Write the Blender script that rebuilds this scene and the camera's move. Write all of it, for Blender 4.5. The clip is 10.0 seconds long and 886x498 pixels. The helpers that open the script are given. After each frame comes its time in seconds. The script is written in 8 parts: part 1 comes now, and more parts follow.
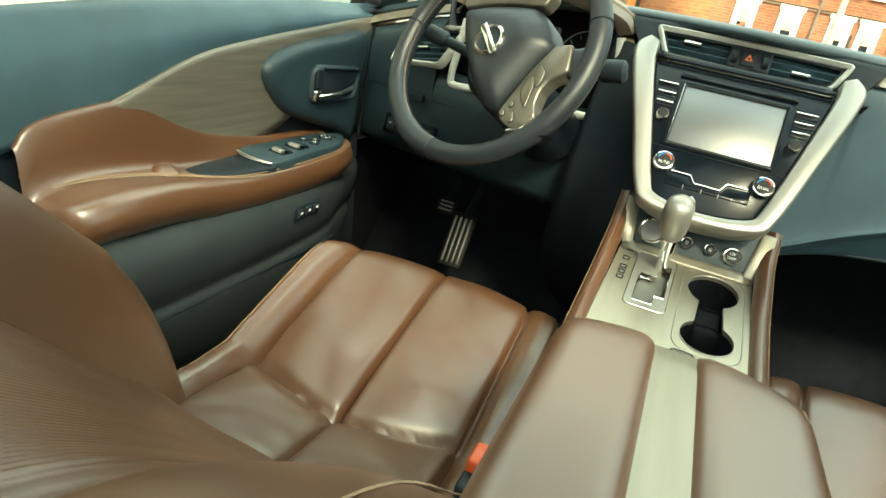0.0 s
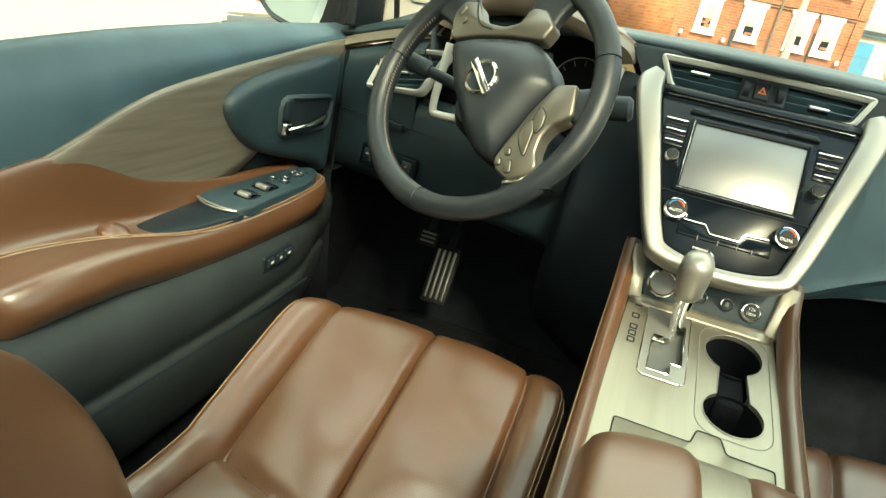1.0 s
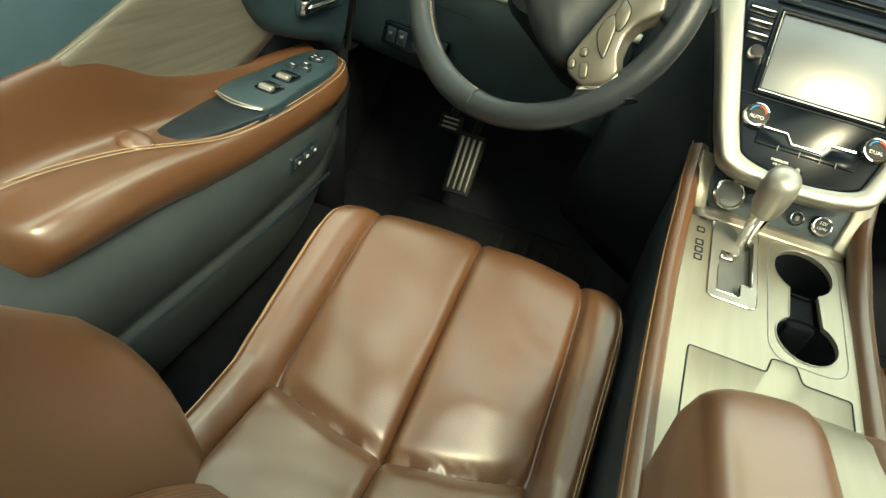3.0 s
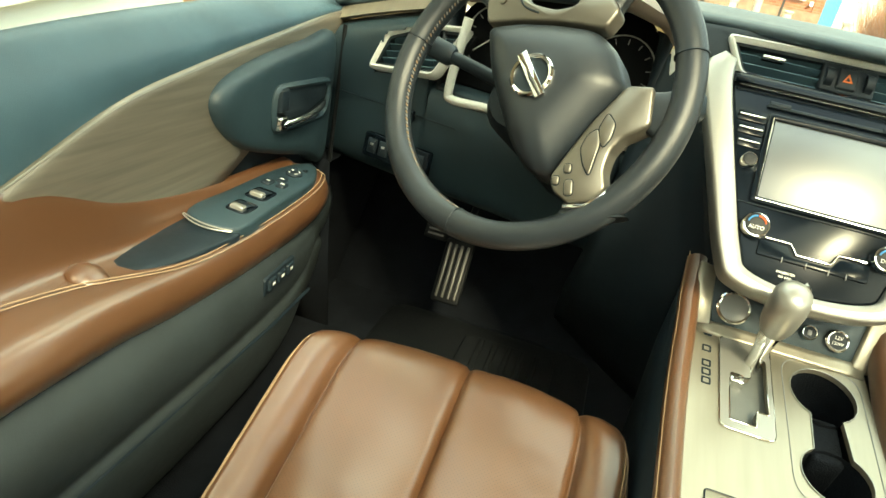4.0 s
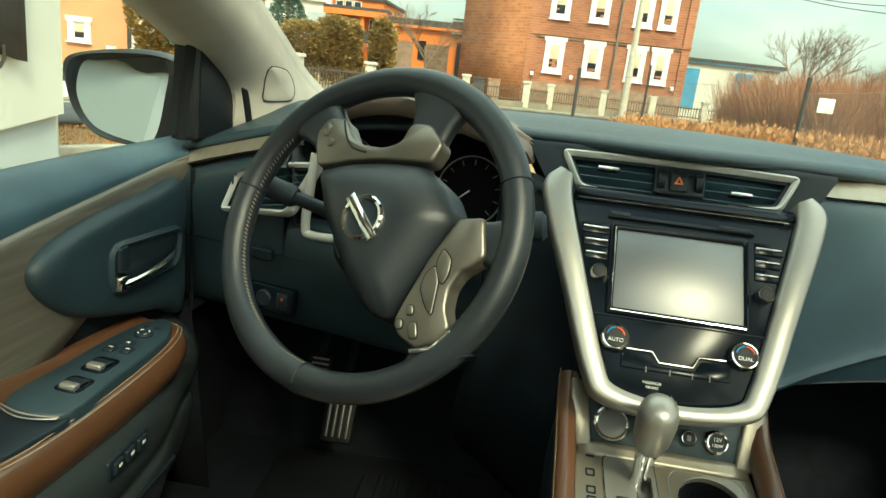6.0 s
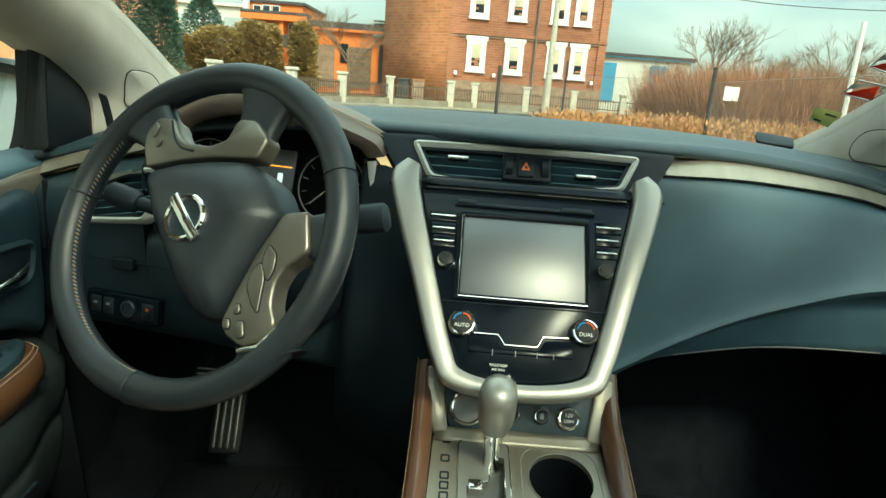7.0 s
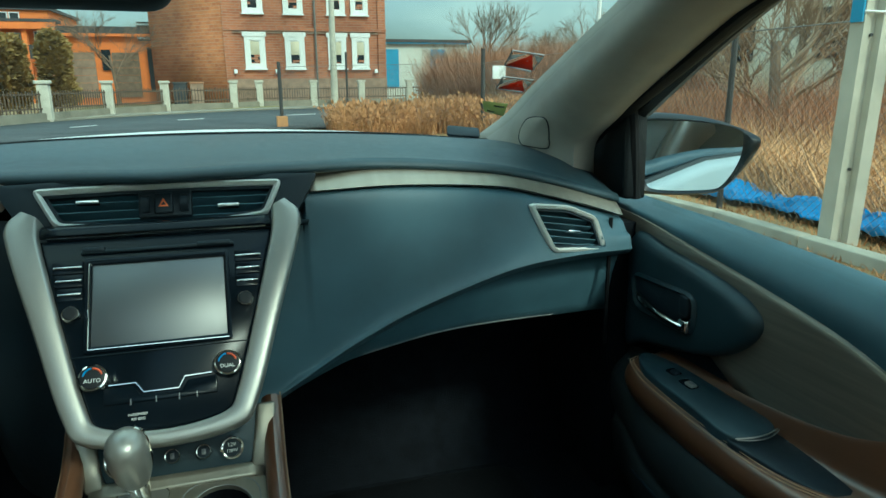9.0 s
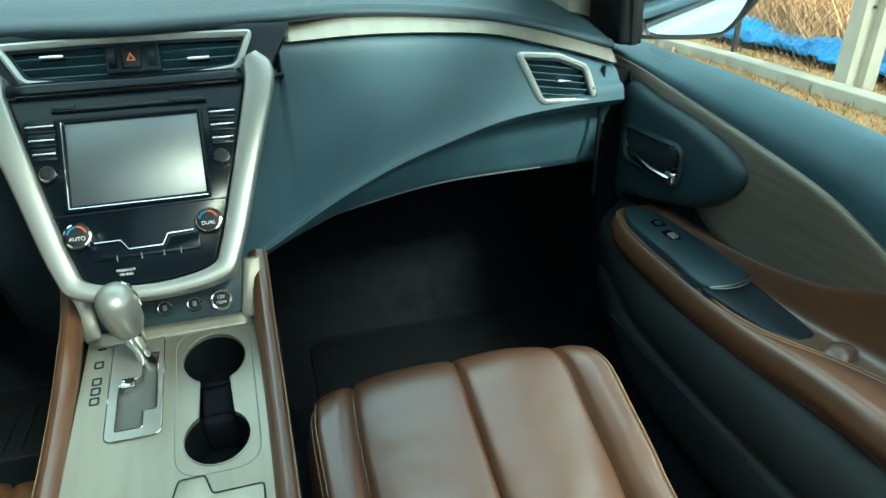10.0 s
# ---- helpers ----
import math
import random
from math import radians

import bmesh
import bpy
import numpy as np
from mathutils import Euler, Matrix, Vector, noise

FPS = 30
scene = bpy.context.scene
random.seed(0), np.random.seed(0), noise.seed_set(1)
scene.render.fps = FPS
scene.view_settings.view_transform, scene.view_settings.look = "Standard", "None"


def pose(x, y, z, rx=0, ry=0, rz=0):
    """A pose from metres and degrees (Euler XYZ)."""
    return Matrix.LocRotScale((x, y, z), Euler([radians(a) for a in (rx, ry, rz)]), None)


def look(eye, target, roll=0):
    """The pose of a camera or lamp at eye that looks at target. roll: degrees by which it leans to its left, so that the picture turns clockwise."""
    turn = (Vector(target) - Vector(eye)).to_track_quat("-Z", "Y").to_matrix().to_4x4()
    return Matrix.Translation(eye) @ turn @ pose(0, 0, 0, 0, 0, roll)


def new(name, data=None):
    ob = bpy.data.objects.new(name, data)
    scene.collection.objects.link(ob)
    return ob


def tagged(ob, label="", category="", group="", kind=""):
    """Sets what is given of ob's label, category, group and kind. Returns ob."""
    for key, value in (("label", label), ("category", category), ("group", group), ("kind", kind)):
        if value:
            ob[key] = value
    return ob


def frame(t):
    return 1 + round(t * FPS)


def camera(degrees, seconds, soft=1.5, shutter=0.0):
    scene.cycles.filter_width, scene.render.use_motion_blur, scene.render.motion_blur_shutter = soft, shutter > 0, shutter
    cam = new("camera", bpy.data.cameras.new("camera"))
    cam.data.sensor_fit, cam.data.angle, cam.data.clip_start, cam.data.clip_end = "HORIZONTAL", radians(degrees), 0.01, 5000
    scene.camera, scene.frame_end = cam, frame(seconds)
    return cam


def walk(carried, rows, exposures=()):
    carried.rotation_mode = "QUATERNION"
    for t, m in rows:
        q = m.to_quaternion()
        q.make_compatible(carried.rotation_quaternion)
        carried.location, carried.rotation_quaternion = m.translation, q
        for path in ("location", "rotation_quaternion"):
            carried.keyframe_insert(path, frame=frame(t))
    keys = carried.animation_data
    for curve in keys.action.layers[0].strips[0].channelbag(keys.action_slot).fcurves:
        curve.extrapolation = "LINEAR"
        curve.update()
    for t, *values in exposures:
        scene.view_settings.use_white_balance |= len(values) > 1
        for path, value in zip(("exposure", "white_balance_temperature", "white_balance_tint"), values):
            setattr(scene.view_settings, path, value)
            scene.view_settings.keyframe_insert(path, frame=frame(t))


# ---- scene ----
cam = camera(68.0, 10.0)
PATH = [
    (0, -0.0563, -0.1899, 1.0491, 68.63, -11.43, 22.05),
    (0.5, -0.0893, -0.1229, 1.0916, 68.66, -10.85, 20.98),
    (1, -0.1319, -0.0784, 1.0856, 68.92, -11.22, 19.42),
    (1.5, -0.1568, -0.0660, 1.0726, 68.16, -11.58, 18.93),
    (2, -0.1758, -0.0618, 1.0575, 64.21, -12.24, 18.68),
    (2.2, -0.1961, -0.0647, 1.0416, 62.71, -13.04, 18.29),
    (3.3, -0.2611, 0.0061, 1.1092, 56.28, -11.93, 17.77),
    (3.5, -0.2562, 0.0268, 1.1068, 58.24, -11.70, 18.08),
    (4, -0.2613, 0.0533, 1.1056, 65.04, -10.76, 16.87),
    (4.5, -0.2613, 0.0629, 1.1134, 71.40, -9.22, 15.42),
    (5, -0.2530, 0.0887, 1.1313, 74.07, -8.13, 13.25),
    (5.5, -0.2385, 0.1160, 1.1459, 74.79, -7.10, 10.39),
    (7, -0.0994, 0.1296, 1.1458, 75.89, -4.40, 1.32),
    (7.5, -0.0408, 0.1723, 1.1380, 76.28, -2.81, -3.21),
    (8, 0.0309, 0.1720, 1.1525, 76.54, -0.97, -8.79),
    (8.5, 0.0824, 0.1348, 1.1877, 76.55, 0.09, -13.68),
    (9, 0.1101, 0.0886, 1.1979, 75.73, 0.38, -16.26),
    (9.5, 0.1158, 0.0772, 1.1880, 71.92, 0.70, -17.03),
    (10, 0.1445, 0.0806, 1.2026, 62.80, 1.13, -15.91),
]
# ---- path end ----
walk(cam, [(t, pose(x, y, z, rx, ry, rz)) for t, x, y, z, rx, ry, rz in PATH],
     [(0.0, 2.3, 7700, -11), (2.0, 2.25, 8200, -8), (3.5, 2.5, 8300, -9), (4.0, 2.6, 8400, -10), (4.5, 2.25, 8300, -10), (5.5, 1.6, 7700, -11), (7.0, 1.4, 6700, -16),
      (8.0, 1.0, 6000, -22), (9.0, 0.8, 5400, -25), (9.5, 1.0, 5300, -25), (10.0, 1.75, 5600, -21)])

# ---- light ----
SUN_ELEV, SUN_AZ = 42.0, 150.0
world = bpy.data.worlds.new("sky")
scene.world = world
world.use_nodes = True
wn = world.node_tree.nodes
wl = world.node_tree.links
sky = wn.new("ShaderNodeTexSky")
sky.sky_type = "NISHITA"
sky.sun_disc = False
sky.sun_elevation = radians(SUN_ELEV)
sky.sun_rotation = radians(SUN_AZ)
sky.dust_density = 2.5
sky.ozone_density = 1.0
# soft cloud cover over the whole sky
wtc = wn.new("ShaderNodeTexCoord")
wno = wn.new("ShaderNodeTexNoise")
wno.inputs["Scale"].default_value = 2.2
wno.inputs["Detail"].default_value = 5.0
wmap = wn.new("ShaderNodeMapping")
wmap.inputs["Scale"].default_value = (1.0, 1.0, 3.0)
wrp = wn.new("ShaderNodeValToRGB")
wrp.color_ramp.elements[0].position, wrp.color_ramp.elements[1].position = 0.38, 0.62
wmx = wn.new("ShaderNodeMixRGB")
wmx.inputs[2].default_value = (5.6, 6.3, 6.1, 1)
wl.new(wtc.outputs["Generated"], wmap.inputs[0])
wl.new(wmap.outputs[0], wno.inputs["Vector"])
wl.new(wno.outputs[0], wrp.inputs[0])
wl.new(wrp.outputs[0], wmx.inputs[0])
wl.new(sky.outputs[0], wmx.inputs[1])
# an overcast sky: the zenith is three times as bright as the horizon
wsep = wn.new("ShaderNodeSeparateXYZ")
wgr = wn.new("ShaderNodeMapRange")
wgr.inputs["To Min"].default_value, wgr.inputs["To Max"].default_value = 0.38, 1.75
wml = wn.new("ShaderNodeVectorMath")
wml.operation = "SCALE"
wl.new(wtc.outputs["Generated"], wsep.inputs[0])
wl.new(wsep.outputs["Z"], wgr.inputs[0])
wl.new(wmx.outputs[0], wml.inputs[0])
wl.new(wgr.outputs[0], wml.inputs["Scale"])
wl.new(wml.outputs[0], wn["Background"].inputs[0])
wn["Background"].inputs[1].default_value = 0.15

sun_data = bpy.data.lights.new("sun", "SUN")
sun_data.energy, sun_data.angle, sun_data.color = 1.5, radians(11), (1.0, 0.9, 0.76)
sun = new("sun", sun_data)
_az, _el = radians(SUN_AZ), radians(SUN_ELEV)
_to = Vector((math.sin(_az) * math.cos(_el), math.cos(_az) * math.cos(_el), math.sin(_el)))
sun.matrix_world = look(_to * 60, (0, 0, 0))


# ---- materials ----
def mat(name, color, rough=0.5, metal=0.0, vary=0.12, vscale=6.0, grain=0.0, gscale=400.0, coat=0.0, spec=0.5,
        stretch=(1, 1, 1), kind="noise", color2=None, dist=0.001):
    """A surface: base colour varied at two scales, roughness varied, fine relief."""
    m = bpy.data.materials.new(name)
    m.use_nodes = True
    n, l = m.node_tree.nodes, m.node_tree.links
    b = n["Principled BSDF"]
    b.inputs["Metallic"].default_value = metal
    b.inputs["Coat Weight"].default_value = coat
    b.inputs["Coat Roughness"].default_value = 0.08 if rough < 0.2 else rough * 0.95
    b.inputs["Specular IOR Level"].default_value = spec
    tc = n.new("ShaderNodeTexCoord")
    mp = n.new("ShaderNodeMapping")
    mp.inputs["Scale"].default_value = stretch
    l.new(tc.outputs["Object"], mp.inputs[0])
    big = n.new("ShaderNodeTexNoise")
    big.inputs["Scale"].default_value, big.inputs["Detail"].default_value = vscale, 6.0
    l.new(mp.outputs[0], big.inputs["Vector"])
    ramp = n.new("ShaderNodeValToRGB")
    c2 = color2 or tuple(min(1, c * (1 + vary)) for c in color)
    c1 = tuple(c * (1 - vary) for c in color) if color2 is None else color
    ramp.color_ramp.elements[0].color, ramp.color_ramp.elements[1].color = (*c1, 1), (*c2, 1)
    ramp.color_ramp.elements[0].position, ramp.color_ramp.elements[1].position = 0.3, 0.7
    l.new(big.outputs[0], ramp.inputs[0])
    l.new(ramp.outputs[0], b.inputs["Base Color"])
    rr = n.new("ShaderNodeMapRange")
    rr.inputs["To Min"].default_value, rr.inputs["To Max"].default_value = max(0.02, rough * 0.85), min(1, rough * 1.15)
    fine = n.new("ShaderNodeTexNoise")
    fine.inputs["Scale"].default_value, fine.inputs["Detail"].default_value = vscale * 9, 4.0
    l.new(mp.outputs[0], fine.inputs["Vector"])
    l.new(fine.outputs[0], rr.inputs[0])
    l.new(rr.outputs[0], b.inputs["Roughness"])
    if grain:
        if kind == "noise":
            g = n.new("ShaderNodeTexNoise")
            g.inputs["Detail"].default_value = 3.0
        else:
            g = n.new("ShaderNodeTexVoronoi")
            if kind == "crackle":
                g.feature = "DISTANCE_TO_EDGE"
        g.inputs["Scale"].default_value = gscale
        l.new(mp.outputs[0], g.inputs["Vector"])
        bp = n.new("ShaderNodeBump")
        bp.inputs["Strength"].default_value, bp.inputs["Distance"].default_value = grain, dist
        l.new(g.outputs[0], bp.inputs["Height"])
        l.new(bp.outputs[0], b.inputs["Normal"])
    return m


def perforate(m, pitch=0.0034):
    """Rows of small punched holes over a leather."""
    n, l = m.node_tree.nodes, m.node_tree.links
    b = n["Principled BSDF"]
    tc = n.new("ShaderNodeTexCoord")
    mp = n.new("ShaderNodeMapping")
    mp.inputs["Scale"].default_value = (1 / pitch, 1 / pitch, 0.0)
    mp.inputs["Rotation"].default_value = (0, 0, radians(45))
    l.new(tc.outputs["Object"], mp.inputs[0])
    fr = n.new("ShaderNodeVectorMath")
    fr.operation = "FRACTION"
    l.new(mp.outputs[0], fr.inputs[0])
    di = n.new("ShaderNodeVectorMath")
    di.operation = "DISTANCE"
    di.inputs[1].default_value = (0.5, 0.5, 0)
    l.new(fr.outputs[0], di.inputs[0])
    st = n.new("ShaderNodeMapRange")
    st.inputs["From Min"].default_value, st.inputs["From Max"].default_value = 0.10, 0.22
    l.new(di.outputs["Value"], st.inputs[0])
    mx = n.new("ShaderNodeMixRGB")
    mx.inputs[1].default_value = (0.048, 0.022, 0.011, 1)
    src = b.inputs["Base Color"].links[0].from_socket
    l.new(st.outputs[0], mx.inputs[0])
    l.new(src, mx.inputs[2])
    l.new(mx.outputs[0], b.inputs["Base Color"])
    return m


def glow(name, color, strength):
    m = bpy.data.materials.new(name)
    m.use_nodes = True
    b = m.node_tree.nodes["Principled BSDF"]
    b.inputs["Base Color"].default_value = (*color, 1)
    b.inputs["Emission Color"].default_value = (*color, 1)
    b.inputs["Emission Strength"].default_value = strength
    return m


def glass_mat(name, tint, rough=0.0):
    """A thin pane: clear, with a mirror image that grows at a slant."""
    m = bpy.data.materials.new(name)
    m.use_nodes = True
    n, l = m.node_tree.nodes, m.node_tree.links
    n.remove(n["Principled BSDF"])
    t = n.new("ShaderNodeBsdfTransparent")
    t.inputs[0].default_value = (*tint, 1)
    g = n.new("ShaderNodeBsdfGlossy")
    g.inputs["Roughness"].default_value = rough
    f = n.new("ShaderNodeLayerWeight")
    f.inputs[0].default_value = 0.5
    pw = n.new("ShaderNodeMath")
    pw.operation = "POWER"
    pw.inputs[1].default_value = 5.0
    ad = n.new("ShaderNodeMath")
    ad.operation = "MULTIPLY_ADD"
    ad.inputs[1].default_value, ad.inputs[2].default_value = 0.5, 0.035
    l.new(f.outputs["Facing"], pw.inputs[0])
    l.new(pw.outputs[0], ad.inputs[0])
    mx = n.new("ShaderNodeMixShader")
    l.new(ad.outputs[0], mx.inputs[0])
    l.new(t.outputs[0], mx.inputs[1])
    l.new(g.outputs[0], mx.inputs[2])
    l.new(mx.outputs[0], n["Material Output"].inputs[0])
    return m


def sticker_mat(name, color, share=0.7, vary=0.06, vscale=30):
    """Film, leaf or needle: daylight shines through it."""
    m = mat(name, color, 0.5, vary=vary, vscale=vscale)
    n, l = m.node_tree.nodes, m.node_tree.links
    b = n["Principled BSDF"]
    tr = n.new("ShaderNodeBsdfTranslucent")
    tr.inputs[0].default_value = (*color, 1)
    mx = n.new("ShaderNodeMixShader")
    mx.inputs[0].default_value = share
    l.new(b.outputs[0], mx.inputs[1])
    l.new(tr.outputs[0], mx.inputs[2])
    l.new(mx.outputs[0], n["Material Output"].inputs[0])
    return m


LEATHER = mat("brown_leather", (0.100, 0.043, 0.0195), 0.33, vary=0.16, vscale=4, grain=0.10, gscale=900, kind="crackle", dist=0.0006, spec=1.0, coat=0.45)
LEATHER_PERF = perforate(mat("perforated_brown_leather", (0.100, 0.043, 0.0195), 0.35, vary=0.16, vscale=4, grain=0.10, gscale=900, kind="crackle", dist=0.0006, spec=1.0, coat=0.45))
for hide in (LEATHER, LEATHER_PERF):
    hide.node_tree.nodes["Principled BSDF"].inputs["Coat Roughness"].default_value = 0.36
STITCH = mat("tan_thread", (0.3, 0.2, 0.125), 0.7, vary=0.2, vscale=60)
TAUPE = mat("stitched_taupe_leather", (0.2, 0.155, 0.125), 0.5, grain=0.3, gscale=800, kind="crackle", dist=0.0006)
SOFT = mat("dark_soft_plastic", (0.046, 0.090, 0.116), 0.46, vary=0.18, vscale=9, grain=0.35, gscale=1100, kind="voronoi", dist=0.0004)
# same soft plastic; shade on dash top and driver's face put into the colour
SOFT_DARK = mat("darkened_soft_plastic", (0.019, 0.037, 0.048), 0.46, vary=0.18, vscale=9, grain=0.35, gscale=1100, kind="voronoi", dist=0.0004)
DOOR_LOW = mat("dark_lower_door_plastic", (0.024, 0.031, 0.034), 0.55, vary=0.18, vscale=9, grain=0.35, gscale=1100, kind="voronoi", dist=0.0004)
SPOKE = mat("dull_satin_spoke", (0.19, 0.175, 0.15), 0.38, metal=0.8, vary=0.06, vscale=14, grain=0.05, gscale=300)
HARD = mat("black_hard_plastic", (0.010, 0.017, 0.024), 0.5, vary=0.2, vscale=12, grain=0.2, gscale=1300, dist=0.0003, spec=0.3)
WHEEL_LEATHER = mat("black_wheel_leather", (0.015, 0.020, 0.026), 0.36, vary=0.25, vscale=14, grain=0.4, gscale=1000, kind="crackle", dist=0.0005)
GATE_FLOOR = mat("dull_grey_slide", (0.10, 0.105, 0.10), 0.45, vary=0.15, vscale=20)
KNOB = mat("satin_black_knob", (0.010, 0.011, 0.013), 0.5, vary=0.1, vscale=20, spec=0.25)
PIANO = mat("gloss_black_panel", (0.004, 0.007, 0.011), 0.2, vary=0.1, vscale=20, spec=0.17)
SATIN = mat("satin_silver_trim", (0.33, 0.32, 0.295), 0.36, metal=0.6, vary=0.05, vscale=8, grain=0.06, gscale=300)
SILVER = mat("silver_lacquer", (0.72, 0.72, 0.68), 0.30, metal=0.2, vary=0.05, vscale=8, grain=0.04, gscale=300)
CHROME = mat("chrome", (0.78, 0.77, 0.74), 0.08, metal=1.0, vary=0.03)
BRUSHED = mat("brushed_champagne_metal", (0.32, 0.29, 0.235), 0.38, metal=0.65, vary=0.07, vscale=5, grain=0.12, gscale=160, stretch=(14, 1, 1), dist=0.0005)
GRAINED = mat("streaked_taupe_trim", (0.19, 0.168, 0.138), 0.36, metal=0.5, color2=(0.255, 0.225, 0.185), vscale=6, stretch=(1, 1.0, 20), grain=0.06, gscale=90, dist=0.0005)
SCREEN = mat("dark_touch_screen", (0.010, 0.014, 0.018), 0.45, vary=0.08, vscale=3, spec=0.6, coat=1.0)
SCREEN.node_tree.nodes["Principled BSDF"].inputs["Coat IOR"].default_value = 2.1
SCREEN.node_tree.nodes["Principled BSDF"].inputs["Coat Roughness"].default_value = 0.44
PILLAR = mat("grey_pillar_cloth", (0.36, 0.335, 0.29), 0.85, vary=0.08, vscale=15, grain=0.4, gscale=700, dist=0.0006)
# ceiling cloth out of view, made paler to bounce more light
HEADLINER = mat("pale_headliner_cloth", (0.62, 0.6, 0.54), 0.9, vary=0.06, vscale=10, grain=0.3, gscale=600)
CARPET = mat("black_carpet", (0.0055, 0.0070, 0.0100), 0.95, vary=0.3, vscale=30, grain=0.8, gscale=500, dist=0.002, spec=0.12)
RUBBER = mat("black_rubber", (0.0055, 0.0065, 0.008), 0.6, vary=0.2, vscale=20, grain=0.3, gscale=300, spec=0.2)
GAUGE = mat("matt_black_gauge", (0.004, 0.0045, 0.005), 0.7, vary=0.2, vscale=20, spec=0.04)
STEEL = mat("worn_pedal_steel", (0.2, 0.195, 0.185), 0.45, metal=0.9, vary=0.15, vscale=30)
RED = mat("red_plastic", (0.7, 0.1, 0.03), 0.35, vary=0.08)
ORANGE_INK = mat("orange_mark", (0.75, 0.16, 0.03), 0.5)
WHITE_INK = mat("white_mark", (0.75, 0.75, 0.72), 0.5)
BLUE_INK = mat("blue_mark", (0.03, 0.2, 0.45), 0.5)
GREY_INK = mat("grey_mark", (0.22, 0.22, 0.22), 0.5)
DISPLAY_ORANGE = glow("amber_display", (0.9, 0.35, 0.06), 0.5)
DISPLAY_WHITE = glow("white_display", (0.75, 0.85, 0.9), 0.35)
PAINT = mat("white_car_paint", (0.72, 0.73, 0.72), 0.4, vary=0.04, vscale=3, spec=0.25)
GLASS = glass_mat("clear_glass", (0.84, 0.87, 0.85))
ROOF_GLASS = glass_mat("tinted_roof_glass", (0.74, 0.76, 0.75))
DARKGLASS = mat("dark_window_glass", (0.02, 0.025, 0.03), 0.06, vary=0.1, coat=0.4)
MIRROR = mat("mirror_glass", (0.50, 0.58, 0.63), 0.015, metal=1.0, vary=0.02)
BLACKTRIM = mat("black_exterior_trim", (0.007, 0.009, 0.011), 0.4, vary=0.15, vscale=10, spec=0.3)
# outside
PLASTER_W = mat("white_plaster", (0.62, 0.64, 0.58), 0.9, vary=0.05, vscale=1.5, grain=0.3, gscale=120, dist=0.003)
PLINTH = mat("grey_plinth_render", (0.42, 0.48, 0.49), 0.9, vary=0.1, vscale=2, grain=0.3, gscale=90, dist=0.003)


def brick_mat(name, c1, c2, mortar, row=0.14, width=0.42):
    """Coursed brickwork along x minus y and z."""
    m = mat(name, c1, 0.9, vary=0.25, vscale=2.0, grain=0.4, gscale=60, dist=0.004)
    n, l = m.node_tree.nodes, m.node_tree.links
    b = n["Principled BSDF"]
    tc = n.new("ShaderNodeTexCoord")
    sp = n.new("ShaderNodeSeparateXYZ")
    su = n.new("ShaderNodeMath")
    su.operation = "SUBTRACT"
    cb = n.new("ShaderNodeCombineXYZ")
    br = n.new("ShaderNodeTexBrick")
    br.inputs["Scale"].default_value = 1.0
    br.inputs["Brick Width"].default_value, br.inputs["Row Height"].default_value, br.inputs["Mortar Size"].default_value = width, row, 0.016
    br.inputs["Color1"].default_value, br.inputs["Color2"].default_value, br.inputs["Mortar"].default_value = (*c1, 1), (*c2, 1), (*mortar, 1)
    mx = n.new("ShaderNodeMixRGB")
    mx.blend_type = "MULTIPLY"
    mx.inputs[0].default_value = 0.55
    st = n.new("ShaderNodeTexNoise")
    st.inputs["Scale"].default_value, st.inputs["Detail"].default_value = 0.6, 6.0
    rp = n.new("ShaderNodeValToRGB")
    rp.color_ramp.elements[0].position, rp.color_ramp.elements[1].position = 0.35, 0.7
    rp.color_ramp.elements[0].color = (0.45, 0.42, 0.4, 1)
    l.new(tc.outputs["Object"], sp.inputs[0])
    l.new(sp.outputs["X"], su.inputs[0])
    l.new(sp.outputs["Y"], su.inputs[1])
    l.new(su.outputs[0], cb.inputs["X"])
    l.new(sp.outputs["Z"], cb.inputs["Y"])
    l.new(cb.outputs[0], br.inputs["Vector"])
    l.new(tc.outputs["Object"], st.inputs["Vector"])
    l.new(st.outputs[0], rp.inputs[0])
    l.new(br.outputs[0], mx.inputs[1])
    l.new(rp.outputs[0], mx.inputs[2])
    l.new(mx.outputs[0], b.inputs["Base Color"])
    return m


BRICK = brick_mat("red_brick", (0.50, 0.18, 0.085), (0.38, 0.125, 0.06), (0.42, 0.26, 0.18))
# lighter copy of BRICK: the sun on the gable is put into its colour
BRICK_SIDE = brick_mat("sunlit_side_brick", (0.58, 0.22, 0.09), (0.44, 0.15, 0.065), (0.5, 0.3, 0.18), 0.19, 0.5)
STAINED = mat("patchy_cream_plaster", (0.78, 0.62, 0.38), 0.95, color2=(0.86, 0.82, 0.70), vscale=0.45, grain=0.3, gscale=40)
DRYWOOD = mat("pale_dry_branches", (0.36, 0.25, 0.16), 0.95, vary=0.3, vscale=3)
STRAW_TANGLE = mat("tangled_dry_grass", (0.60, 0.34, 0.16), 0.9, vary=0.45, vscale=2.2)
LAWN = mat("winter_lawn", (0.16, 0.15, 0.05), 1.0, color2=(0.26, 0.2, 0.08), vscale=0.8, grain=0.6, gscale=30, dist=0.02)
MORTAR = mat("lime_mortar", (0.3, 0.2, 0.14), 0.95, vary=0.2, vscale=4, grain=0.4, gscale=80)
ORANGE_W = mat("orange_plaster", (0.74, 0.21, 0.05), 0.9, vary=0.08, vscale=1.2, grain=0.2, gscale=60)
PEACH_W = mat("peach_plaster", (0.63, 0.30, 0.155), 0.9, vary=0.07, vscale=1.0, grain=0.2, gscale=60)
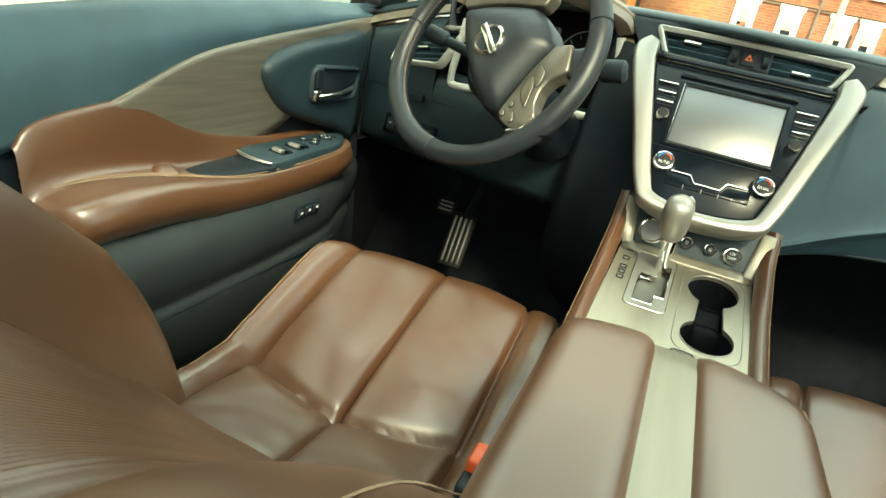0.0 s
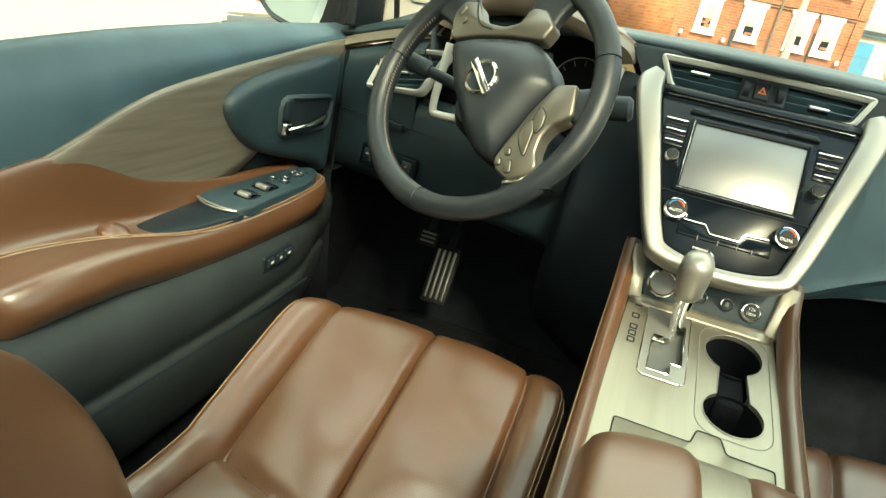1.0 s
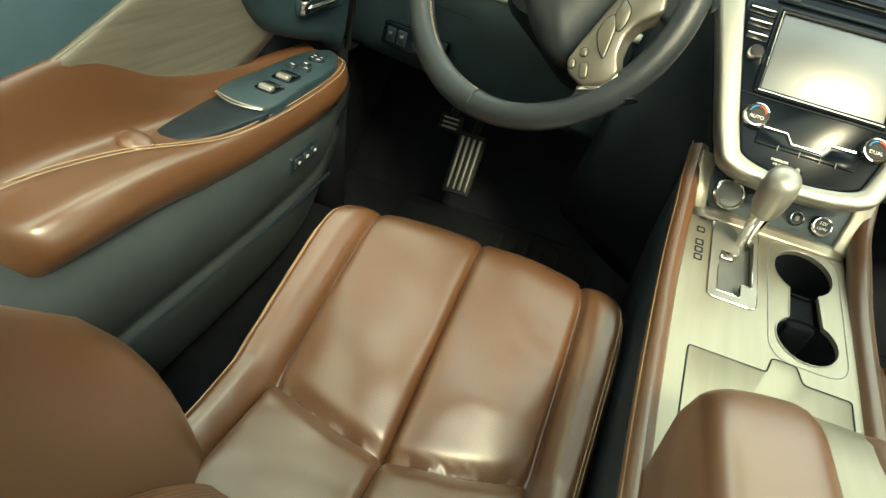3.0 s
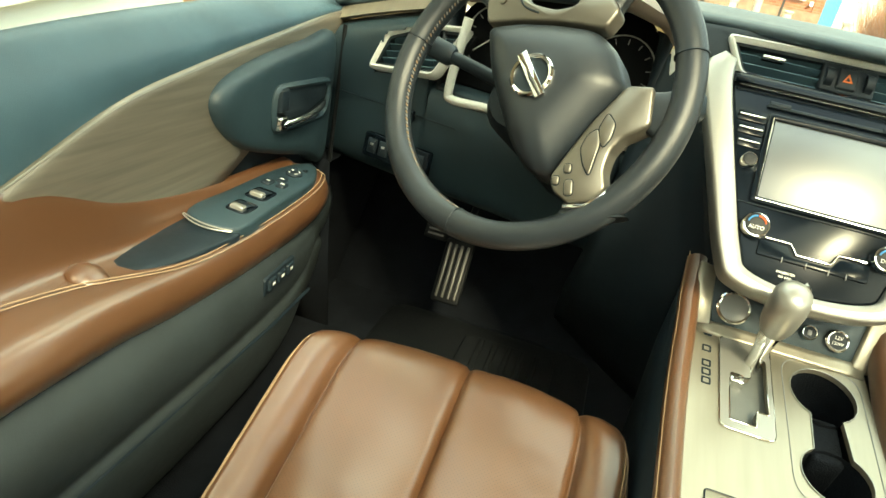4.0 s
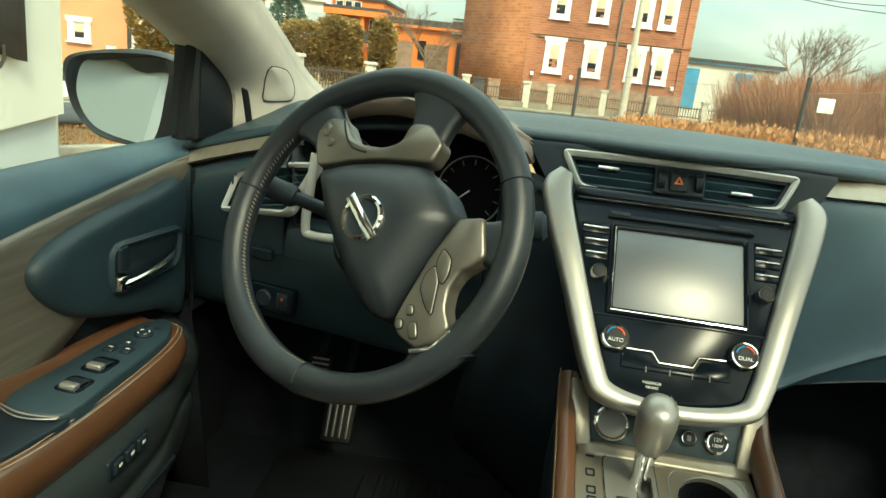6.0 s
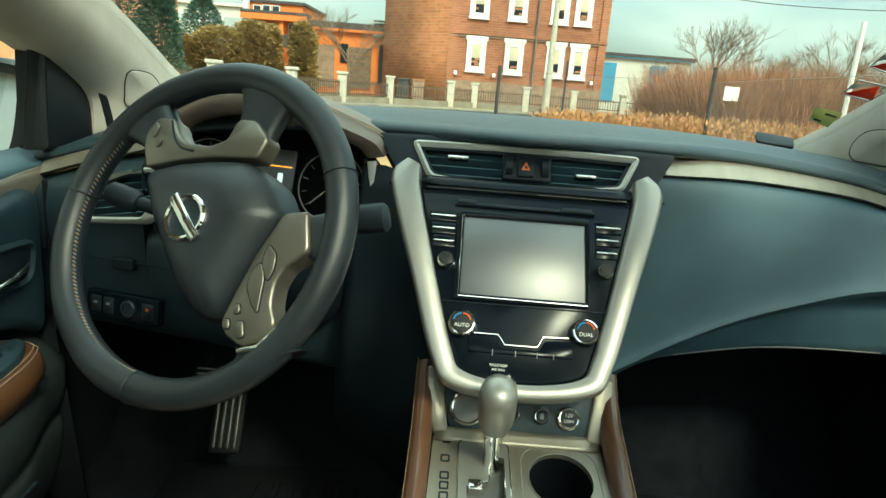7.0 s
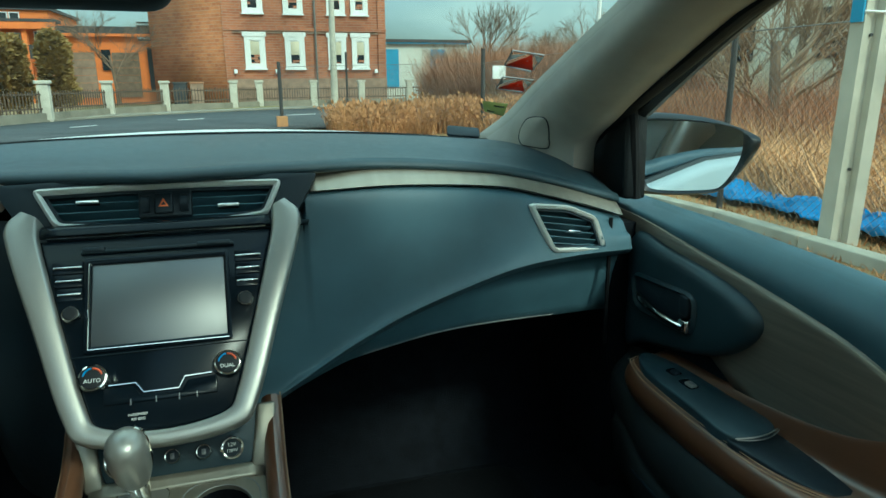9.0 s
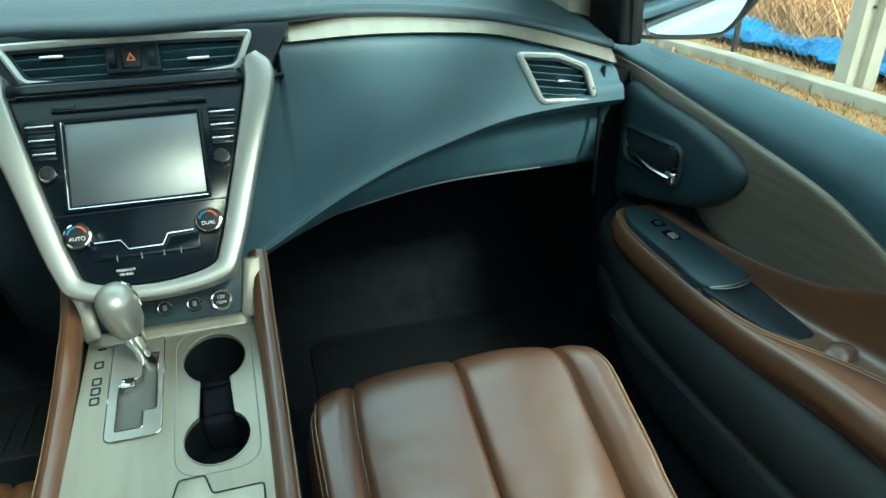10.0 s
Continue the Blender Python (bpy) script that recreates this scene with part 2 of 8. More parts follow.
CREAM_W = mat("cream_plaster", (0.62, 0.55, 0.4), 0.9, vary=0.15, vscale=0.7, grain=0.3, gscale=40)
WHITE_FRAME = mat("white_window_paint", (0.78, 0.77, 0.74), 0.5, vary=0.05)
ROOF = mat("dark_roof_felt", (0.07, 0.065, 0.065), 0.9, vary=0.2, vscale=3)
BLUE_W = mat("blue_sheet_metal", (0.06, 0.28, 0.48), 0.6, vary=0.12, vscale=2)
CONCRETE = mat("weathered_concrete", (0.5, 0.46, 0.375), 0.92, vary=0.16, vscale=4, grain=0.5, gscale=70, dist=0.004)
RUSTY = mat("rusty_brown_iron", (0.11, 0.075, 0.05), 0.8, vary=0.3, vscale=6)
IRON = mat("dark_painted_iron", (0.05, 0.045, 0.042), 0.7, vary=0.2, vscale=8)
WIRE = mat("galvanised_wire", (0.22, 0.2, 0.18), 0.55, metal=0.6, vary=0.2, vscale=9)
KERB = mat("weathered_kerb", (0.36, 0.33, 0.26), 0.95, vary=0.2, vscale=3, grain=0.5, gscale=60, dist=0.004)
PAVING = mat("worn_paving", (0.24, 0.215, 0.165), 0.95, vary=0.25, vscale=1.5, grain=0.5, gscale=60, dist=0.006)
ASPHALT = mat("grey_asphalt", (0.062, 0.066, 0.07), 0.92, vary=0.2, vscale=0.8, grain=0.5, gscale=150, dist=0.004)
EARTH = mat("dry_grassy_earth", (0.19, 0.125, 0.055), 1.0, color2=(0.33, 0.21, 0.085), vscale=0.7, grain=0.7, gscale=25, dist=0.03)
STRAW = mat("dry_straw", (0.45, 0.225, 0.095), 0.9, vary=0.4, vscale=1.6)
TWIG = mat("brown_twigs", (0.34, 0.16, 0.085), 0.9, vary=0.35, vscale=1.2)
BARK = mat("grey_brown_bark", (0.2, 0.135, 0.09), 0.95, vary=0.3, vscale=5, grain=0.6, gscale=40, dist=0.01)
NEEDLES = sticker_mat("dark_green_needles", (0.10, 0.17, 0.12), 0.4, 0.4, 1.5)
OLIVE = sticker_mat("olive_thuja_leaves", (0.36, 0.25, 0.09), 0.4, 0.4, 1.4)
TARP = mat("blue_tarpaulin", (0.02, 0.2, 0.5), 0.5, vary=0.2, vscale=4, grain=0.5, gscale=14, dist=0.02)
DARK_TARP = mat("dark_grey_tarpaulin", (0.035, 0.037, 0.04), 0.7, vary=0.2, vscale=4, grain=0.5, gscale=9, dist=0.02)


# ---- mesh helpers ----
def finish(bm, name, material, parent=None, label="", angle=38, solid=0.0, smooth=True, plane_caps=True):
    bmesh.ops.recalc_face_normals(bm, faces=bm.faces[:])
    me = bpy.data.meshes.new(name)
    bm.to_mesh(me)
    bm.free()
    if smooth:
        for p in me.polygons:
            p.use_smooth = len(p.vertices) < 5 or not plane_caps
        me.set_sharp_from_angle(angle=radians(angle))
    me.materials.append(material)
    ob = new(name, me)
    if solid:
        md = ob.modifiers.new("thick", "SOLIDIFY")
        md.thickness, md.offset = solid, 0.0
    if parent is not None:
        ob.parent = parent
    if label:
        ob["label"] = label
    return ob


def part(name, bm, material, parent, label="", **kw):
    return finish(bm, name, material, parent, label, **kw)


def thing(name, label, category, group="", kind="", at=(0, 0, 0)):
    ob = new(name)
    ob.empty_display_size = 0.05
    ob.location = at
    return tagged(ob, label, category, group, kind)


def cat(pts, n, closed=False):
    """A smooth curve through a few points, cut into n points."""
    p = [np.array(q, float) for q in pts]
    k = len(p)
    out = []
    segs = k if closed else k - 1
    for i in range(n):
        s = i / (n if closed else n - 1) * segs
        j = min(int(s), segs - 1)
        f = s - j
        if closed:
            a, b, c, d = p[(j - 1) % k], p[j % k], p[(j + 1) % k], p[(j + 2) % k]
        else:
            b, c = p[j], p[j + 1]
            a = p[j - 1] if j > 0 else 2 * b - c
            d = p[j + 2] if j + 2 < k else 2 * c - b
        out.append(tuple(0.5 * (2 * b + (c - a) * f + (2 * a - 5 * b + 4 * c - d) * f * f + (3 * b - a - 3 * c + d) * f ** 3)))
    return out


def loft(rows, closed=False, cap=False, bm=None):
    bm = bm or bmesh.new()
    g = [[bm.verts.new(q) for q in r] for r in rows]
    for a, b in zip(g, g[1:]):
        m = len(a)
        for j in range(m if closed else m - 1):
            bm.faces.new((a[j], a[(j + 1) % m], b[(j + 1) % m], b[j]))
    if cap:
        bm.faces.new(g[0])
        bm.faces.new(g[-1])
    return bm


def skin(ctrl, nu, nv):
    """A smooth sheet through a small net of control points (rows of points)."""
    rows = [cat(r, nv) for r in ctrl]
    cols = [cat([r[j] for r in rows], nu) for j in range(nv)]
    return [[cols[j][i] for j in range(nv)] for i in range(nu)]


def sweep(path, radius, n=10, closed=False, flat=1.0, up=(0, 0, 1), bm=None, taper=None):
    """A round or flattened bar along a path."""
    bm = bm or bmesh.new()
    P = [Vector(p) for p in path]
    k = len(P)
    rows = []
    for i, p in enumerate(P):
        a = P[(i - 1) % k] if closed or i else P[0]
        b = P[(i + 1) % k] if closed or i < k - 1 else P[-1]
        d = (b - a).normalized()
        s = d.cross(Vector(up))
        s = s.normalized() if s.length > 1e-4 else d.orthogonal().normalized()
        u = s.cross(d).normalized()
        r = radius * (taper[i] if taper else 1)
        rows.append([bm.verts.new(p + s * (r * math.cos(2 * math.pi * j / n)) + u * (r * flat * math.sin(2 * math.pi * j / n))) for j in range(n)])
    for i in range(k if closed else k - 1):
        a, b = rows[i], rows[(i + 1) % k]
        for j in range(n):
            bm.faces.new((a[j], a[(j + 1) % n], b[(j + 1) % n], b[j]))
    if not closed:
        bm.faces.new(rows[0])
        bm.faces.new(rows[-1])
    return bm


def basis(o, u, v):
    """A matrix whose x and y run along u and v from o, z out of their plane."""
    o, u, v = Vector(o), Vector(u).normalized(), Vector(v)
    v = (v - u * u.dot(v)).normalized()
    w = u.cross(v)
    return Matrix(((u.x, v.x, w.x, o.x), (u.y, v.y, w.y, o.y), (u.z, v.z, w.z, o.z), (0, 0, 0, 1)))


def round_poly(poly, r, n=4):
    out = []
    k = len(poly)
    for i in range(k):
        a, b, c = Vector((*poly[i - 1], 0)), Vector((*poly[i], 0)), Vector((*poly[(i + 1) % k], 0))
        q = min(r, (a - b).length * 0.48, (c - b).length * 0.48)
        s, e = b + (a - b).normalized() * q, b + (c - b).normalized() * q
        for j in range(n + 1):
            f = j / n
            w = s * (1 - f) ** 2 + b * 2 * f * (1 - f) + e * f * f
            out.append((w.x, w.y))
    return out


def inset_poly(poly, d):
    k = len(poly)
    area = sum(poly[i - 1][0] * poly[i][1] - poly[i][0] * poly[i - 1][1] for i in range(k))
    sg = 1 if area > 0 else -1
    out = []
    for i in range(k):
        a, b, c = Vector(poly[i - 1]), Vector(poly[i]), Vector(poly[(i + 1) % k])
        d1, d2 = (b - a), (c - b)
        d1 = d1.normalized() if d1.length > 1e-9 else d2.normalized()
        d2 = d2.normalized() if d2.length > 1e-9 else d1
        n1, n2 = Vector((-d1.y, d1.x)) * sg, Vector((-d2.y, d2.x)) * sg
        m = (n1 + n2)
        m = m / max(m.length_squared, 0.4) * 2 if m.length > 1e-6 else n1
        out.append(tuple(b + m * d))
    return out


def prism(poly, M, w0, w1, bevel=0.0015, bm=None):
    """A plate of that outline from height w0 to w1 over the plane of M, its upper edge rounded."""
    bm = bm or bmesh.new()
    rings = [(poly, w0), (poly, w1 - bevel), (inset_poly(poly, bevel * 0.4), w1 - bevel * 0.35), (inset_poly(poly, bevel), w1)]
    vs = [[bm.verts.new(M @ Vector((u, v, w))) for u, v in p] for p, w in rings]
    for a, b in zip(vs, vs[1:]):
        for j in range(len(a)):
            bm.faces.new((a[j], a[(j + 1) % len(a)], b[(j + 1) % len(a)], b[j]))
    bm.faces.new(vs[0])
    bm.faces.new(vs[-1])
    return bm


def ring_prism(outer, inner, M, w0, w1, bulge=0.0, bm=None):
    """A frame between two outlines of as many points, its face bulged."""
    bm = bm or bmesh.new()
    mid = [((a[0] + b[0]) / 2, (a[1] + b[1]) / 2) for a, b in zip(outer, inner)]
    q1 = [(a[0] * 0.85 + b[0] * 0.15, a[1] * 0.85 + b[1] * 0.15) for a, b in zip(outer, inner)]
    q2 = [(a[0] * 0.15 + b[0] * 0.85, a[1] * 0.15 + b[1] * 0.85) for a, b in zip(outer, inner)]
    rings = [(outer, w0), (outer, w1 - bulge * 0.6), (q1, w1), (mid, w1 + bulge), (q2, w1), (inner, w1 - bulge * 0.6), (inner, w0)]
    vs = [[bm.verts.new(M @ Vector((u, v, w))) for u, v in p] for p, w in rings]
    vs.append(vs[0])
    for a, b in zip(vs, vs[1:]):
        for j in range(len(a)):
            bm.faces.new((a[j], a[(j + 1) % len(a)], b[(j + 1) % len(a)], b[j]))
    return bm


def lathe(profile, M, n=28, bm=None):
    """Turned from (radius, height) pairs round the z axis of M."""
    bm = bm or bmesh.new()
    rows = [[bm.verts.new(M @ Vector((r * math.cos(2 * math.pi * j / n), r * math.sin(2 * math.pi * j / n), h))) for j in range(n)] for r, h in profile]
    for a, b in zip(rows, rows[1:]):
        for j in range(n):
            bm.faces.new((a[j], a[(j + 1) % n], b[(j + 1) % n], b[j]))
    bm.faces.new(rows[0])
    bm.faces.new(rows[-1])
    return bm


def box(c, s, bevel=0.0, M=None, bm=None):
    """A box of size s at c; the edges along z and the top rounded."""
    bm = bm or bmesh.new()
    x, y, z = s[0] / 2, s[1] / 2, s[2] / 2
    T = (M or Matrix()) @ Matrix.Translation(c)
    if bevel:
        return prism(round_poly([(-x, -y), (x, -y), (x, y), (-x, y)], bevel, 3), T, -z, z, bevel * 0.6, bm)
    v = [bm.verts.new(T @ Vector((a * x, b * y, d * z))) for a in (-1, 1) for b in (-1, 1) for d in (-1, 1)]
    for f in ((0, 1, 3, 2), (4, 6, 7, 5), (0, 4, 5, 1), (2, 3, 7, 6), (0, 2, 6, 4), (1, 5, 7, 3)):
        bm.faces.new([v[i] for i in f])
    return bm


def rect(w, h, r=0.0, n=3, c=(0, 0)):
    p = [(c[0] - w / 2, c[1] - h / 2), (c[0] + w / 2, c[1] - h / 2), (c[0] + w / 2, c[1] + h / 2), (c[0] - w / 2, c[1] + h / 2)]
    return round_poly(p, r, n) if r else p


def words(text, size, M, material, parent, name="lettering"):
    """Lettering in the built-in font, lying on the plane of M, centred, made into a mesh."""
    cu = bpy.data.curves.new(name, "FONT")
    cu.body, cu.size, cu.align_x, cu.align_y, cu.extrude = text, size, "CENTER", "CENTER", 0.0002
    ob = bpy.data.objects.new(name, cu)
    me = bpy.data.meshes.new_from_object(ob)
    bpy.data.objects.remove(ob)
    bpy.data.curves.remove(cu)
    me.transform(M)
    me.materials.clear()
    me.materials.append(material)
    o = new(name, me)
    o.parent = parent
    return o


def open_up(bm, x, y0, y1):
    """Takes out the part of a roof sheet that lies over the glass panel."""
    gone = [f for f in bm.faces if abs(f.calc_center_median().x) < x and y0 < f.calc_center_median().y < y1]
    bmesh.ops.delete(bm, geom=gone, context="FACES")
    return bm


RED_FILM = sticker_mat("red_film", (0.42, 0.07, 0.035))
WHITE_FILM = sticker_mat("pale_film", (0.42, 0.42, 0.4))
GREEN_FILM = sticker_mat("green_film", (0.36, 0.38, 0.2))


def mirror_x(ob):
    """Turns a finished thing's meshes over to the other side of the car."""
    for o in (ob, *ob.children_recursive):
        if o.type == "MESH":
            o.data.transform(Matrix.Diagonal((-1, 1, 1, 1)))
            o.data.flip_normals()
    return ob

# ---- the car's shell ----
FLOOR_Z = 0.34
floor = finish(loft([[(x, y, FLOOR_Z + (0.0 if y < 1.35 else (y - 1.35) * 1.1)) for x in np.linspace(-0.86, 0.86, 9)] for y in (-1.5, -0.6, 0.2, 0.8, 1.2, 1.35, 1.5, 1.65, 1.8)]),
               "floor", CARPET, label="black carpeted car floor with a rising front bulkhead", solid=0.02)
tagged(floor, category="floor", kind="structure")

ceiling = finish(open_up(loft(skin([[(-0.70, 0.5, 1.37), (-0.4, 0.70, 1.43), (0, 0.74, 1.45), (0.4, 0.70, 1.43), (0.70, 0.5, 1.37)],
                            [(-0.70, -0.2, 1.41), (-0.4, -0.2, 1.49), (0, -0.2, 1.51), (0.4, -0.2, 1.49), (0.70, -0.2, 1.41)],
                            [(-0.66, -1.5, 1.36), (-0.4, -1.55, 1.43), (0, -1.6, 1.45), (0.4, -1.55, 1.43), (0.66, -1.5, 1.36)]], 45, 41)), 0.42, -0.45, 0.44),
                 "ceiling", HEADLINER, label="pale cloth headliner under the car roof", solid=0.03)
tagged(ceiling, category="ceiling", kind="structure")
# roof pane out of view, added to let more daylight into the cabin
roof_glass = finish(loft(skin([[(-0.44, 0.50, 1.480), (0, 0.50, 1.505), (0.44, 0.50, 1.480)], [(-0.42, 0.1, 1.505), (0, 0.1, 1.53), (0.42, 0.1, 1.505)], [(-0.42, -0.5, 1.515), (0, -0.5, 1.54), (0.42, -0.5, 1.515)]], 8, 8)),
                    "window_4", ROOF_GLASS, label="unseen tinted roof pane added to light the cabin")
tagged(roof_glass, category="roof window", kind="structure")

rear_wall = finish(box((0, -1.62, 0.72), (1.6, 0.08, 0.76), 0.0), "wall_rear", HARD, label="dark rear bulkhead below the rear window")
tagged(rear_wall, category="wall", kind="structure")

# outer body
bonnet = finish(loft(skin([[(-0.86, 1.62, 0.985), (-0.5, 1.86, 1.046), (0, 1.92, 1.062), (0.5, 1.86, 1.046), (0.86, 1.62, 0.985)],
                           [(-0.9, 2.0, 1.01), (-0.5, 2.1, 1.055), (0, 2.15, 1.069), (0.5, 2.1, 1.055), (0.9, 2.0, 1.01)],
                           [(-0.9, 2.5, 0.96), (-0.5, 2.6, 1.01), (0, 2.65, 1.025), (0.5, 2.6, 1.0), (0.9, 2.5, 0.94)],
                           [(-0.8, 2.95, 0.78), (-0.5, 3.02, 0.84), (0, 3.05, 0.85), (0.5, 3.02, 0.84), (0.8, 2.95, 0.78)]], 18, 24)),
                "bonnet", PAINT, label="white painted bonnet of the car", solid=0.012)
bonnet.data.transform(Matrix.Translation((0, 0, -0.012)))
tagged(bonnet, category="bonnet", kind="structure")
cowl = finish(loft([[(x, 1.80 - 0.35 * abs(x / 0.8) ** 2.5, 1.05), (x, 1.90 - 0.32 * abs(x / 0.8) ** 2.5, 1.03)] for x in np.linspace(-0.8, 0.8, 20)]),
              "trim_cowl", BLACKTRIM, label="black plastic cowl below the windscreen", solid=0.02)
tagged(cowl, category="trim", kind="structure")
for sx, nm in ((-1, "wing_driver"), (1, "wing_passenger")):
    w = finish(loft([[(sx * 0.88, y, 1.0 - 0.06 * max(0, y - 2.2)), (sx * 0.94, y, 0.9 - 0.06 * max(0, y - 2.2)), (sx * 0.95, y, 0.35)] for y in np.linspace(1.35, 2.9, 12)]),
               nm, PAINT, label="white painted front wing of the car", solid=0.012)
    tagged(w, category="car wing", kind="structure")


# windscreen and its pillars
IN_EDGE = [(0.69, 1.72, 1.050), (0.712, 1.58, 1.11), (0.704, 1.40, 1.18), (0.686, 1.14, 1.268), (0.675, 0.95, 1.335), (0.66, 0.75, 1.395), (0.64, 0.5, 1.43)]
OUT_EDGE = [(0.745, 1.31, 1.005), (0.74, 1.295, 1.08), (0.742, 1.205, 1.134), (0.742, 1.06, 1.19), (0.742, 0.90, 1.245), (0.738, 0.70, 1.302), (0.73, 0.40, 1.355)]


def rise(sx, y):
    """Lifts the passenger's window arch towards the roof to fit the camera's view."""
    return 0.052 * max(0.0, min(1.0, (1.24 - y) / 0.34)) if sx > 0 else 0.0


def pillar(sx, nm):
    a, b = cat(IN_EDGE, 30), cat(OUT_EDGE, 30)
    rows = []
    for p, q in zip(a, b):
        p, q = Vector(p), Vector(q)
        q.z += rise(sx, q.y)
        mid = (p + q) / 2
        bul = Vector((-0.035, -0.03, -0.005))
        rows.append([tuple(Vector((v[0] * sx, v[1], v[2]))) for v in
                     (p + Vector((0.0, 0.03, 0.01)), p, p * 0.75 + q * 0.25 + bul * 0.75, mid + bul, p * 0.25 + q * 0.75 + bul * 0.7, q, q + Vector((0.05, 0.01, 0)))])
    post = thing(nm, "grey cloth-covered windscreen pillar with a round tweeter grille", "pillar", kind="structure")
    part("pillar_cover", loft(rows), PILLAR, post, angle=60, solid=0.006)
    # tweeter grille set into the skin of the pillar
    def at(a, b, lift):
        i_, j_ = int(a), int(b)
        f_, g_ = a - i_, b - j_
        P = [[Vector(rows[i_ + m][j_ + k]) for k in (0, 1)] for m in (0, 1)]
        p_ = P[0][0] * (1 - f_) * (1 - g_) + P[1][0] * f_ * (1 - g_) + P[0][1] * (1 - f_) * g_ + P[1][1] * f_ * g_
        n_ = (P[1][0] - P[0][0]).cross(P[0][1] - P[0][0]).normalized()
        n_ = n_ if n_.x * sx < 0 else -n_
        return p_ + n_ * lift

    ring = cat([(6.6, 2.2), (7.6, 2.8), (7.5, 3.2), (5.7, 3.8), (3.5, 4.1), (3.0, 3.5), (3.0, 2.9), (4.6, 2.4)], 40, closed=True)
    c_ = (5.1, 3.15)
    bm = bmesh.new()
    vs = [[bm.verts.new(at(c_[0] + (a - c_[0]) * k, c_[1] + (b - c_[1]) * k, h)) for a, b in ring] for k, h in ((1.0, 0.0035), (0.95, 0.0052), (0.88, 0.0056), (0.6, 0.0056), (0.25, 0.0056))]
    for a, b in zip(vs, vs[1:]):
        for q_ in range(40):
            bm.faces.new((a[q_], a[(q_ + 1) % 40], b[(q_ + 1) % 40], b[q_]))
    bm.faces.new(vs[-1])
    grille = part("tweeter_grille", bm, PILLAR, post, "cloth-toned tweeter grille", angle=70)
    part("grille_rim", sweep([tuple(at(a, b, 0.0042)) for a, b in ring], 0.0012, 6, closed=True), HARD, grille)
    return post


pillar(-1, "pillar_1")
pillar(1, "pillar_2")

glass_rows = skin([[(-0.74, 1.68, 1.05), (-0.4, 1.82, 1.065), (0, 1.86, 1.07), (0.4, 1.82, 1.065), (0.74, 1.68, 1.05)],
                   [(-0.73, 1.29, 1.215), (-0.4, 1.42, 1.23), (0, 1.46, 1.235), (0.4, 1.42, 1.23), (0.73, 1.29, 1.215)],
                   [(-0.66, 0.70, 1.41), (-0.4, 0.76, 1.43), (0, 0.78, 1.44), (0.4, 0.76, 1.43), (0.66, 0.70, 1.41)]], 10, 14)
windscreen = finish(loft(glass_rows), "window_1", GLASS, label="clear windscreen of the car")
tagged(windscreen, category="windscreen", kind="structure")
windscreen.visible_shadow = False
# black ceramic edge at the foot of the glass
edge_row = cat([(-0.70, 1.70, 1.050), (-0.4, 1.81, 1.068), (0, 1.85, 1.075), (0.4, 1.81, 1.068), (0.70, 1.70, 1.050)], 30)
frit = finish(loft([[(x, y - 0.004, z - 0.01), (x, y - 0.03, z + 0.006)] for x, y, z in edge_row]), "trim_glass_edge", BLACKTRIM, label="black edge along the foot of the windscreen", solid=0.003)
tagged(frit, category="trim", kind="structure")


# ---- dashboard ----
def dash_y(x):
    return 0.96 + 0.26 * abs(x)


STRIP_TOP = [(0.0, 1.081), (0.19, 1.079), (0.33, 1.072), (0.50, 1.052), (0.60, 1.030), (0.70, 1.001), (0.78, 0.975)]
STRIP_BOT = [(0.0, 1.047), (0.19, 1.045), (0.33, 1.042), (0.50, 1.025), (0.60, 1.001), (0.70, 0.972), (0.78, 0.945)]
CREASE = [(0.06, 0.735), (0.139, 0.769), (0.227, 0.810), (0.32, 0.844), (0.42, 0.868), (0.53, 0.887), (0.65, 0.890), (0.78, 0.884)]
GLOVE = [(0.06, 0.725), (0.19, 0.757), (0.32, 0.772), (0.42, 0.776), (0.53, 0.770), (0.64, 0.760), (0.78, 0.748)]


ALONG = {}


def along(curve, x):
    k = ALONG.get(id(curve))
    if k is None:
        k = ALONG[id(curve)] = cat([(-c[0], c[1]) for c in curve[:0:-1]] + list(curve), 240) if curve[0][0] == 0 else cat(curve, 160)
    return float(np.interp(abs(x), [c[0] for c in k], [c[1] for c in k]))


dashboard = thing("dashboard", "dark teal-black soft dashboard with silver trim and gloss black centre stack", "dashboard")

# top: from the glass to the lip above the vents
XS = [i * 0.79 / 12 for i in range(-12, 13)]
def lip(x):
    """How much further the dash top reaches over the centre vent."""
    f = max(0.0, min(1.0, (0.30 - abs(x)) / 0.12))
    return 0.020 * f * f * (3 - 2 * f)


top_rows = [[(x, 1.84 - 0.24 * abs(x / 0.79) ** 2.2, 1.072 - 0.024 * abs(x / 0.79) ** 2) for x in XS],
            [(x, 1.55 - 0.08 * abs(x / 0.79) ** 2, 1.089 - 0.043 * abs(x / 0.79) ** 2.5) for x in XS],
            [(x, 1.26 + 0.10 * abs(x / 0.79) ** 2, 1.099 - (0.098 if x < 0 else 0.075) * abs(x / 0.79) ** 2.6) for x in XS],
            [(x, dash_y(x) + 0.075, along(STRIP_TOP, x) + 0.010) for x in XS],
            [(x, dash_y(x) + 0.050 - lip(x), along(STRIP_TOP, x) + 0.007) for x in XS],
            [(x, dash_y(x) + 0.043 - lip(x), along(STRIP_TOP, x) - 0.002) for x in XS],
            [(x, dash_y(x) + 0.065 - lip(x) * 0.5, along(STRIP_TOP, x) - 0.006) for x in XS]]
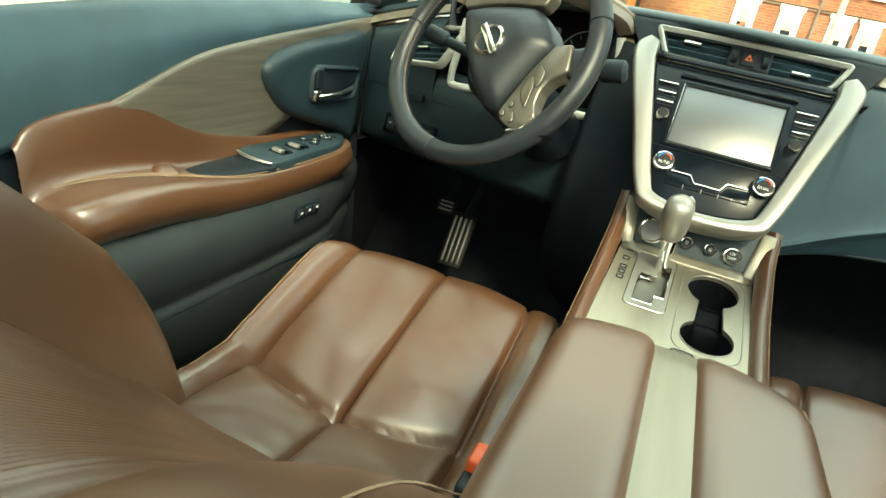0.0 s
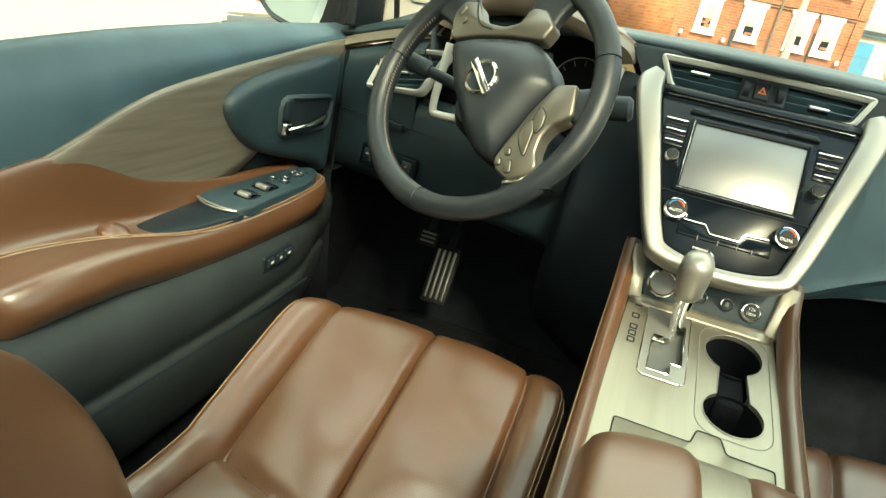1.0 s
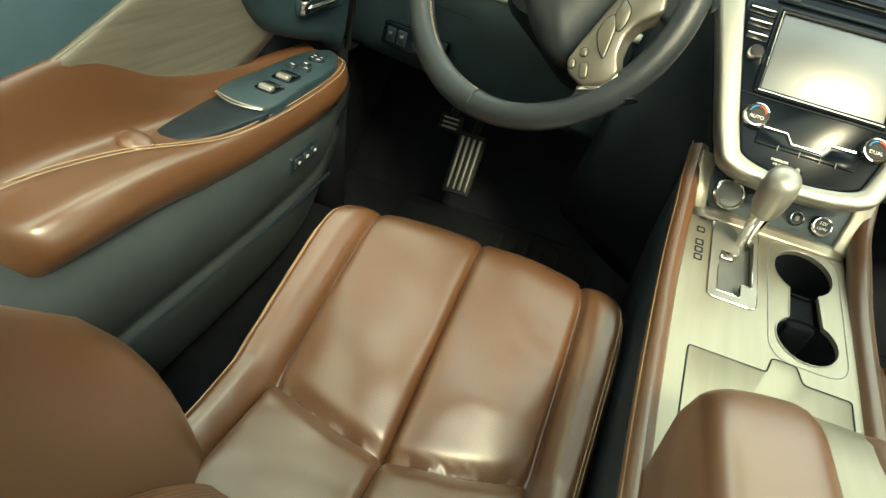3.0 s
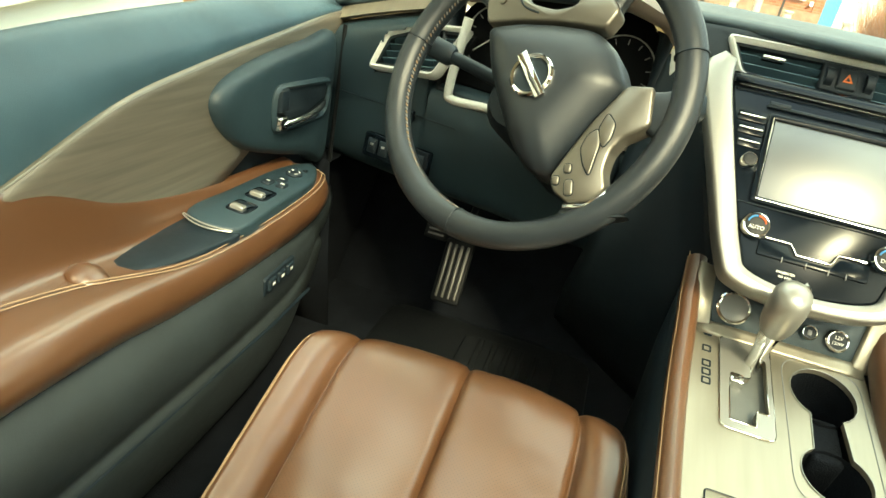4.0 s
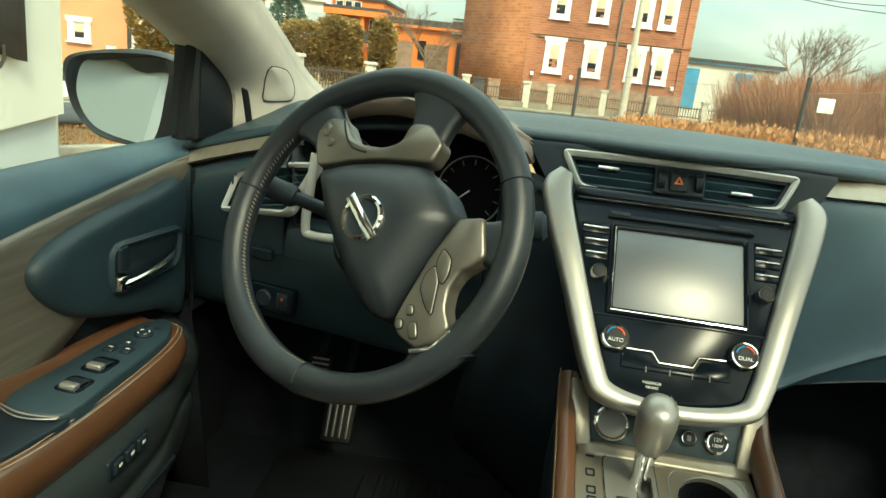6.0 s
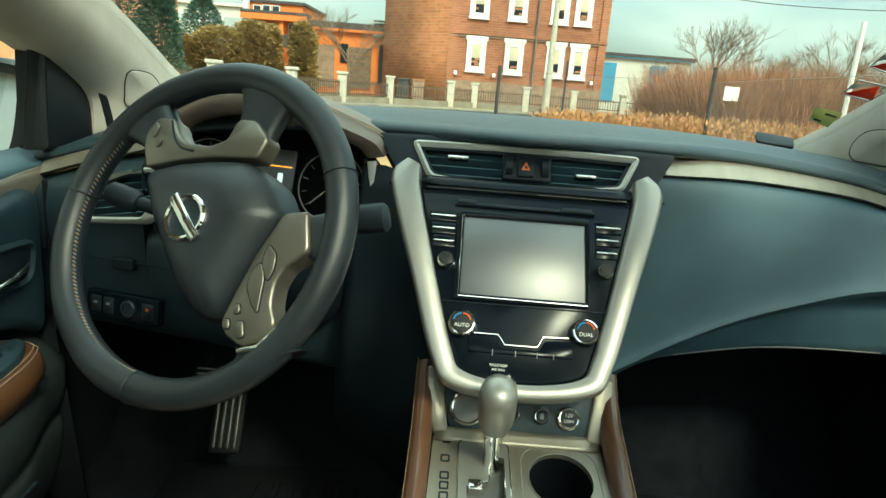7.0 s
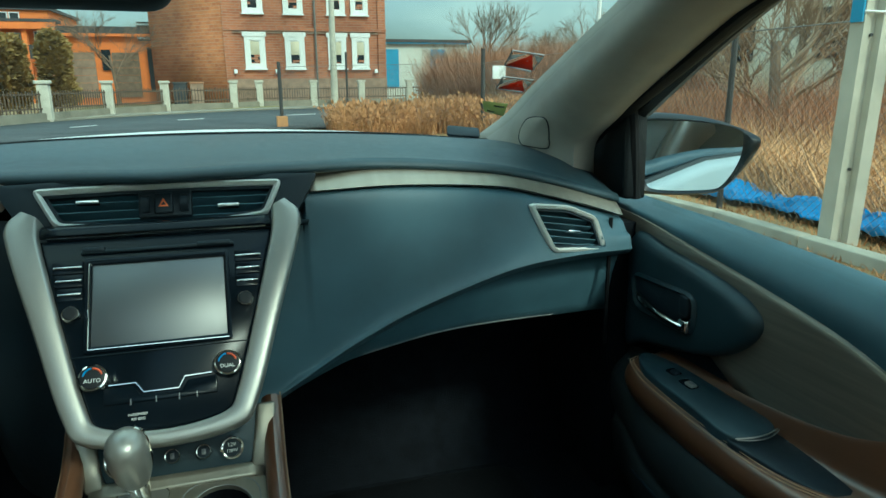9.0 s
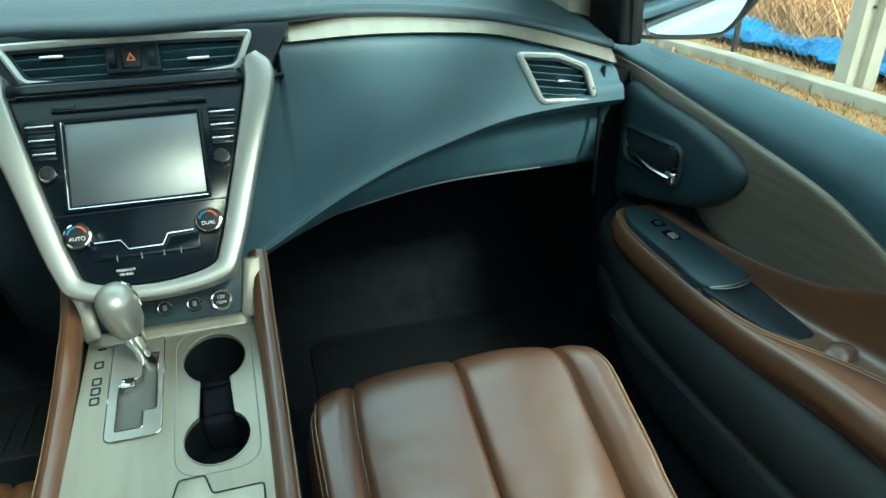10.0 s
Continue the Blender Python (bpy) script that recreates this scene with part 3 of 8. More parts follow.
part("dash_top", loft(skin(top_rows, 48, 73)), SOFT_DARK, dashboard, "dark soft-touch dash top", angle=50, solid=0.006)
# defroster slot along the glass
part("defroster_slot", sweep([(x, 1.72 - 0.2 * abs(x / 0.79) ** 2.2, 1.0825 - 0.026 * abs(x / 0.79) ** 2) for x in np.linspace(-0.55, 0.55, 24)], 0.006, 6, flat=0.3), HARD, dashboard)


VENT_Q = [Vector(q) for q in ((0.552, 1.125, 0.991), (0.5935, 1.112, 0.903), (0.723, 1.149, 0.887), (0.703, 1.167, 0.950))]


def vent_frame(sx):
    """The plane of a corner vent, and its outline in that plane."""
    q = [Vector((p.x * sx + (0.048 if sx < 0 else 0.0), p.y - (0.008 if sx < 0 else 0.0), p.z)) for p in VENT_Q]
    u = (q[3] - q[0]) + (q[2] - q[1])
    M = basis((q[0] + q[1] + q[2] + q[3]) / 4, u * sx, (q[0] - q[1]) + (q[3] - q[2]))
    Mi = M.inverted()
    poly = [tuple((Mi @ p).xy) for p in q]
    mid = ((poly[0][0] + poly[3][0]) / 2 + 0.012 * sx, (poly[0][1] + poly[3][1]) / 2 + 0.010)
    return M @ Matrix.Translation((0, 0, 0.019)), poly + [mid]


def inside(p, poly):
    r = False
    for i in range(len(poly)):
        a, b = poly[i - 1], poly[i]
        if (a[1] > p[1]) != (b[1] > p[1]) and p[0] < (b[0] - a[0]) * (p[1] - a[1]) / (b[1] - a[1]) + a[0]:
            r = not r
    return r


def sink(rows, sx):
    """Pushes a dash face back behind the corner vent."""
    M, poly = vent_frame(sx)
    Mi = M.inverted()
    hole = inset_poly(poly, 0.009)
    out = []
    for r in rows:
        out.append([(p[0], p[1] + 0.075, p[2]) if inside((Mi @ Vector(p)).xy, hole) else p for p in r])
    return out


def dash_face(x0, x1, n, nm, label, sx):
    rows = []
    for x in np.linspace(x0, x1, n):
        yp, zs, zc, zg = dash_y(x), along(STRIP_BOT, x), along(CREASE, x), along(GLOVE, x)
        zg = min(zg, zc - 0.006)
        zs = min(zs, 1.015) if x < 0.175 else zs
        d = min(1.0, (zc - zg) / 0.05)
        prof = cat([(yp + 0.045, zs + 0.004), (yp + 0.014, zs - 0.008), (yp - 0.002, zs * 0.6 + zc * 0.4), (yp - 0.016, zc + 0.03), (yp - 0.025, zc + 0.008)], 34)
        prof += cat([(yp - 0.014, zc - 0.004), (yp + 0.022 * d, zc - 0.014 * d), (yp + 0.030 * d, zc * 0.5 + zg * 0.5), (yp + 0.046 * d, zg + 0.004)], 12)
        prof += [(yp + 0.052 * d + 0.002, zg), (yp + 0.065, zg - 0.003), (yp + 0.12, zg - 0.006), (yp + 0.30, zg - 0.02)]
        rows.append([(sx * x, y, z) for y, z in prof])
    return part(nm, loft(sink(rows, sx)), SOFT, dashboard, label, angle=50)


dash_face(0.05, 0.785, 150, "passenger_face", "dark padded face with a swept crease over the glove box", 1)
# glove box shut line
part("glove_box_line", sweep([(x, dash_y(x) + 0.044, along(GLOVE, x) + 0.006) for x in np.linspace(0.26, 0.64, 24)], 0.0008, 5), GREY_INK, dashboard)


def trim_strip(x0, x1, sx):
    rows = []
    for x in np.linspace(x0, x1, 60):
        a, b, yp = along(STRIP_TOP, x) - 0.004, along(STRIP_BOT, x) + 0.002, dash_y(x)
        rows.append([(sx * x, yp + 0.052, a), (sx * x, yp + 0.040, a - 0.004), (sx * x, yp + 0.028, (a + b) / 2), (sx * x, yp + 0.016, b + 0.003), (sx * x, yp + 0.024, b)])
    return part("trim_strip", loft(rows), BRUSHED, dashboard, "pale brushed metal strip", angle=50, solid=0.003)


trim_strip(0.186, 0.785, 1)
trim_strip(0.545, 0.785, -1)

# centre stack: plane leaning back under the vents
ST = basis((-0.004, 0.889, 0.951), (1, 0, 0), (0, 0.60, 0.80)) @ Matrix.Diagonal((0.93, 0.985, 1, 1))
VT = basis((-0.002, 0.994, 1.048), (1, 0, 0), (0, 0.45, 0.89)) @ Matrix.Diagonal((0.92, 1, 1, 1))


def rigid(M, u, v):
    """An unstretched frame at a point of a panel's plane."""
    loc, rot, _ = M.decompose()
    return Matrix.Translation(M @ Vector((u, v, 0))) @ rot.to_matrix().to_4x4()



V_OUT = [(-0.165, 0.126), (-0.182, 0.108), (-0.178, 0.075), (-0.144, -0.028), (-0.11, -0.129), (-0.084, -0.16), (0.0, -0.17), (0.084, -0.16), (0.11, -0.129), (0.144, -0.028), (0.178, 0.075), (0.182, 0.108), (0.165, 0.126)]
V_INN = [(-0.144, 0.116), (-0.143, 0.104), (-0.139, 0.075), (-0.111, -0.03), (-0.085, -0.1172), (-0.067, -0.1422), (0.0, -0.1522), (0.067, -0.1422), (0.085, -0.1172), (0.111, -0.03), (0.139, 0.075), (0.143, 0.104), (0.144, 0.116)]
vo, vi = cat(V_OUT, 60), cat(V_INN, 60)
rows = []
for (a, b), (c, d) in zip(vo, vi):
    L = lambda f, w: tuple(ST @ Vector((a * (1 - f) + c * f, b * (1 - f) + d * f, w)))
    rows.append([L(0.45, -0.05), L(0.12, -0.03), L(0.0, -0.008), L(0.03, 0.002), L(0.09, 0.0055), L(0.16, 0.0064), L(0.5, 0.0066), L(0.86, 0.0058), L(0.93, 0.0045), L(0.98, 0.0), L(1.0, -0.006), L(1.0, -0.03)])
part("stack_surround", loft(rows), SATIN, dashboard, "satin silver U-shaped surround", angle=60)

panel = [(u, min(v, 0.088)) for u, v in vi if v < 0.094]
stack = part("stack_panel", prism([(u * 1.01, v) for u, v in panel], ST, -0.035, -0.001, 0.004), PIANO, dashboard, "gloss black control panel")
# upper gloss band over the screen, and the dark step below the vent
part("stack_backing", loft([[tuple(ST @ Vector((u, 0.06, -0.03))), tuple(ST @ Vector((u, 0.10, -0.034))), (u * 1.04, 0.975, 1.018), (u * 1.05, 1.03, 1.0)] for u in np.linspace(-0.172, 0.172, 8)]), HARD, stack, solid=0.003)
part("visor_band", loft([[tuple(ST @ Vector((u, v, w))) for v, w in ((0.0895, 0.0), (0.091, 0.004), (0.098, 0.0035), (0.105, -0.002), (0.112, -0.014))] for u in np.linspace(-0.141, 0.141, 12)]), PIANO, stack, "gloss black brow over the screen", angle=60, solid=0.002)
part("visor_line", sweep([tuple(ST @ Vector((u, 0.0885, 0.0005))) for u in np.linspace(-0.134, 0.134, 16)], 0.0010, 5), CHROME, stack)
part("screen_bezel", ring_prism(round_poly(rect(0.172, 0.116, 0, c=(-0.003, 0.0005)), 0.004), round_poly(rect(0.158, 0.101, 0, c=(-0.0015, 0)), 0.002), ST, -0.004, 0.003, 0.001), PIANO, stack)
part("touch_screen", prism(rect(0.158, 0.101, c=(-0.0015, 0)), ST, -0.004, 0.0012, 0.0004), SCREEN, stack, "dark touch screen mirroring the sky")
part("screen_edge", sweep([tuple(ST @ Vector(p)) for p in ((-0.083, 0.052, 0.0042), (-0.083, -0.054, 0.0042), (0.079, -0.055, 0.0042))], 0.0009, 5), CHROME, stack)
part("disc_slot", prism(rect(0.185, 0.0045, 0.001, c=(-0.0015, 0.068)), ST, -0.002, 0.0022, 0.0008), HARD, stack)
part("disc_slot_key", prism(rect(0.042, 0.0065, 0.001, c=(0.066, 0.0695)), ST, -0.002, 0.0032, 0.0008), HARD, stack)
part("eject_key", prism(rect(0.026, 0.006, 0.001, c=(-0.079, 0.071)), ST, -0.002, 0.003, 0.0008), HARD, stack)
for s in (-1, 1):
    for i, v in enumerate((0.050, 0.033, 0.016)):
        key = part("stack_key", prism(rect(0.035 - 0.003 * i, 0.015, 0.0015, c=(s * (0.1085 - 0.0015 * i), v)), ST, -0.002, 0.0003, 0.0002), PIANO, stack)
        part("key_bar", prism(rect(0.033 - 0.003 * i, 0.0026, 0.0010, c=(s * (0.1085 - 0.0015 * i), v)), ST, 0.0, 0.0022, 0.0009), CHROME, key, "chrome bar")
    # volume and tuning knobs
    K = rigid(ST, s * 0.1015, -0.0105)
    kn = part("volume_knob", lathe([(0.0095, -0.003), (0.0098, 0.008), (0.0085, 0.0105), (0.0075, 0.0105), (0.007, 0.009)], K, 24), CHROME, stack, "chrome-ringed knob")
    part("knob_face", lathe([(0.0082, 0.004), (0.0082, 0.0104), (0.0075, 0.0108), (0.004, 0.0108)], K, 24), KNOB, kn)
    # temperature dials
    K = rigid(ST, s * 0.0755, -0.0875)
    kn = part("temperature_dial", lathe([(0.0155, -0.003), (0.0158, 0.006), (0.0145, 0.010), (0.0125, 0.0105), (0.012, 0.009)], K, 32), CHROME, stack, "chrome-ringed temperature dial")
    part("dial_face", lathe([(0.0130, 0.002), (0.0130, 0.0103), (0.0122, 0.0108), (0.006, 0.0108)], K, 32), KNOB, kn)
    for a0, a1, m in ((95, 170, BLUE_INK), (15, 88, RED)):
        part("dial_arc", sweep([tuple(K @ Vector((0.0098 * math.cos(radians(a)), 0.0098 * math.sin(radians(a)), 0.0109))) for a in np.linspace(a0, a1, 8)], 0.0011, 5), m, kn)
    words("AUTO" if s < 0 else "DUAL", 0.0062, K @ Matrix.Translation((0, -0.0042, 0.0112)), WHITE_INK, kn)
part("trim_line", sweep([tuple(ST @ Vector((u, v, 0.002))) for u, v in ((-0.060, -0.097), (-0.030, -0.097), (-0.0215, -0.1085), (0.018, -0.1085), (0.0250, -0.096), (0.056, -0.095))], 0.0011, 6), CHROME, stack)
part("climate_bar", prism(round_poly([(-0.066, -0.100), (-0.033, -0.100), (-0.024, -0.112), (0.0205, -0.112), (0.028, -0.100), (0.062, -0.098), (0.062, -0.119), (-0.066, -0.119)], 0.002, 2), ST, -0.002, 0.0012, 0.0008), PIANO, stack)
for u in (-0.036, -0.008, 0.018, 0.038):
    part("climate_tick", prism(rect(0.0012, 0.007, c=(u, -0.118)), ST, 0, 0.0018, 0.0003), GREY_INK, stack)
part("panel_gap", prism(rect(0.215, 0.0010, c=(0, -0.0605)), ST, -0.001, 0.0010, 0.0002), HARD, stack)
words("PASSENGER", 0.0042, ST @ Matrix.Translation((-0.028, -0.1325, 0.0004)), WHITE_INK, stack)
words("AIR BAG", 0.0042, ST @ Matrix.Translation((-0.028, -0.1375, 0.0004)), WHITE_INK, stack)


def slat_vent(nm, corners, M, n_slats, label, parent, tab, rim=0.008):
    """A louvred outlet: silver frame, dark well, slats and a chrome slider."""
    out = round_poly(corners, 0.012, 5)
    inn = inset_poly(out, rim)
    v = part(nm, ring_prism(out, inn, M, -0.016, 0.004, 0.003), SILVER, parent, label)
    part("vent_well", prism(inset_poly(out, 0.003), M, -0.05, -0.030, 0.002), RUBBER, v)
    part("vent_bezel", ring_prism(inset_poly(out, rim * 0.8), inset_poly(out, rim + 0.004), M, -0.03, -0.002, 0.0), HARD, v)
    us, vs = [p[0] for p in inn], [p[1] for p in inn]
    lo, hi = min(vs), max(vs)
    for i in range(n_slats):
        h = lo + (hi - lo) * (i + 0.5) / n_slats
        xs = []
        k = len(inn)
        for j in range(k):
            a, b = inn[j - 1], inn[j]
            if (a[1] - h) * (b[1] - h) < 0:
                xs.append(a[0] + (b[0] - a[0]) * (h - a[1]) / (b[1] - a[1]))
        if len(xs) < 2:
            continue
        x0, x1 = min(xs), max(xs)
        T = M @ Matrix.Translation(((x0 + x1) / 2, h, -0.014)) @ pose(0, 0, 0, 64, 0, 0)
        part("slat", box((0, 0, 0), (x1 - x0, 0.018, 0.0018), 0.0, T), SOFT, v)
    for tu, tv in tab:
        part("vent_slider", prism(rect(0.030, 0.0045, 0.0015, c=(tu, tv)), M, -0.012, 0.002, 0.0012), CHROME, v, "chrome slider")
    return v


CV = [(-0.167, 0.026), (-0.138, -0.027), (-0.06, -0.034), (0.06, -0.033), (0.138, -0.025), (0.164, 0.026), (0.05, 0.028), (-0.05, 0.028)]
CVO = [(-0.216, 0.034), (-0.168, -0.040), (-0.06, -0.044), (0.06, -0.044), (0.168, -0.040), (0.216, 0.034), (0.05, 0.038), (-0.05, 0.038)]
part("vent_surround", ring_prism(round_poly(CVO, 0.008, 5), inset_poly(round_poly(CV, 0.012, 5), 0.002), VT, -0.05, -0.002, 0.001), HARD, dashboard)
cvent = slat_vent("centre_vent", CV, VT, 4, "louvred centre vent in a silver frame", dashboard, ((-0.098, 0.007), (0.085, -0.006)))
hz = part("hazard_panel", prism(rect(0.070, 0.036, 0.003, c=(0.001, 0.0)), VT, -0.03, 0.0, 0.002), HARD, cvent)
part("hazard_button", prism(rect(0.025, 0.028, 0.003, c=(-0.001, 0.0)), VT, -0.01, 0.0035, 0.002), HARD, hz)
part("hazard_triangle", ring_prism([(-0.0075, -0.005), (0.0055, -0.005), (-0.001, 0.0065)], [(-0.0042, -0.003), (0.0022, -0.003), (-0.001, 0.0025)], VT, 0.003, 0.0042, 0.0), ORANGE_INK, hz)
for s in (-1, 1):
    part("vent_wheel", lathe([(0.002, -0.005), (0.0125, -0.005), (0.0125, 0.005), (0.002, 0.005)], VT @ Matrix.Translation((0.001 + s * 0.0255, 0, -0.004)) @ pose(0, 0, 0, 0, 90, 0), 20), HARD, hz)


def side_vent(sx):
    M, poly = vent_frame(sx)
    slat_vent("side_vent", poly, M, 6, "louvred corner vent in a silver frame", dashboard, ((0.006 * sx, 0.0),), 0.0085)


side_vent(1)
side_vent(-1)

# driver's side: face left of and below the instruments
rows = []
for x in np.linspace(0.10, 0.785, 150):
    yp = dash_y(x)
    top = 0.905 if x < 0.56 else along(STRIP_BOT, x)
    prof = cat([(yp + 0.06, top), (yp + 0.012, top - 0.012), (yp - 0.004, top - 0.05), (yp + 0.006, 0.79), (yp + 0.03, 0.72), (yp + 0.07, 0.695)], 50) + [(yp + 0.2, 0.69), (yp + 0.32, 0.68)]
    rows.append([(-x, y, z) for y, z in prof])
# one plastic with the passenger face; its shade is in the darker colour
part("driver_face", loft(sink(rows, -1)), SOFT_DARK, dashboard, "dark lower dash panel below the instruments", angle=50)
part("driver_face_seam", sweep([(-x, dash_y(x) - 0.003, 0.838) for x in np.linspace(0.5, 0.76, 10)], 0.0012, 5), HARD, dashboard)
# black bars put in for the shade between dash ends and doors
part("dash_end_shadow_gap", sweep([(-0.742, 1.152, z) for z in np.linspace(0.70, 0.95, 8)], 0.004, 6), RUBBER, dashboard)
part("dash_end_shadow_gap", sweep([(0.748, 1.158, z) for z in np.linspace(0.70, 0.95, 8)], 0.004, 6), RUBBER, dashboard)
# switch block by the driver's knee
SB = basis((-0.60, 1.105, 0.765), (0.966, -0.25, 0), (0, 0.1, 1))
blk = part("switch_block", prism(rect(0.135, 0.042, 0.004), SB, -0.01, 0.004, 0.002), PIANO, dashboard)
for u in (-0.048, -0.024):
    part("switch", prism(rect(0.019, 0.026, 0.002, c=(u, 0)), SB, 0, 0.007, 0.002), HARD, blk)
    part("switch_mark", prism(rect(0.007, 0.004, c=(u, 0.003)), SB, 0.006, 0.0074, 0.0002), GREY_INK, blk)
part("mirror_switch", lathe([(0.014, 0.0), (0.014, 0.008), (0.012, 0.010), (0.009, 0.010), (0.009, 0.008)], SB @ Matrix.Translation((0.014, 0, 0)), 24), HARD, blk)
part("switch", prism(rect(0.022, 0.026, 0.002, c=(0.048, 0)), SB, 0, 0.006, 0.002), HARD, blk)
part("indicator", prism(rect(0.004, 0.004, c=(0.048, 0.004)), SB, 0.005, 0.0066, 0.0002), RED, blk)
part("upper_switch", prism(rect(0.04, 0.018, 0.003), basis((-0.60, 1.110, 0.835), (0.966, -0.25, 0), (0, 0, 1)), -0.006, 0.004, 0.002), HARD, dashboard)
# padded knee bolster beside the centre stack
part("knee_pad", loft(skin([[(-0.168, 0.992, 1.030), (-0.19, 1.005, 1.035), (-0.215, 1.02, 1.03)], [(-0.138, 0.935, 0.93), (-0.17, 0.972, 0.92), (-0.23, 1.01, 0.90)],
                            [(-0.095, 0.90, 0.82), (-0.145, 0.95, 0.80), (-0.24, 1.0, 0.78)], [(-0.07, 0.90, 0.73), (-0.14, 0.97, 0.66), (-0.26, 1.12, 0.60)], [(-0.07, 0.98, 0.5), (-0.14, 1.15, 0.45), (-0.26, 1.3, 0.45)]], 16, 12)), HARD, dashboard, "dark panel beside the centre stack", solid=0.004)

# instrument binnacle
hood_front = [(-0.184, 1.004, 1.048), (-0.20, 0.994, 1.067), (-0.246, 1.004, 1.084), (-0.30, 1.018, 1.101), (-0.38, 1.035, 1.116), (-0.46, 1.065, 1.105), (-0.52, 1.09, 1.075), (-0.553, 1.105, 1.04)]
hood_back = [(-0.172, 1.05, 1.058), (-0.195, 1.10, 1.074), (-0.240, 1.16, 1.090), (-0.30, 1.21, 1.104), (-0.38, 1.24, 1.112), (-0.46, 1.24, 1.106), (-0.52, 1.23, 1.09), (-0.56, 1.22, 1.065)]
f, b = cat(hood_front, 30), cat(hood_back, 30)
rows = []
for p, q in zip(f, b):
    p, q = Vector(p), Vector(q)
    ins = Vector((-0.375, 1.08, 1.0)) - p
    ins = ins.normalized()
    rows.append([tuple(w) for w in (q + Vector((0, 0.04, -0.012)), q, q * 0.5 + p * 0.5 + Vector((0, 0, 0.012)), p + Vector((0, 0.012, 0.006)), p + ins * 0.006 + Vector((0, -0.004, 0)), p + ins * 0.020 + Vector((0, -0.004, 0)), p + ins * 0.034 + Vector((0, 0.006, 0)), p + ins * 0.040 + Vector((0, 0.10, 0)))])
hood = part("instrument_hood", loft(rows), TAUPE, dashboard, "stitched taupe leather hood over the instruments", angle=70)
for off in (0.010, 0.016):
    part("stitching", sweep([tuple(Vector(p) + Vector((0, 0.004 + off, 0.0095 if off < 0.012 else 0.0115))) for p in f[1:-1]], 0.0009, 4), STITCH, hood)
CL = basis((-0.375, 1.115, 0.985), (0.967, -0.25, 0), (0, 0.28, 0.96))
cluster = part("instrument_panel", prism(round_poly([(-0.175, -0.085), (0.165, -0.085), (0.172, 0.03), (0.10, 0.105), (-0.10, 0.105), (-0.18, 0.03)], 0.03), CL, -0.06, 0.0, 0.004), GAUGE, dashboard, "dark instrument cluster with round gauges")
for u in (-0.105, 0.105):
    part("gauge_ring", sweep([tuple(CL @ Vector((u + 0.052 * math.cos(q), 0.052 * math.sin(q), 0.004))) for q in np.linspace(0, 2 * math.pi, 40, endpoint=False)], 0.0013, 6, closed=True), SATIN, cluster)
    part("gauge_face", lathe([(0.0495, 0.0), (0.0495, 0.003), (0.01, 0.0035)], CL @ Matrix.Translation((u, 0.0, 0)), 36), GAUGE, cluster)
    for a in range(-40, 221, 26):
        d = Vector((math.cos(radians(a)), math.sin(radians(a)), 0))
        part("gauge_tick", sweep([tuple(CL @ (Vector((u, 0, 0.0044)) + d * r)) for r in (0.039, 0.047)], 0.0008, 4), GREY_INK, cluster)
    part("needle", sweep([tuple(CL @ Vector((u, 0, 0.006))), tuple(CL @ Vector((u - 0.03, -0.028, 0.006)))], 0.0011, 4), WHITE_INK, cluster)
part("trip_display", prism(rect(0.085, 0.075, 0.006, c=(0, 0.01)), CL, 0, 0.003, 0.001), SCREEN, cluster)
part("display_line", prism(rect(0.075, 0.0022, c=(0.0, 0.022)), CL, 0.002, 0.0036, 0.0002), DISPLAY_ORANGE, cluster)
part("display_line", prism(rect(0.012, 0.004, c=(0.0, 0.036)), CL, 0.002, 0.0036, 0.0002), DISPLAY_WHITE, cluster)
part("display_mark", prism(rect(0.009, 0.020, 0.002, c=(0.02, 0.002)), CL, 0.002, 0.0036, 0.0002), DISPLAY_WHITE, cluster)
# silver bracket round the cluster
part("cluster_surround", sweep(cat([(-0.2065, 1.014, 1.038), (-0.2035, 1.013, 1.02), (-0.2005, 1.013, 0.98), (-0.2035, 1.0137, 0.92), (-0.2157, 1.017, 0.899), (-0.249, 1.025, 0.894), (-0.40, 1.064, 0.887), (-0.462, 1.08, 0.885), (-0.5165, 1.0945, 0.8815), (-0.526, 1.097, 0.893), (-0.523, 1.096, 0.94), (-0.515, 1.094, 1.01)], 60), 0.0078, 8, flat=0.8, up=(0, 1, 0.2)), SILVER, dashboard, "satin silver bracket", angle=60)
part("binnacle_wall", loft([[(-0.215, 1.02, 1.05), (-0.235, 1.12, 1.05)], [(-0.222, 1.02, 0.90), (-0.24, 1.12, 0.91)], [(-0.40, 1.07, 0.885), (-0.40, 1.13, 0.90)], [(-0.55, 1.11, 0.89), (-0.54, 1.16, 0.91)], [(-0.56, 1.11, 1.04), (-0.54, 1.16, 1.04)]]), HARD, dashboard, solid=0.003)

# ---- steering column and wheel ----
WM = basis((-0.355, 0.787, 0.984), (0.922, -0.387, 0), (0.175, 0.417, 0.892)) @ Matrix.Diagonal((0.912, 0.912, 0.912, 1))
RIM = Vector((-0.005, -0.001))
column = thing("steering_column", "black steering column shroud with two control stalks", "steering column")
ax = -(WM.to_3x3() @ Vector((0, 0, 1)))
c0 = Vector((-0.375, 0.85, 0.955))
part("shroud", loft([[tuple(c0 + ax * d + (WM.to_3x3() @ Vector((r * math.cos(a), r * 0.9 * math.sin(a), 0)))) for a in np.linspace(0, 2 * math.pi, 20, endpoint=False)] for d, r in ((0.0, 0.045), (0.02, 0.058), (0.12, 0.064), (0.26, 0.075))], closed=True, cap=True), HARD, column)
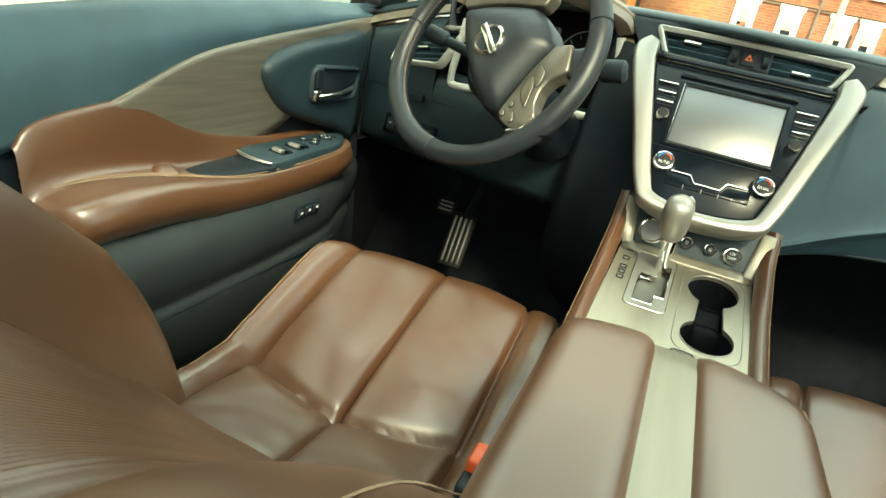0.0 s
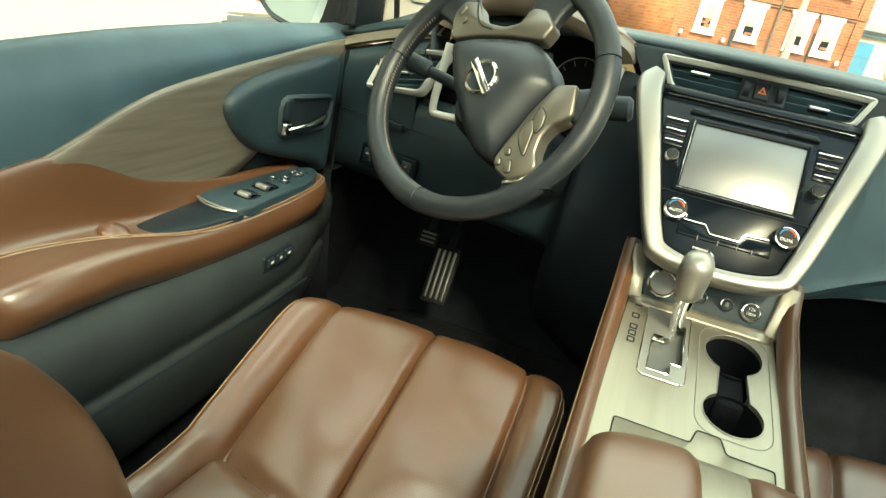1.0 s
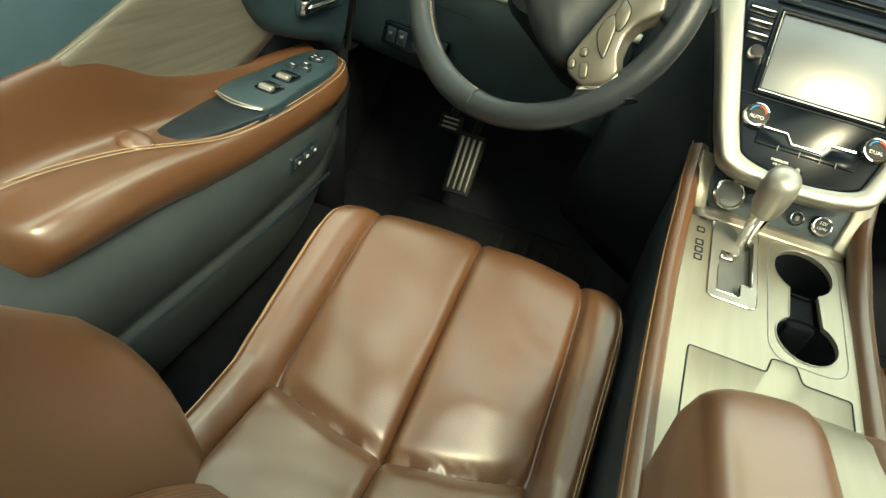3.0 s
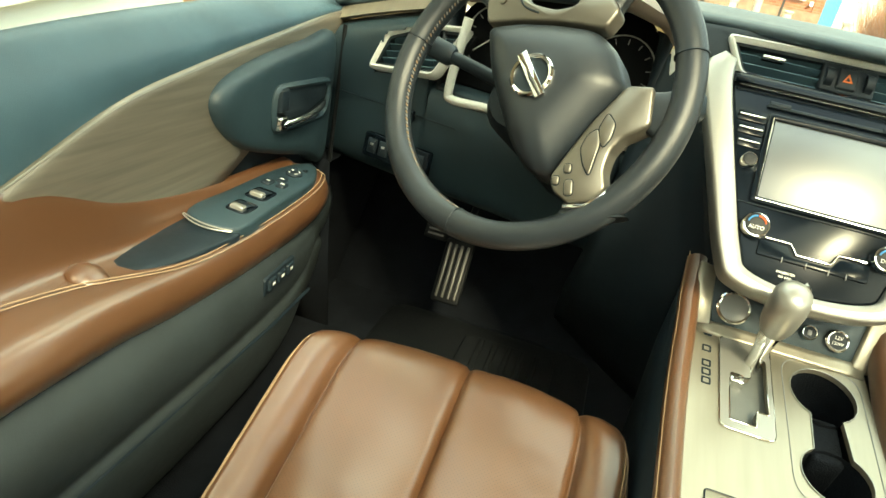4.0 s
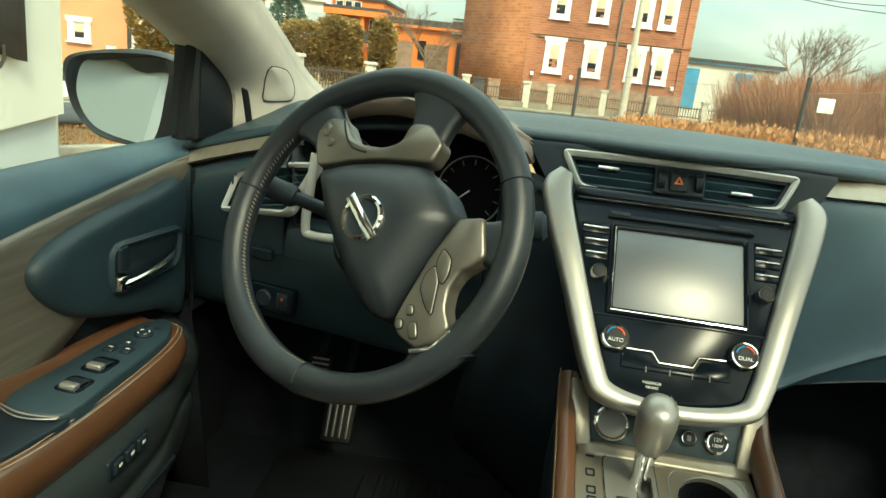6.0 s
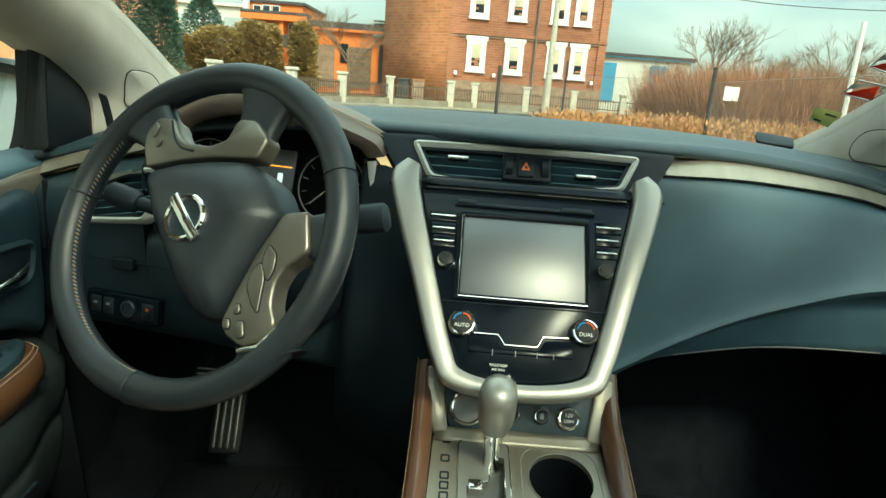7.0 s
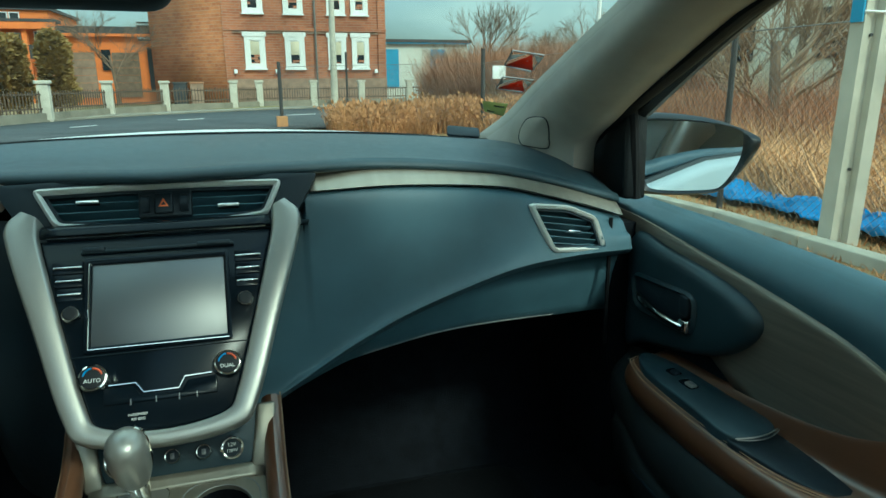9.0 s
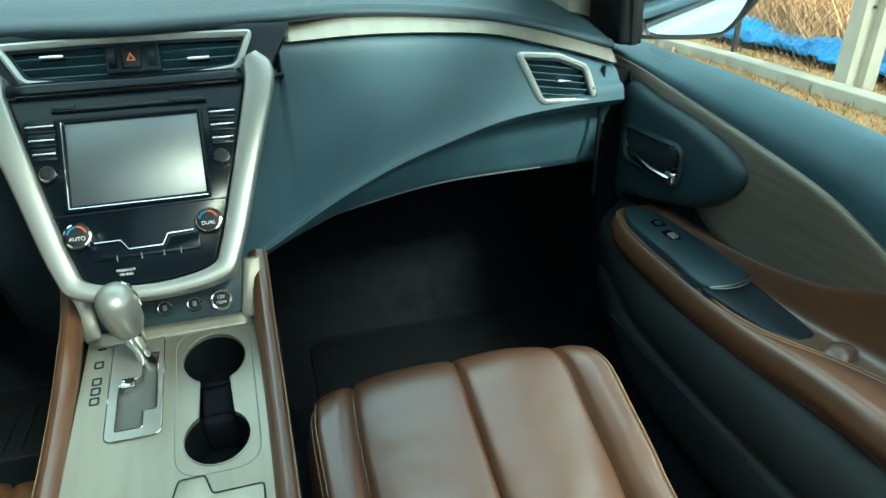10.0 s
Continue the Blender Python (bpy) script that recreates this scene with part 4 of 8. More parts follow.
st = part("wiper_stalk", sweep([(-0.30, 0.88, 0.967), (-0.25, 0.872, 0.977), (-0.203, 0.868, 0.987)], 0.0085, 10, taper=[1, 0.9, 0.85]), HARD, column)
part("stalk_end", sweep([(-0.210, 0.868, 0.986), (-0.199, 0.867, 0.988), (-0.171, 0.865, 0.993), (-0.166, 0.865, 0.994)], 0.0175, 12, taper=[0.7, 1, 1, 0.7]), HARD, st)
st = part("light_stalk", sweep([(-0.40, 0.903, 0.957), (-0.45, 0.922, 0.966), (-0.500, 0.940, 0.974)], 0.0095, 10, taper=[1, 0.95, 0.9]), HARD, column)
part("stalk_end", sweep([(-0.486, 0.935, 0.972), (-0.493, 0.937, 0.973), (-0.527, 0.949, 0.979), (-0.532, 0.951, 0.980)], 0.0150, 12, taper=[0.7, 1, 1, 0.7]), HARD, st)

wheel = thing("steering_wheel", "black leather steering wheel with silver spokes, turned aside", "steering wheel")
R0, RT = 0.1865, 0.0172


def rimpt(a, r, w=0.0):
    return tuple(WM @ Vector((RIM.x + r * math.cos(a), RIM.y + r * math.sin(a), w)))


bm = bmesh.new()
rows = []
N = 96
for i in range(N):
    a = 2 * math.pi * i / N
    thick = 1.0 + 0.10 * max(0, math.cos(2 * (a - radians(70)))) ** 3
    rows.append([rimpt(a, R0 + RT * thick * math.cos(t), RT * 1.05 * math.sin(t)) for t in np.linspace(0, 2 * math.pi, 14, endpoint=False)])
rows.append(rows[0])
loft(rows, closed=True, bm=bm)
bmesh.ops.remove_doubles(bm, verts=bm.verts[:], dist=1e-5)
rim = part("rim", bm, WHEEL_LEATHER, wheel, "black stitched leather rim", angle=80)
for deg in (27, 176, 268):
    a = radians(deg)
    part("rim_seam", sweep([rimpt(a, R0 + RT * 1.06 * math.cos(t), RT * 1.1 * math.sin(t)) for t in np.linspace(0, 2 * math.pi, 16, endpoint=False)], 0.0009, 4, closed=True), HARD, rim)
for i in range(70):
    a = radians(150 + i * 1.7)
    part("stitch", sweep([rimpt(a, R0 - RT * 0.96, RT * 0.42), rimpt(a + 0.012, R0 - RT * 0.99, RT * 0.2)], 0.0009, 4), STITCH if i % 2 else GREY_INK, rim)

HUB = [(-0.0915, 0.051), (-0.0508, 0.0666), (-0.0017, 0.077), (0.050, 0.082), (0.085, 0.0643), (0.1125, 0.0288), (0.0965, -0.0189), (0.0814, -0.0673), (0.0735, -0.094), (0.0494, -0.0986), (0.0133, -0.0759), (-0.0237, -0.0385), (-0.0601, 0.0016)]
hub_poly = cat(round_poly(HUB, 0.012, 3), 80, closed=True)
bm = bmesh.new()
rings = [(0.0, -0.035), (0.0, 0.004), (0.003, 0.012), (0.010, 0.021), (0.024, 0.031), (0.045, 0.038)]
vs = []
cx, cy = 0.015, 0.004
for d, w in rings:
    f_ = 1 - d / 0.085
    vs.append([bm.verts.new(WM @ Vector((cx + (u - cx) * f_, cy + (v - cy) * f_, w))) for u, v in hub_poly])
for a, b_ in zip(vs, vs[1:]):
    for j in range(len(a)):
        bm.faces.new((a[j], a[(j + 1) % len(a)], b_[(j + 1) % len(a)], b_[j]))
bm.faces.new(vs[0])
bm.faces.new(vs[-1])
part("airbag_pad", bm, WHEEL_LEATHER, wheel, "dark grained airbag cover", angle=60, plane_caps=False)
EM = WM @ Matrix.Translation((0.0155, 0.0005, 0.0375)) @ pose(0, 0, 0, 0, 0, -41)
em = part("emblem", lathe([(0.0265, 0.0), (0.0265, 0.004), (0.0245, 0.0062), (0.0215, 0.0055), (0.0205, 0.002)], EM, 40), CHROME, wheel, "round chrome badge with a plain bar")
part("emblem_back", lathe([(0.0215, 0.0), (0.0215, 0.0022), (0.005, 0.0024)], EM, 36), HARD, em)
part("emblem_bar", prism(rect(0.062, 0.0125, 0.001), EM, 0.001, 0.0065, 0.001), CHROME, em)

# upper spoke: silver fork round the opening under the rim
sp1 = [(-0.0935, 0.0545), (-0.107, 0.0771), (-0.1125, 0.0994), (-0.103, 0.119), (-0.0765, 0.1213), (-0.0608, 0.1019), (-0.0445, 0.0925), (-0.012, 0.0925), (0.0101, 0.1029), (0.0143, 0.124), (0.021, 0.130), (0.042, 0.1305), (0.066, 0.110), (0.0594, 0.0855), (-0.0027, 0.0795), (-0.052, 0.069)]
s1 = part("upper_spoke", prism(round_poly(sp1, 0.007, 4), WM, -0.012, 0.014, 0.0035), SPOKE, wheel, "satin silver spoke trim", angle=60)
part("spoke_key", prism(round_poly([(-0.106, 0.099), (-0.099, 0.113), (-0.091, 0.108), (-0.096, 0.092)], 0.003), WM, 0.010, 0.0165, 0.002), SPOKE, s1)
part("spoke_key", lathe([(0.0055, 0), (0.0055, 0.0025), (0.004, 0.003)], WM @ Matrix.Translation((-0.086, 0.087, 0.0138)), 16), SPOKE, s1)
part("spoke_groove", sweep([tuple(WM @ Vector(p)) for p in cat([(-0.077, 0.117, 0.0145), (-0.066, 0.098, 0.0145), (-0.052, 0.086, 0.0145), (-0.03, 0.083, 0.0145)], 12)], 0.0012, 5), HARD, s1)
def leather_arm(p, deg, w0, w1):
    """A padded bridge from a spoke's end to the rim, flaring where it meets the rim."""
    p, q = Vector(p), RIM + Vector((math.cos(radians(deg)), math.sin(radians(deg)))) * (R0 + 0.002)
    d = (q - p).normalized()
    n = Vector((-d.y, d.x))
    rows = []
    for f_ in np.linspace(0, 1, 9):
        c, w = p.lerp(q, f_), w0 + (w1 - w0) * f_ ** 2.2
        rows.append([tuple(WM @ Vector((*(c + n * (w * math.copysign(abs(math.cos(t)) ** 0.6, math.cos(t)))), -0.003 + (0.0115 + 0.003 * f_) * math.copysign(abs(math.sin(t)) ** 0.7, math.sin(t))))) for t in np.linspace(0, 2 * math.pi, 24, endpoint=False)])
    return part("spoke_leather", loft(rows, closed=True, cap=True), WHEEL_LEATHER, wheel, angle=75)


leather_arm((-0.094, 0.098), 136, 0.027, 0.050)
leather_arm((0.036, 0.112), 76, 0.026, 0.056)
leather_arm((0.132, 0.013), 5, 0.021, 0.044)
leather_arm((0.122, -0.096), -41, 0.022, 0.048)

# lower spoke with the control keys
sp2 = [(0.1150, 0.0300), (0.1440, 0.0372), (0.1590, -0.0042), (0.1485, -0.0165), (0.1375, -0.0260), (0.1315, -0.0440), (0.1345, -0.0655), (0.1465, -0.0845), (0.1360, -0.1035), (0.1125, -0.1150), (0.0900, -0.1080), (0.0800, -0.0950), (0.0850, -0.0675), (0.0965, -0.0189)]
s2 = part("lower_spoke", prism(round_poly(sp2, 0.006, 4), WM, -0.012, 0.014, 0.0035), SPOKE, wheel, "satin silver spoke trim", angle=60)
for pts in ([(0.1005, -0.0530), (0.1010, -0.0365), (0.1085, -0.0265), (0.1175, -0.0420), (0.1225, -0.0780), (0.1110, -0.0680)], [(0.1095, -0.0250), (0.1110, -0.0065), (0.1235, -0.0155), (0.1260, -0.0320), (0.1225, -0.0440), (0.1165, -0.0370)]):
    face = inset_poly(round_poly(pts, 0.0045, 4), -0.0018)
    part("key_pad", ring_prism(face, inset_poly(face, 0.0012), WM, 0.0115, 0.0146, 0.0), HARD, s2)
    part("control_key", prism(inset_poly(face, 0.0012), WM, 0.010, 0.0160, 0.0009), SPOKE, s2)
for u, v, hw, hh, turn in ((0.0970, -0.0790, 0.0050, 0.0062, 20), (0.0900, -0.0965, 0.0050, 0.0062, 20), (0.1080, -0.0985, 0.0058, 0.0100, 25)):
    face = round_poly([(-hw, -hh), (hw, -hh), (hw, hh), (-hw, hh)], hw * 0.95, 5)
    KM = WM @ Matrix.Translation((u, v, 0)) @ pose(0, 0, 0, 0, 0, turn)
    part("key_pad", ring_prism(face, inset_poly(face, 0.0009), KM, 0.0115, 0.0146, 0.0), HARD, s2)
    part("control_key", prism(inset_poly(face, 0.0009), KM, 0.010, 0.0165, 0.0012), SPOKE, s2)
part("spoke_end", prism(round_poly([(0.1085, -0.1175), (0.132, -0.108), (0.1475, -0.0850), (0.1520, -0.0885), (0.136, -0.1125), (0.112, -0.1230)], 0.002, 2), WM, -0.010, 0.0150, 0.002), CHROME, s2, "chrome end strip")


def holed(outline, holes, M, w0, w1, bm=None):
    """A plate with openings cut right through."""
    bm = bm or bmesh.new()
    loops = []
    for poly in [outline] + holes:
        loops.append([bm.verts.new(M @ Vector((u, v, w1))) for u, v in poly])
    edges = [bm.edges.new((l[i - 1], l[i])) for l in loops for i in range(len(l))]
    bmesh.ops.triangle_fill(bm, edges=edges, use_beauty=True)
    for l in loops:
        low = [bm.verts.new(v.co - (M.to_3x3() @ Vector((0, 0, w1 - w0)))) for v in l]
        for i in range(len(l)):
            bm.faces.new((l[i - 1], l[i], low[i], low[i - 1]))
    return bm


# ---- centre console ----
CO = basis((0, 0.9, 0.765), (1, 0, 0), (0, 1, 0.25))
BP = basis((-0.004, 0.854, 0.795), (1, 0, 0), (0, 0.5, 0.87)) @ Matrix.Diagonal((0.94, 1, 1, 1))
console = thing("centre_console", "pale brushed metal console with cup holders and gear gate", "centre console")


def arc(cu, cv, ru, rv, a0, a1, n):
    return [(cu + ru * math.cos(radians(a)), cv + rv * math.sin(radians(a))) for a in np.linspace(a0, a1, n)]


cups = arc(0.048, -0.131, 0.036, 0.0385, -62, 242, 22) + arc(0.049, -0.243, 0.035, 0.0345, 124, 416, 22)
gate_o = rect(0.058, 0.142, 0.010, 4, (-0.0375, -0.154))
plate_out = round_poly([(-0.096, -0.074), (-0.103, -0.31), (-0.107, -0.60), (0.106, -0.60), (0.103, -0.31), (0.100, -0.074)], 0.004, 2)
gate_hole = round_poly([(-0.056, -0.213), (-0.028, -0.213), (-0.028, -0.191), (-0.0145, -0.191), (-0.0145, -0.108), (-0.032, -0.108), (-0.032, -0.142), (-0.056, -0.151)], 0.002, 2)
part("top_plate", holed(plate_out, [cups, gate_hole], CO, -0.006, 0.0), BRUSHED, console, "pale brushed metal plate", angle=30)
part("cup_rim", sweep([tuple(CO @ Vector((u, v, 0.0008))) for u, v in cups], 0.0007, 6, closed=True), SATIN, console)
groove = round_poly([(0.004, -0.084), (0.091, -0.084), (0.094, -0.286), (0.006, -0.286)], 0.030, 6)
part("cup_tray_line", sweep([tuple(CO @ Vector((u, v, 0.0002))) for u, v in groove], 0.0007, 4, closed=True), GREY_INK, console)
for cu, cv, r in ((0.048, -0.131, 0.0385), (0.049, -0.243, 0.036)):
    K = CO @ Matrix.Translation((cu, cv, -0.002))
    part("cup_well", loft([[tuple(K @ Vector((q * math.cos(a), q * math.sin(a), h))) for a in np.linspace(0, 2 * math.pi, 28, endpoint=False)] for q, h in ((r, -0.004), (r * 0.96, -0.06), (r * 0.9, -0.066), (0.004, -0.067))], closed=True), CARPET, console)
part("cup_bridge", box((0.0485, -0.188, -0.035), (0.034, 0.06, 0.05), 0.006, CO), CARPET, console)
part("gate_plate", holed(gate_o, [gate_hole], CO, -0.002, 0.002), SATIN, console, "silver gear gate", angle=30)
part("gate_rim", sweep([tuple(CO @ Vector((u, v, 0.0015))) for u, v in gate_o], 0.0008, 5, closed=True), CHROME, console)
part("gate_inner_rim", sweep([tuple(CO @ Vector((u, v, 0.002))) for u, v in gate_hole], 0.0008, 5, closed=True), CHROME, console)
part("gate_brush", prism(gate_o, CO, -0.03, -0.009, 0.002), GATE_FLOOR, console, "dull grey slide under the gear gate")
part("gate_step", prism(rect(0.016, 0.014, 0.002, c=(-0.047, -0.148)), CO, -0.01, 0.003, 0.001), CHROME, console)
for v in (-0.112, -0.137, -0.151, -0.165):
    part("gear_mark", ring_prism(rect(0.0105, 0.011, 0.002, c=(-0.081, v)), rect(0.0065, 0.007, 0.001, c=(-0.081, v)), CO, -0.001, 0.0006, 0.0), HARD, console)
part("lock_slot", prism(rect(0.010, 0.006, 0.002, c=(-0.080, -0.086)), CO, -0.001, 0.0008, 0.0003), HARD, console)
# lid of the small tray behind the cups
lid_out = round_poly([(-0.080, -0.309), (0.004, -0.309), (0.010, -0.287), (0.036, -0.287), (0.043, -0.309), (0.093, -0.309), (0.096, -0.56), (-0.084, -0.56)], 0.004, 3)
part("tray_lid", prism([(u, v) for u, v in lid_out], CO, -0.008, 0.0006, 0.0004), BRUSHED, console, "brushed metal tray lid")
part("lid_gap", sweep([tuple(CO @ Vector((u, v, 0.0009))) for u, v in lid_out], 0.0009, 4, closed=True), HARD, console)
# button panel rising to the stack
part("button_panel", prism(round_poly([(-0.096, 0.020), (-0.080, -0.046), (-0.06, -0.052), (0.07, -0.052), (0.094, -0.046), (0.106, 0.020)], 0.006), BP, -0.02, 0.0, 0.002), SOFT_DARK, console, "dark button panel")
part("panel_ramp", loft([[tuple(BP @ Vector((u, -0.046, 0.001))), tuple(BP @ Vector((u, -0.052, 0.003))), tuple(BP @ Vector((u, -0.058, 0.0055))), tuple(CO @ Vector((u * 0.94 - 0.004, -0.086, 0.0006)))] for u in np.linspace(-0.096, 0.108, 10)]), BRUSHED, console, solid=0.002)
for pts in ([(-0.112, 0.024), (-0.091, 0.020), (-0.080, -0.052), (-0.100, -0.056), (-0.112, -0.02)], [(0.104, 0.022), (0.128, 0.022), (0.124, -0.02), (0.114, -0.056), (0.092, -0.052)]):
    part("corner_wing", prism(round_poly(pts, 0.004, 2), BP, -0.02, 0.004, 0.003), BRUSHED, console)
K = rigid(BP, -0.058, -0.023)
sb = part("start_button", lathe([(0.0205, -0.002), (0.0205, 0.005), (0.0185, 0.007), (0.0165, 0.006), (0.016, 0.003)], K, 32), CHROME, console, "chrome-ringed start button")
part("button_face", lathe([(0.0162, 0.0), (0.0162, 0.0048), (0.009, 0.0052), (0.003, 0.0046)], K, 32), GREY_INK, sb)
for u, r in ((-0.001, 0.0095), (0.036, 0.0095), (0.070, 0.0135)):
    K = rigid(BP, u, -0.026)
    kb = part("heater_knob" if r < 0.012 else "power_socket", lathe([(r, -0.002), (r, 0.005), (r * 0.88, 0.007), (r * 0.76, 0.0065), (r * 0.74, 0.004)], K, 26), CHROME, console)
    part("button_face", lathe([(r * 0.76, 0.0), (r * 0.76, 0.0055), (r * 0.3, 0.006)], K, 26), HARD, kb)
    if r > 0.012:
        words("12V", 0.0062, K @ Matrix.Translation((0, 0.0032, 0.0062)), WHITE_INK, kb)
        words("120W", 0.0052, K @ Matrix.Translation((0, -0.0036, 0.0062)), WHITE_INK, kb)
    else:
        part("button_mark", prism(rect(r * 0.5, r * 0.7, 0.001), K, 0.005, 0.0064, 0.0003), GREY_INK, kb)
# padded rails and dark flanks
for sx, x0 in ((-1, -0.1075), (1, 0.1085)):
    pth = cat([(x0, 0.885, 0.808), (x0, 0.845, 0.772), (x0, 0.80, 0.752), (x0 + 0.002 * sx, 0.70, 0.712), (x0 + 0.004 * sx, 0.50, 0.665), (x0 + 0.006 * sx, 0.25, 0.63)], 24)
    rl = part("padded_rail", sweep([(x + sx * 0.003, y, z) for x, y, z in pth], 0.0125, 12, flat=1.35), LEATHER, console, "brown leather padded rail")
    part("stitching", sweep([(x + sx * 0.0142, y, z + 0.008) for x, y, z in pth], 0.0007, 4), STITCH, rl)
    part("console_flank", loft([[(x + sx * 0.006, y, z - 0.012), (x + sx * 0.012, y, z - 0.12), (x + sx * 0.006, y, FLOOR_Z - 0.02)] for x, y, z in pth]), HARD, console, solid=0.006)
part("console_core", box((0.0, 0.45, 0.50), (0.20, 0.75, 0.28), 0.0), HARD, console)

# gear lever
lever = thing("gear_lever", "satin silver gear knob with a chrome edge on a short stem", "gear lever")
top, foot = Vector((-0.034, 0.740, 0.859)), Vector((-0.029, 0.791, 0.729))
part("stem", sweep([tuple(foot), tuple(foot * 0.6 + top * 0.4), tuple(foot * 0.4 + top * 0.6)], 0.0075, 10, taper=[1.3, 1, 1.2]), CHROME, lever)
part("stem_shroud", sweep([tuple(foot * 0.75 + top * 0.25), tuple(foot * 0.5 + top * 0.5), tuple(foot * 0.3 + top * 0.7)], 0.013, 10, taper=[0.7, 1.0, 1.15]), CHROME, lever)
axis = (top - foot).normalized()
KM = Matrix.Translation(top) @ axis.to_track_quat("Z", "Y").to_matrix().to_4x4()


def knob_rows(grow, cut):
    rows = []
    for h, rx, ry in ((-0.056, 0.009, 0.011), (-0.050, 0.0145, 0.0165), (-0.040, 0.0176, 0.020), (-0.026, 0.0190, 0.0222), (-0.012, 0.0196, 0.0238), (0.0, 0.0190, 0.0232), (0.008, 0.0165, 0.0195), (0.013, 0.011, 0.013), (0.0155, 0.004, 0.005)):
        rows.append([tuple(KM @ Vector(((rx + grow) * 1.04 * math.cos(a), (ry + grow) * 1.0 * math.sin(a), h * 1.0 - 0.0155))) for a in np.linspace(0, 2 * math.pi, 26, endpoint=False)])
    return rows


part("knob", loft(knob_rows(0, 0), closed=True, cap=True), SATIN, lever, "satin silver knob", angle=70)
part("knob_edge", sweep([tuple(KM @ Vector((0.0205 * s_, 0.014, h * 1.0 - 0.0155))) for s_, h in ((0.62, -0.050), (0.76, -0.04), (0.82, -0.028), (0.83, -0.014), (0.80, -0.002), (0.66, 0.007), (0.40, 0.0125))], 0.0019, 8), CHROME, lever)

# armrest box between the seats
armrest = thing("armrest_box", "brown leather armrest lid with a pale metal centre strip", "armrest")


def nose(x):
    """How far the rounded front end of the lid falls back to its sides."""
    return 0.085 * (1 - math.sqrt(max(0.0, 1 - min(abs(x + 0.012) / 0.128, 1.0) ** 2.4)))


def pad_rows(x0, x1, y0, y1, zt, zb, r):
    rows = []
    for s in np.linspace(0, 1, 24):
        y = y1 + (y0 - y1) * s ** 2.2
        fr = max(0.0, 1 - ((y1 - y) / 0.07)) if y > y1 - 0.07 else 0.0
        drop = 0.045 * (1 - math.sqrt(max(0.0, 1 - fr ** 2)))
        row = []
        for t in np.linspace(0, 1, 15):
            x = x0 + (x1 - x0) * t
            e = max(0.0, 1 - min(t, 1 - t) * (x1 - x0) / r)
            row.append((x, y - nose(x) * max(0.0, 1 - (y1 - y) / 0.4), zt - drop - r * 0.9 * (1 - math.sqrt(max(0.0, 1 - e ** 2)))))
        row = [(x0, row[0][1], zb)] + row + [(x1, row[-1][1], zb)]
        rows.append(row)
    rows.insert(0, [(x, y + 0.002, zb) for x, y, z in rows[0]])
    return rows


part("left_pad", loft(pad_rows(-0.112, -0.017, -0.35, 0.447, 0.799, 0.64, 0.022)), LEATHER, armrest, "brown leather pad", angle=60)
part("right_pad", loft(pad_rows(0.011, 0.114, -0.35, 0.447, 0.797, 0.64, 0.022)), LEATHER, armrest, "brown leather pad", angle=60)
part("centre_strip", loft([[(x, y, z) for x in (-0.036, -0.020, -0.003, 0.014, 0.030)] for y, z in ((0.449, 0.64), (0.449, 0.742), (0.444, 0.763), (0.432, 0.776), (0.41, 0.785), (0.37, 0.789), (-0.35, 0.789))]), BRUSHED, armrest, "pale brushed metal strip", angle=60)
part("armrest_bin", box((0, 0.03, 0.56), (0.205, 0.74, 0.28), 0.01), HARD, armrest)
for d in (0.0, 0.006):
    part("stitching", sweep(cat([(-0.102 + d, 0.427, 0.748), (-0.102 + d, 0.411, 0.777), (-0.102 + d, 0.39, 0.7875), (-0.102 + d, 0.352, 0.7935), (-0.102 + d, 0.1, 0.7935 + d * 0.4), (-0.102 + d, -0.3, 0.7935 + d * 0.4)], 24), 0.0007, 4), STITCH, armrest)
part("stitching", sweep(cat([(0.104, 0.414, 0.746), (0.104, 0.398, 0.775), (0.104, 0.377, 0.7855), (0.104, 0.34, 0.7915), (0.104, 0.1, 0.7915), (0.104, -0.3, 0.7915)], 24), 0.0010, 4), STITCH, armrest)


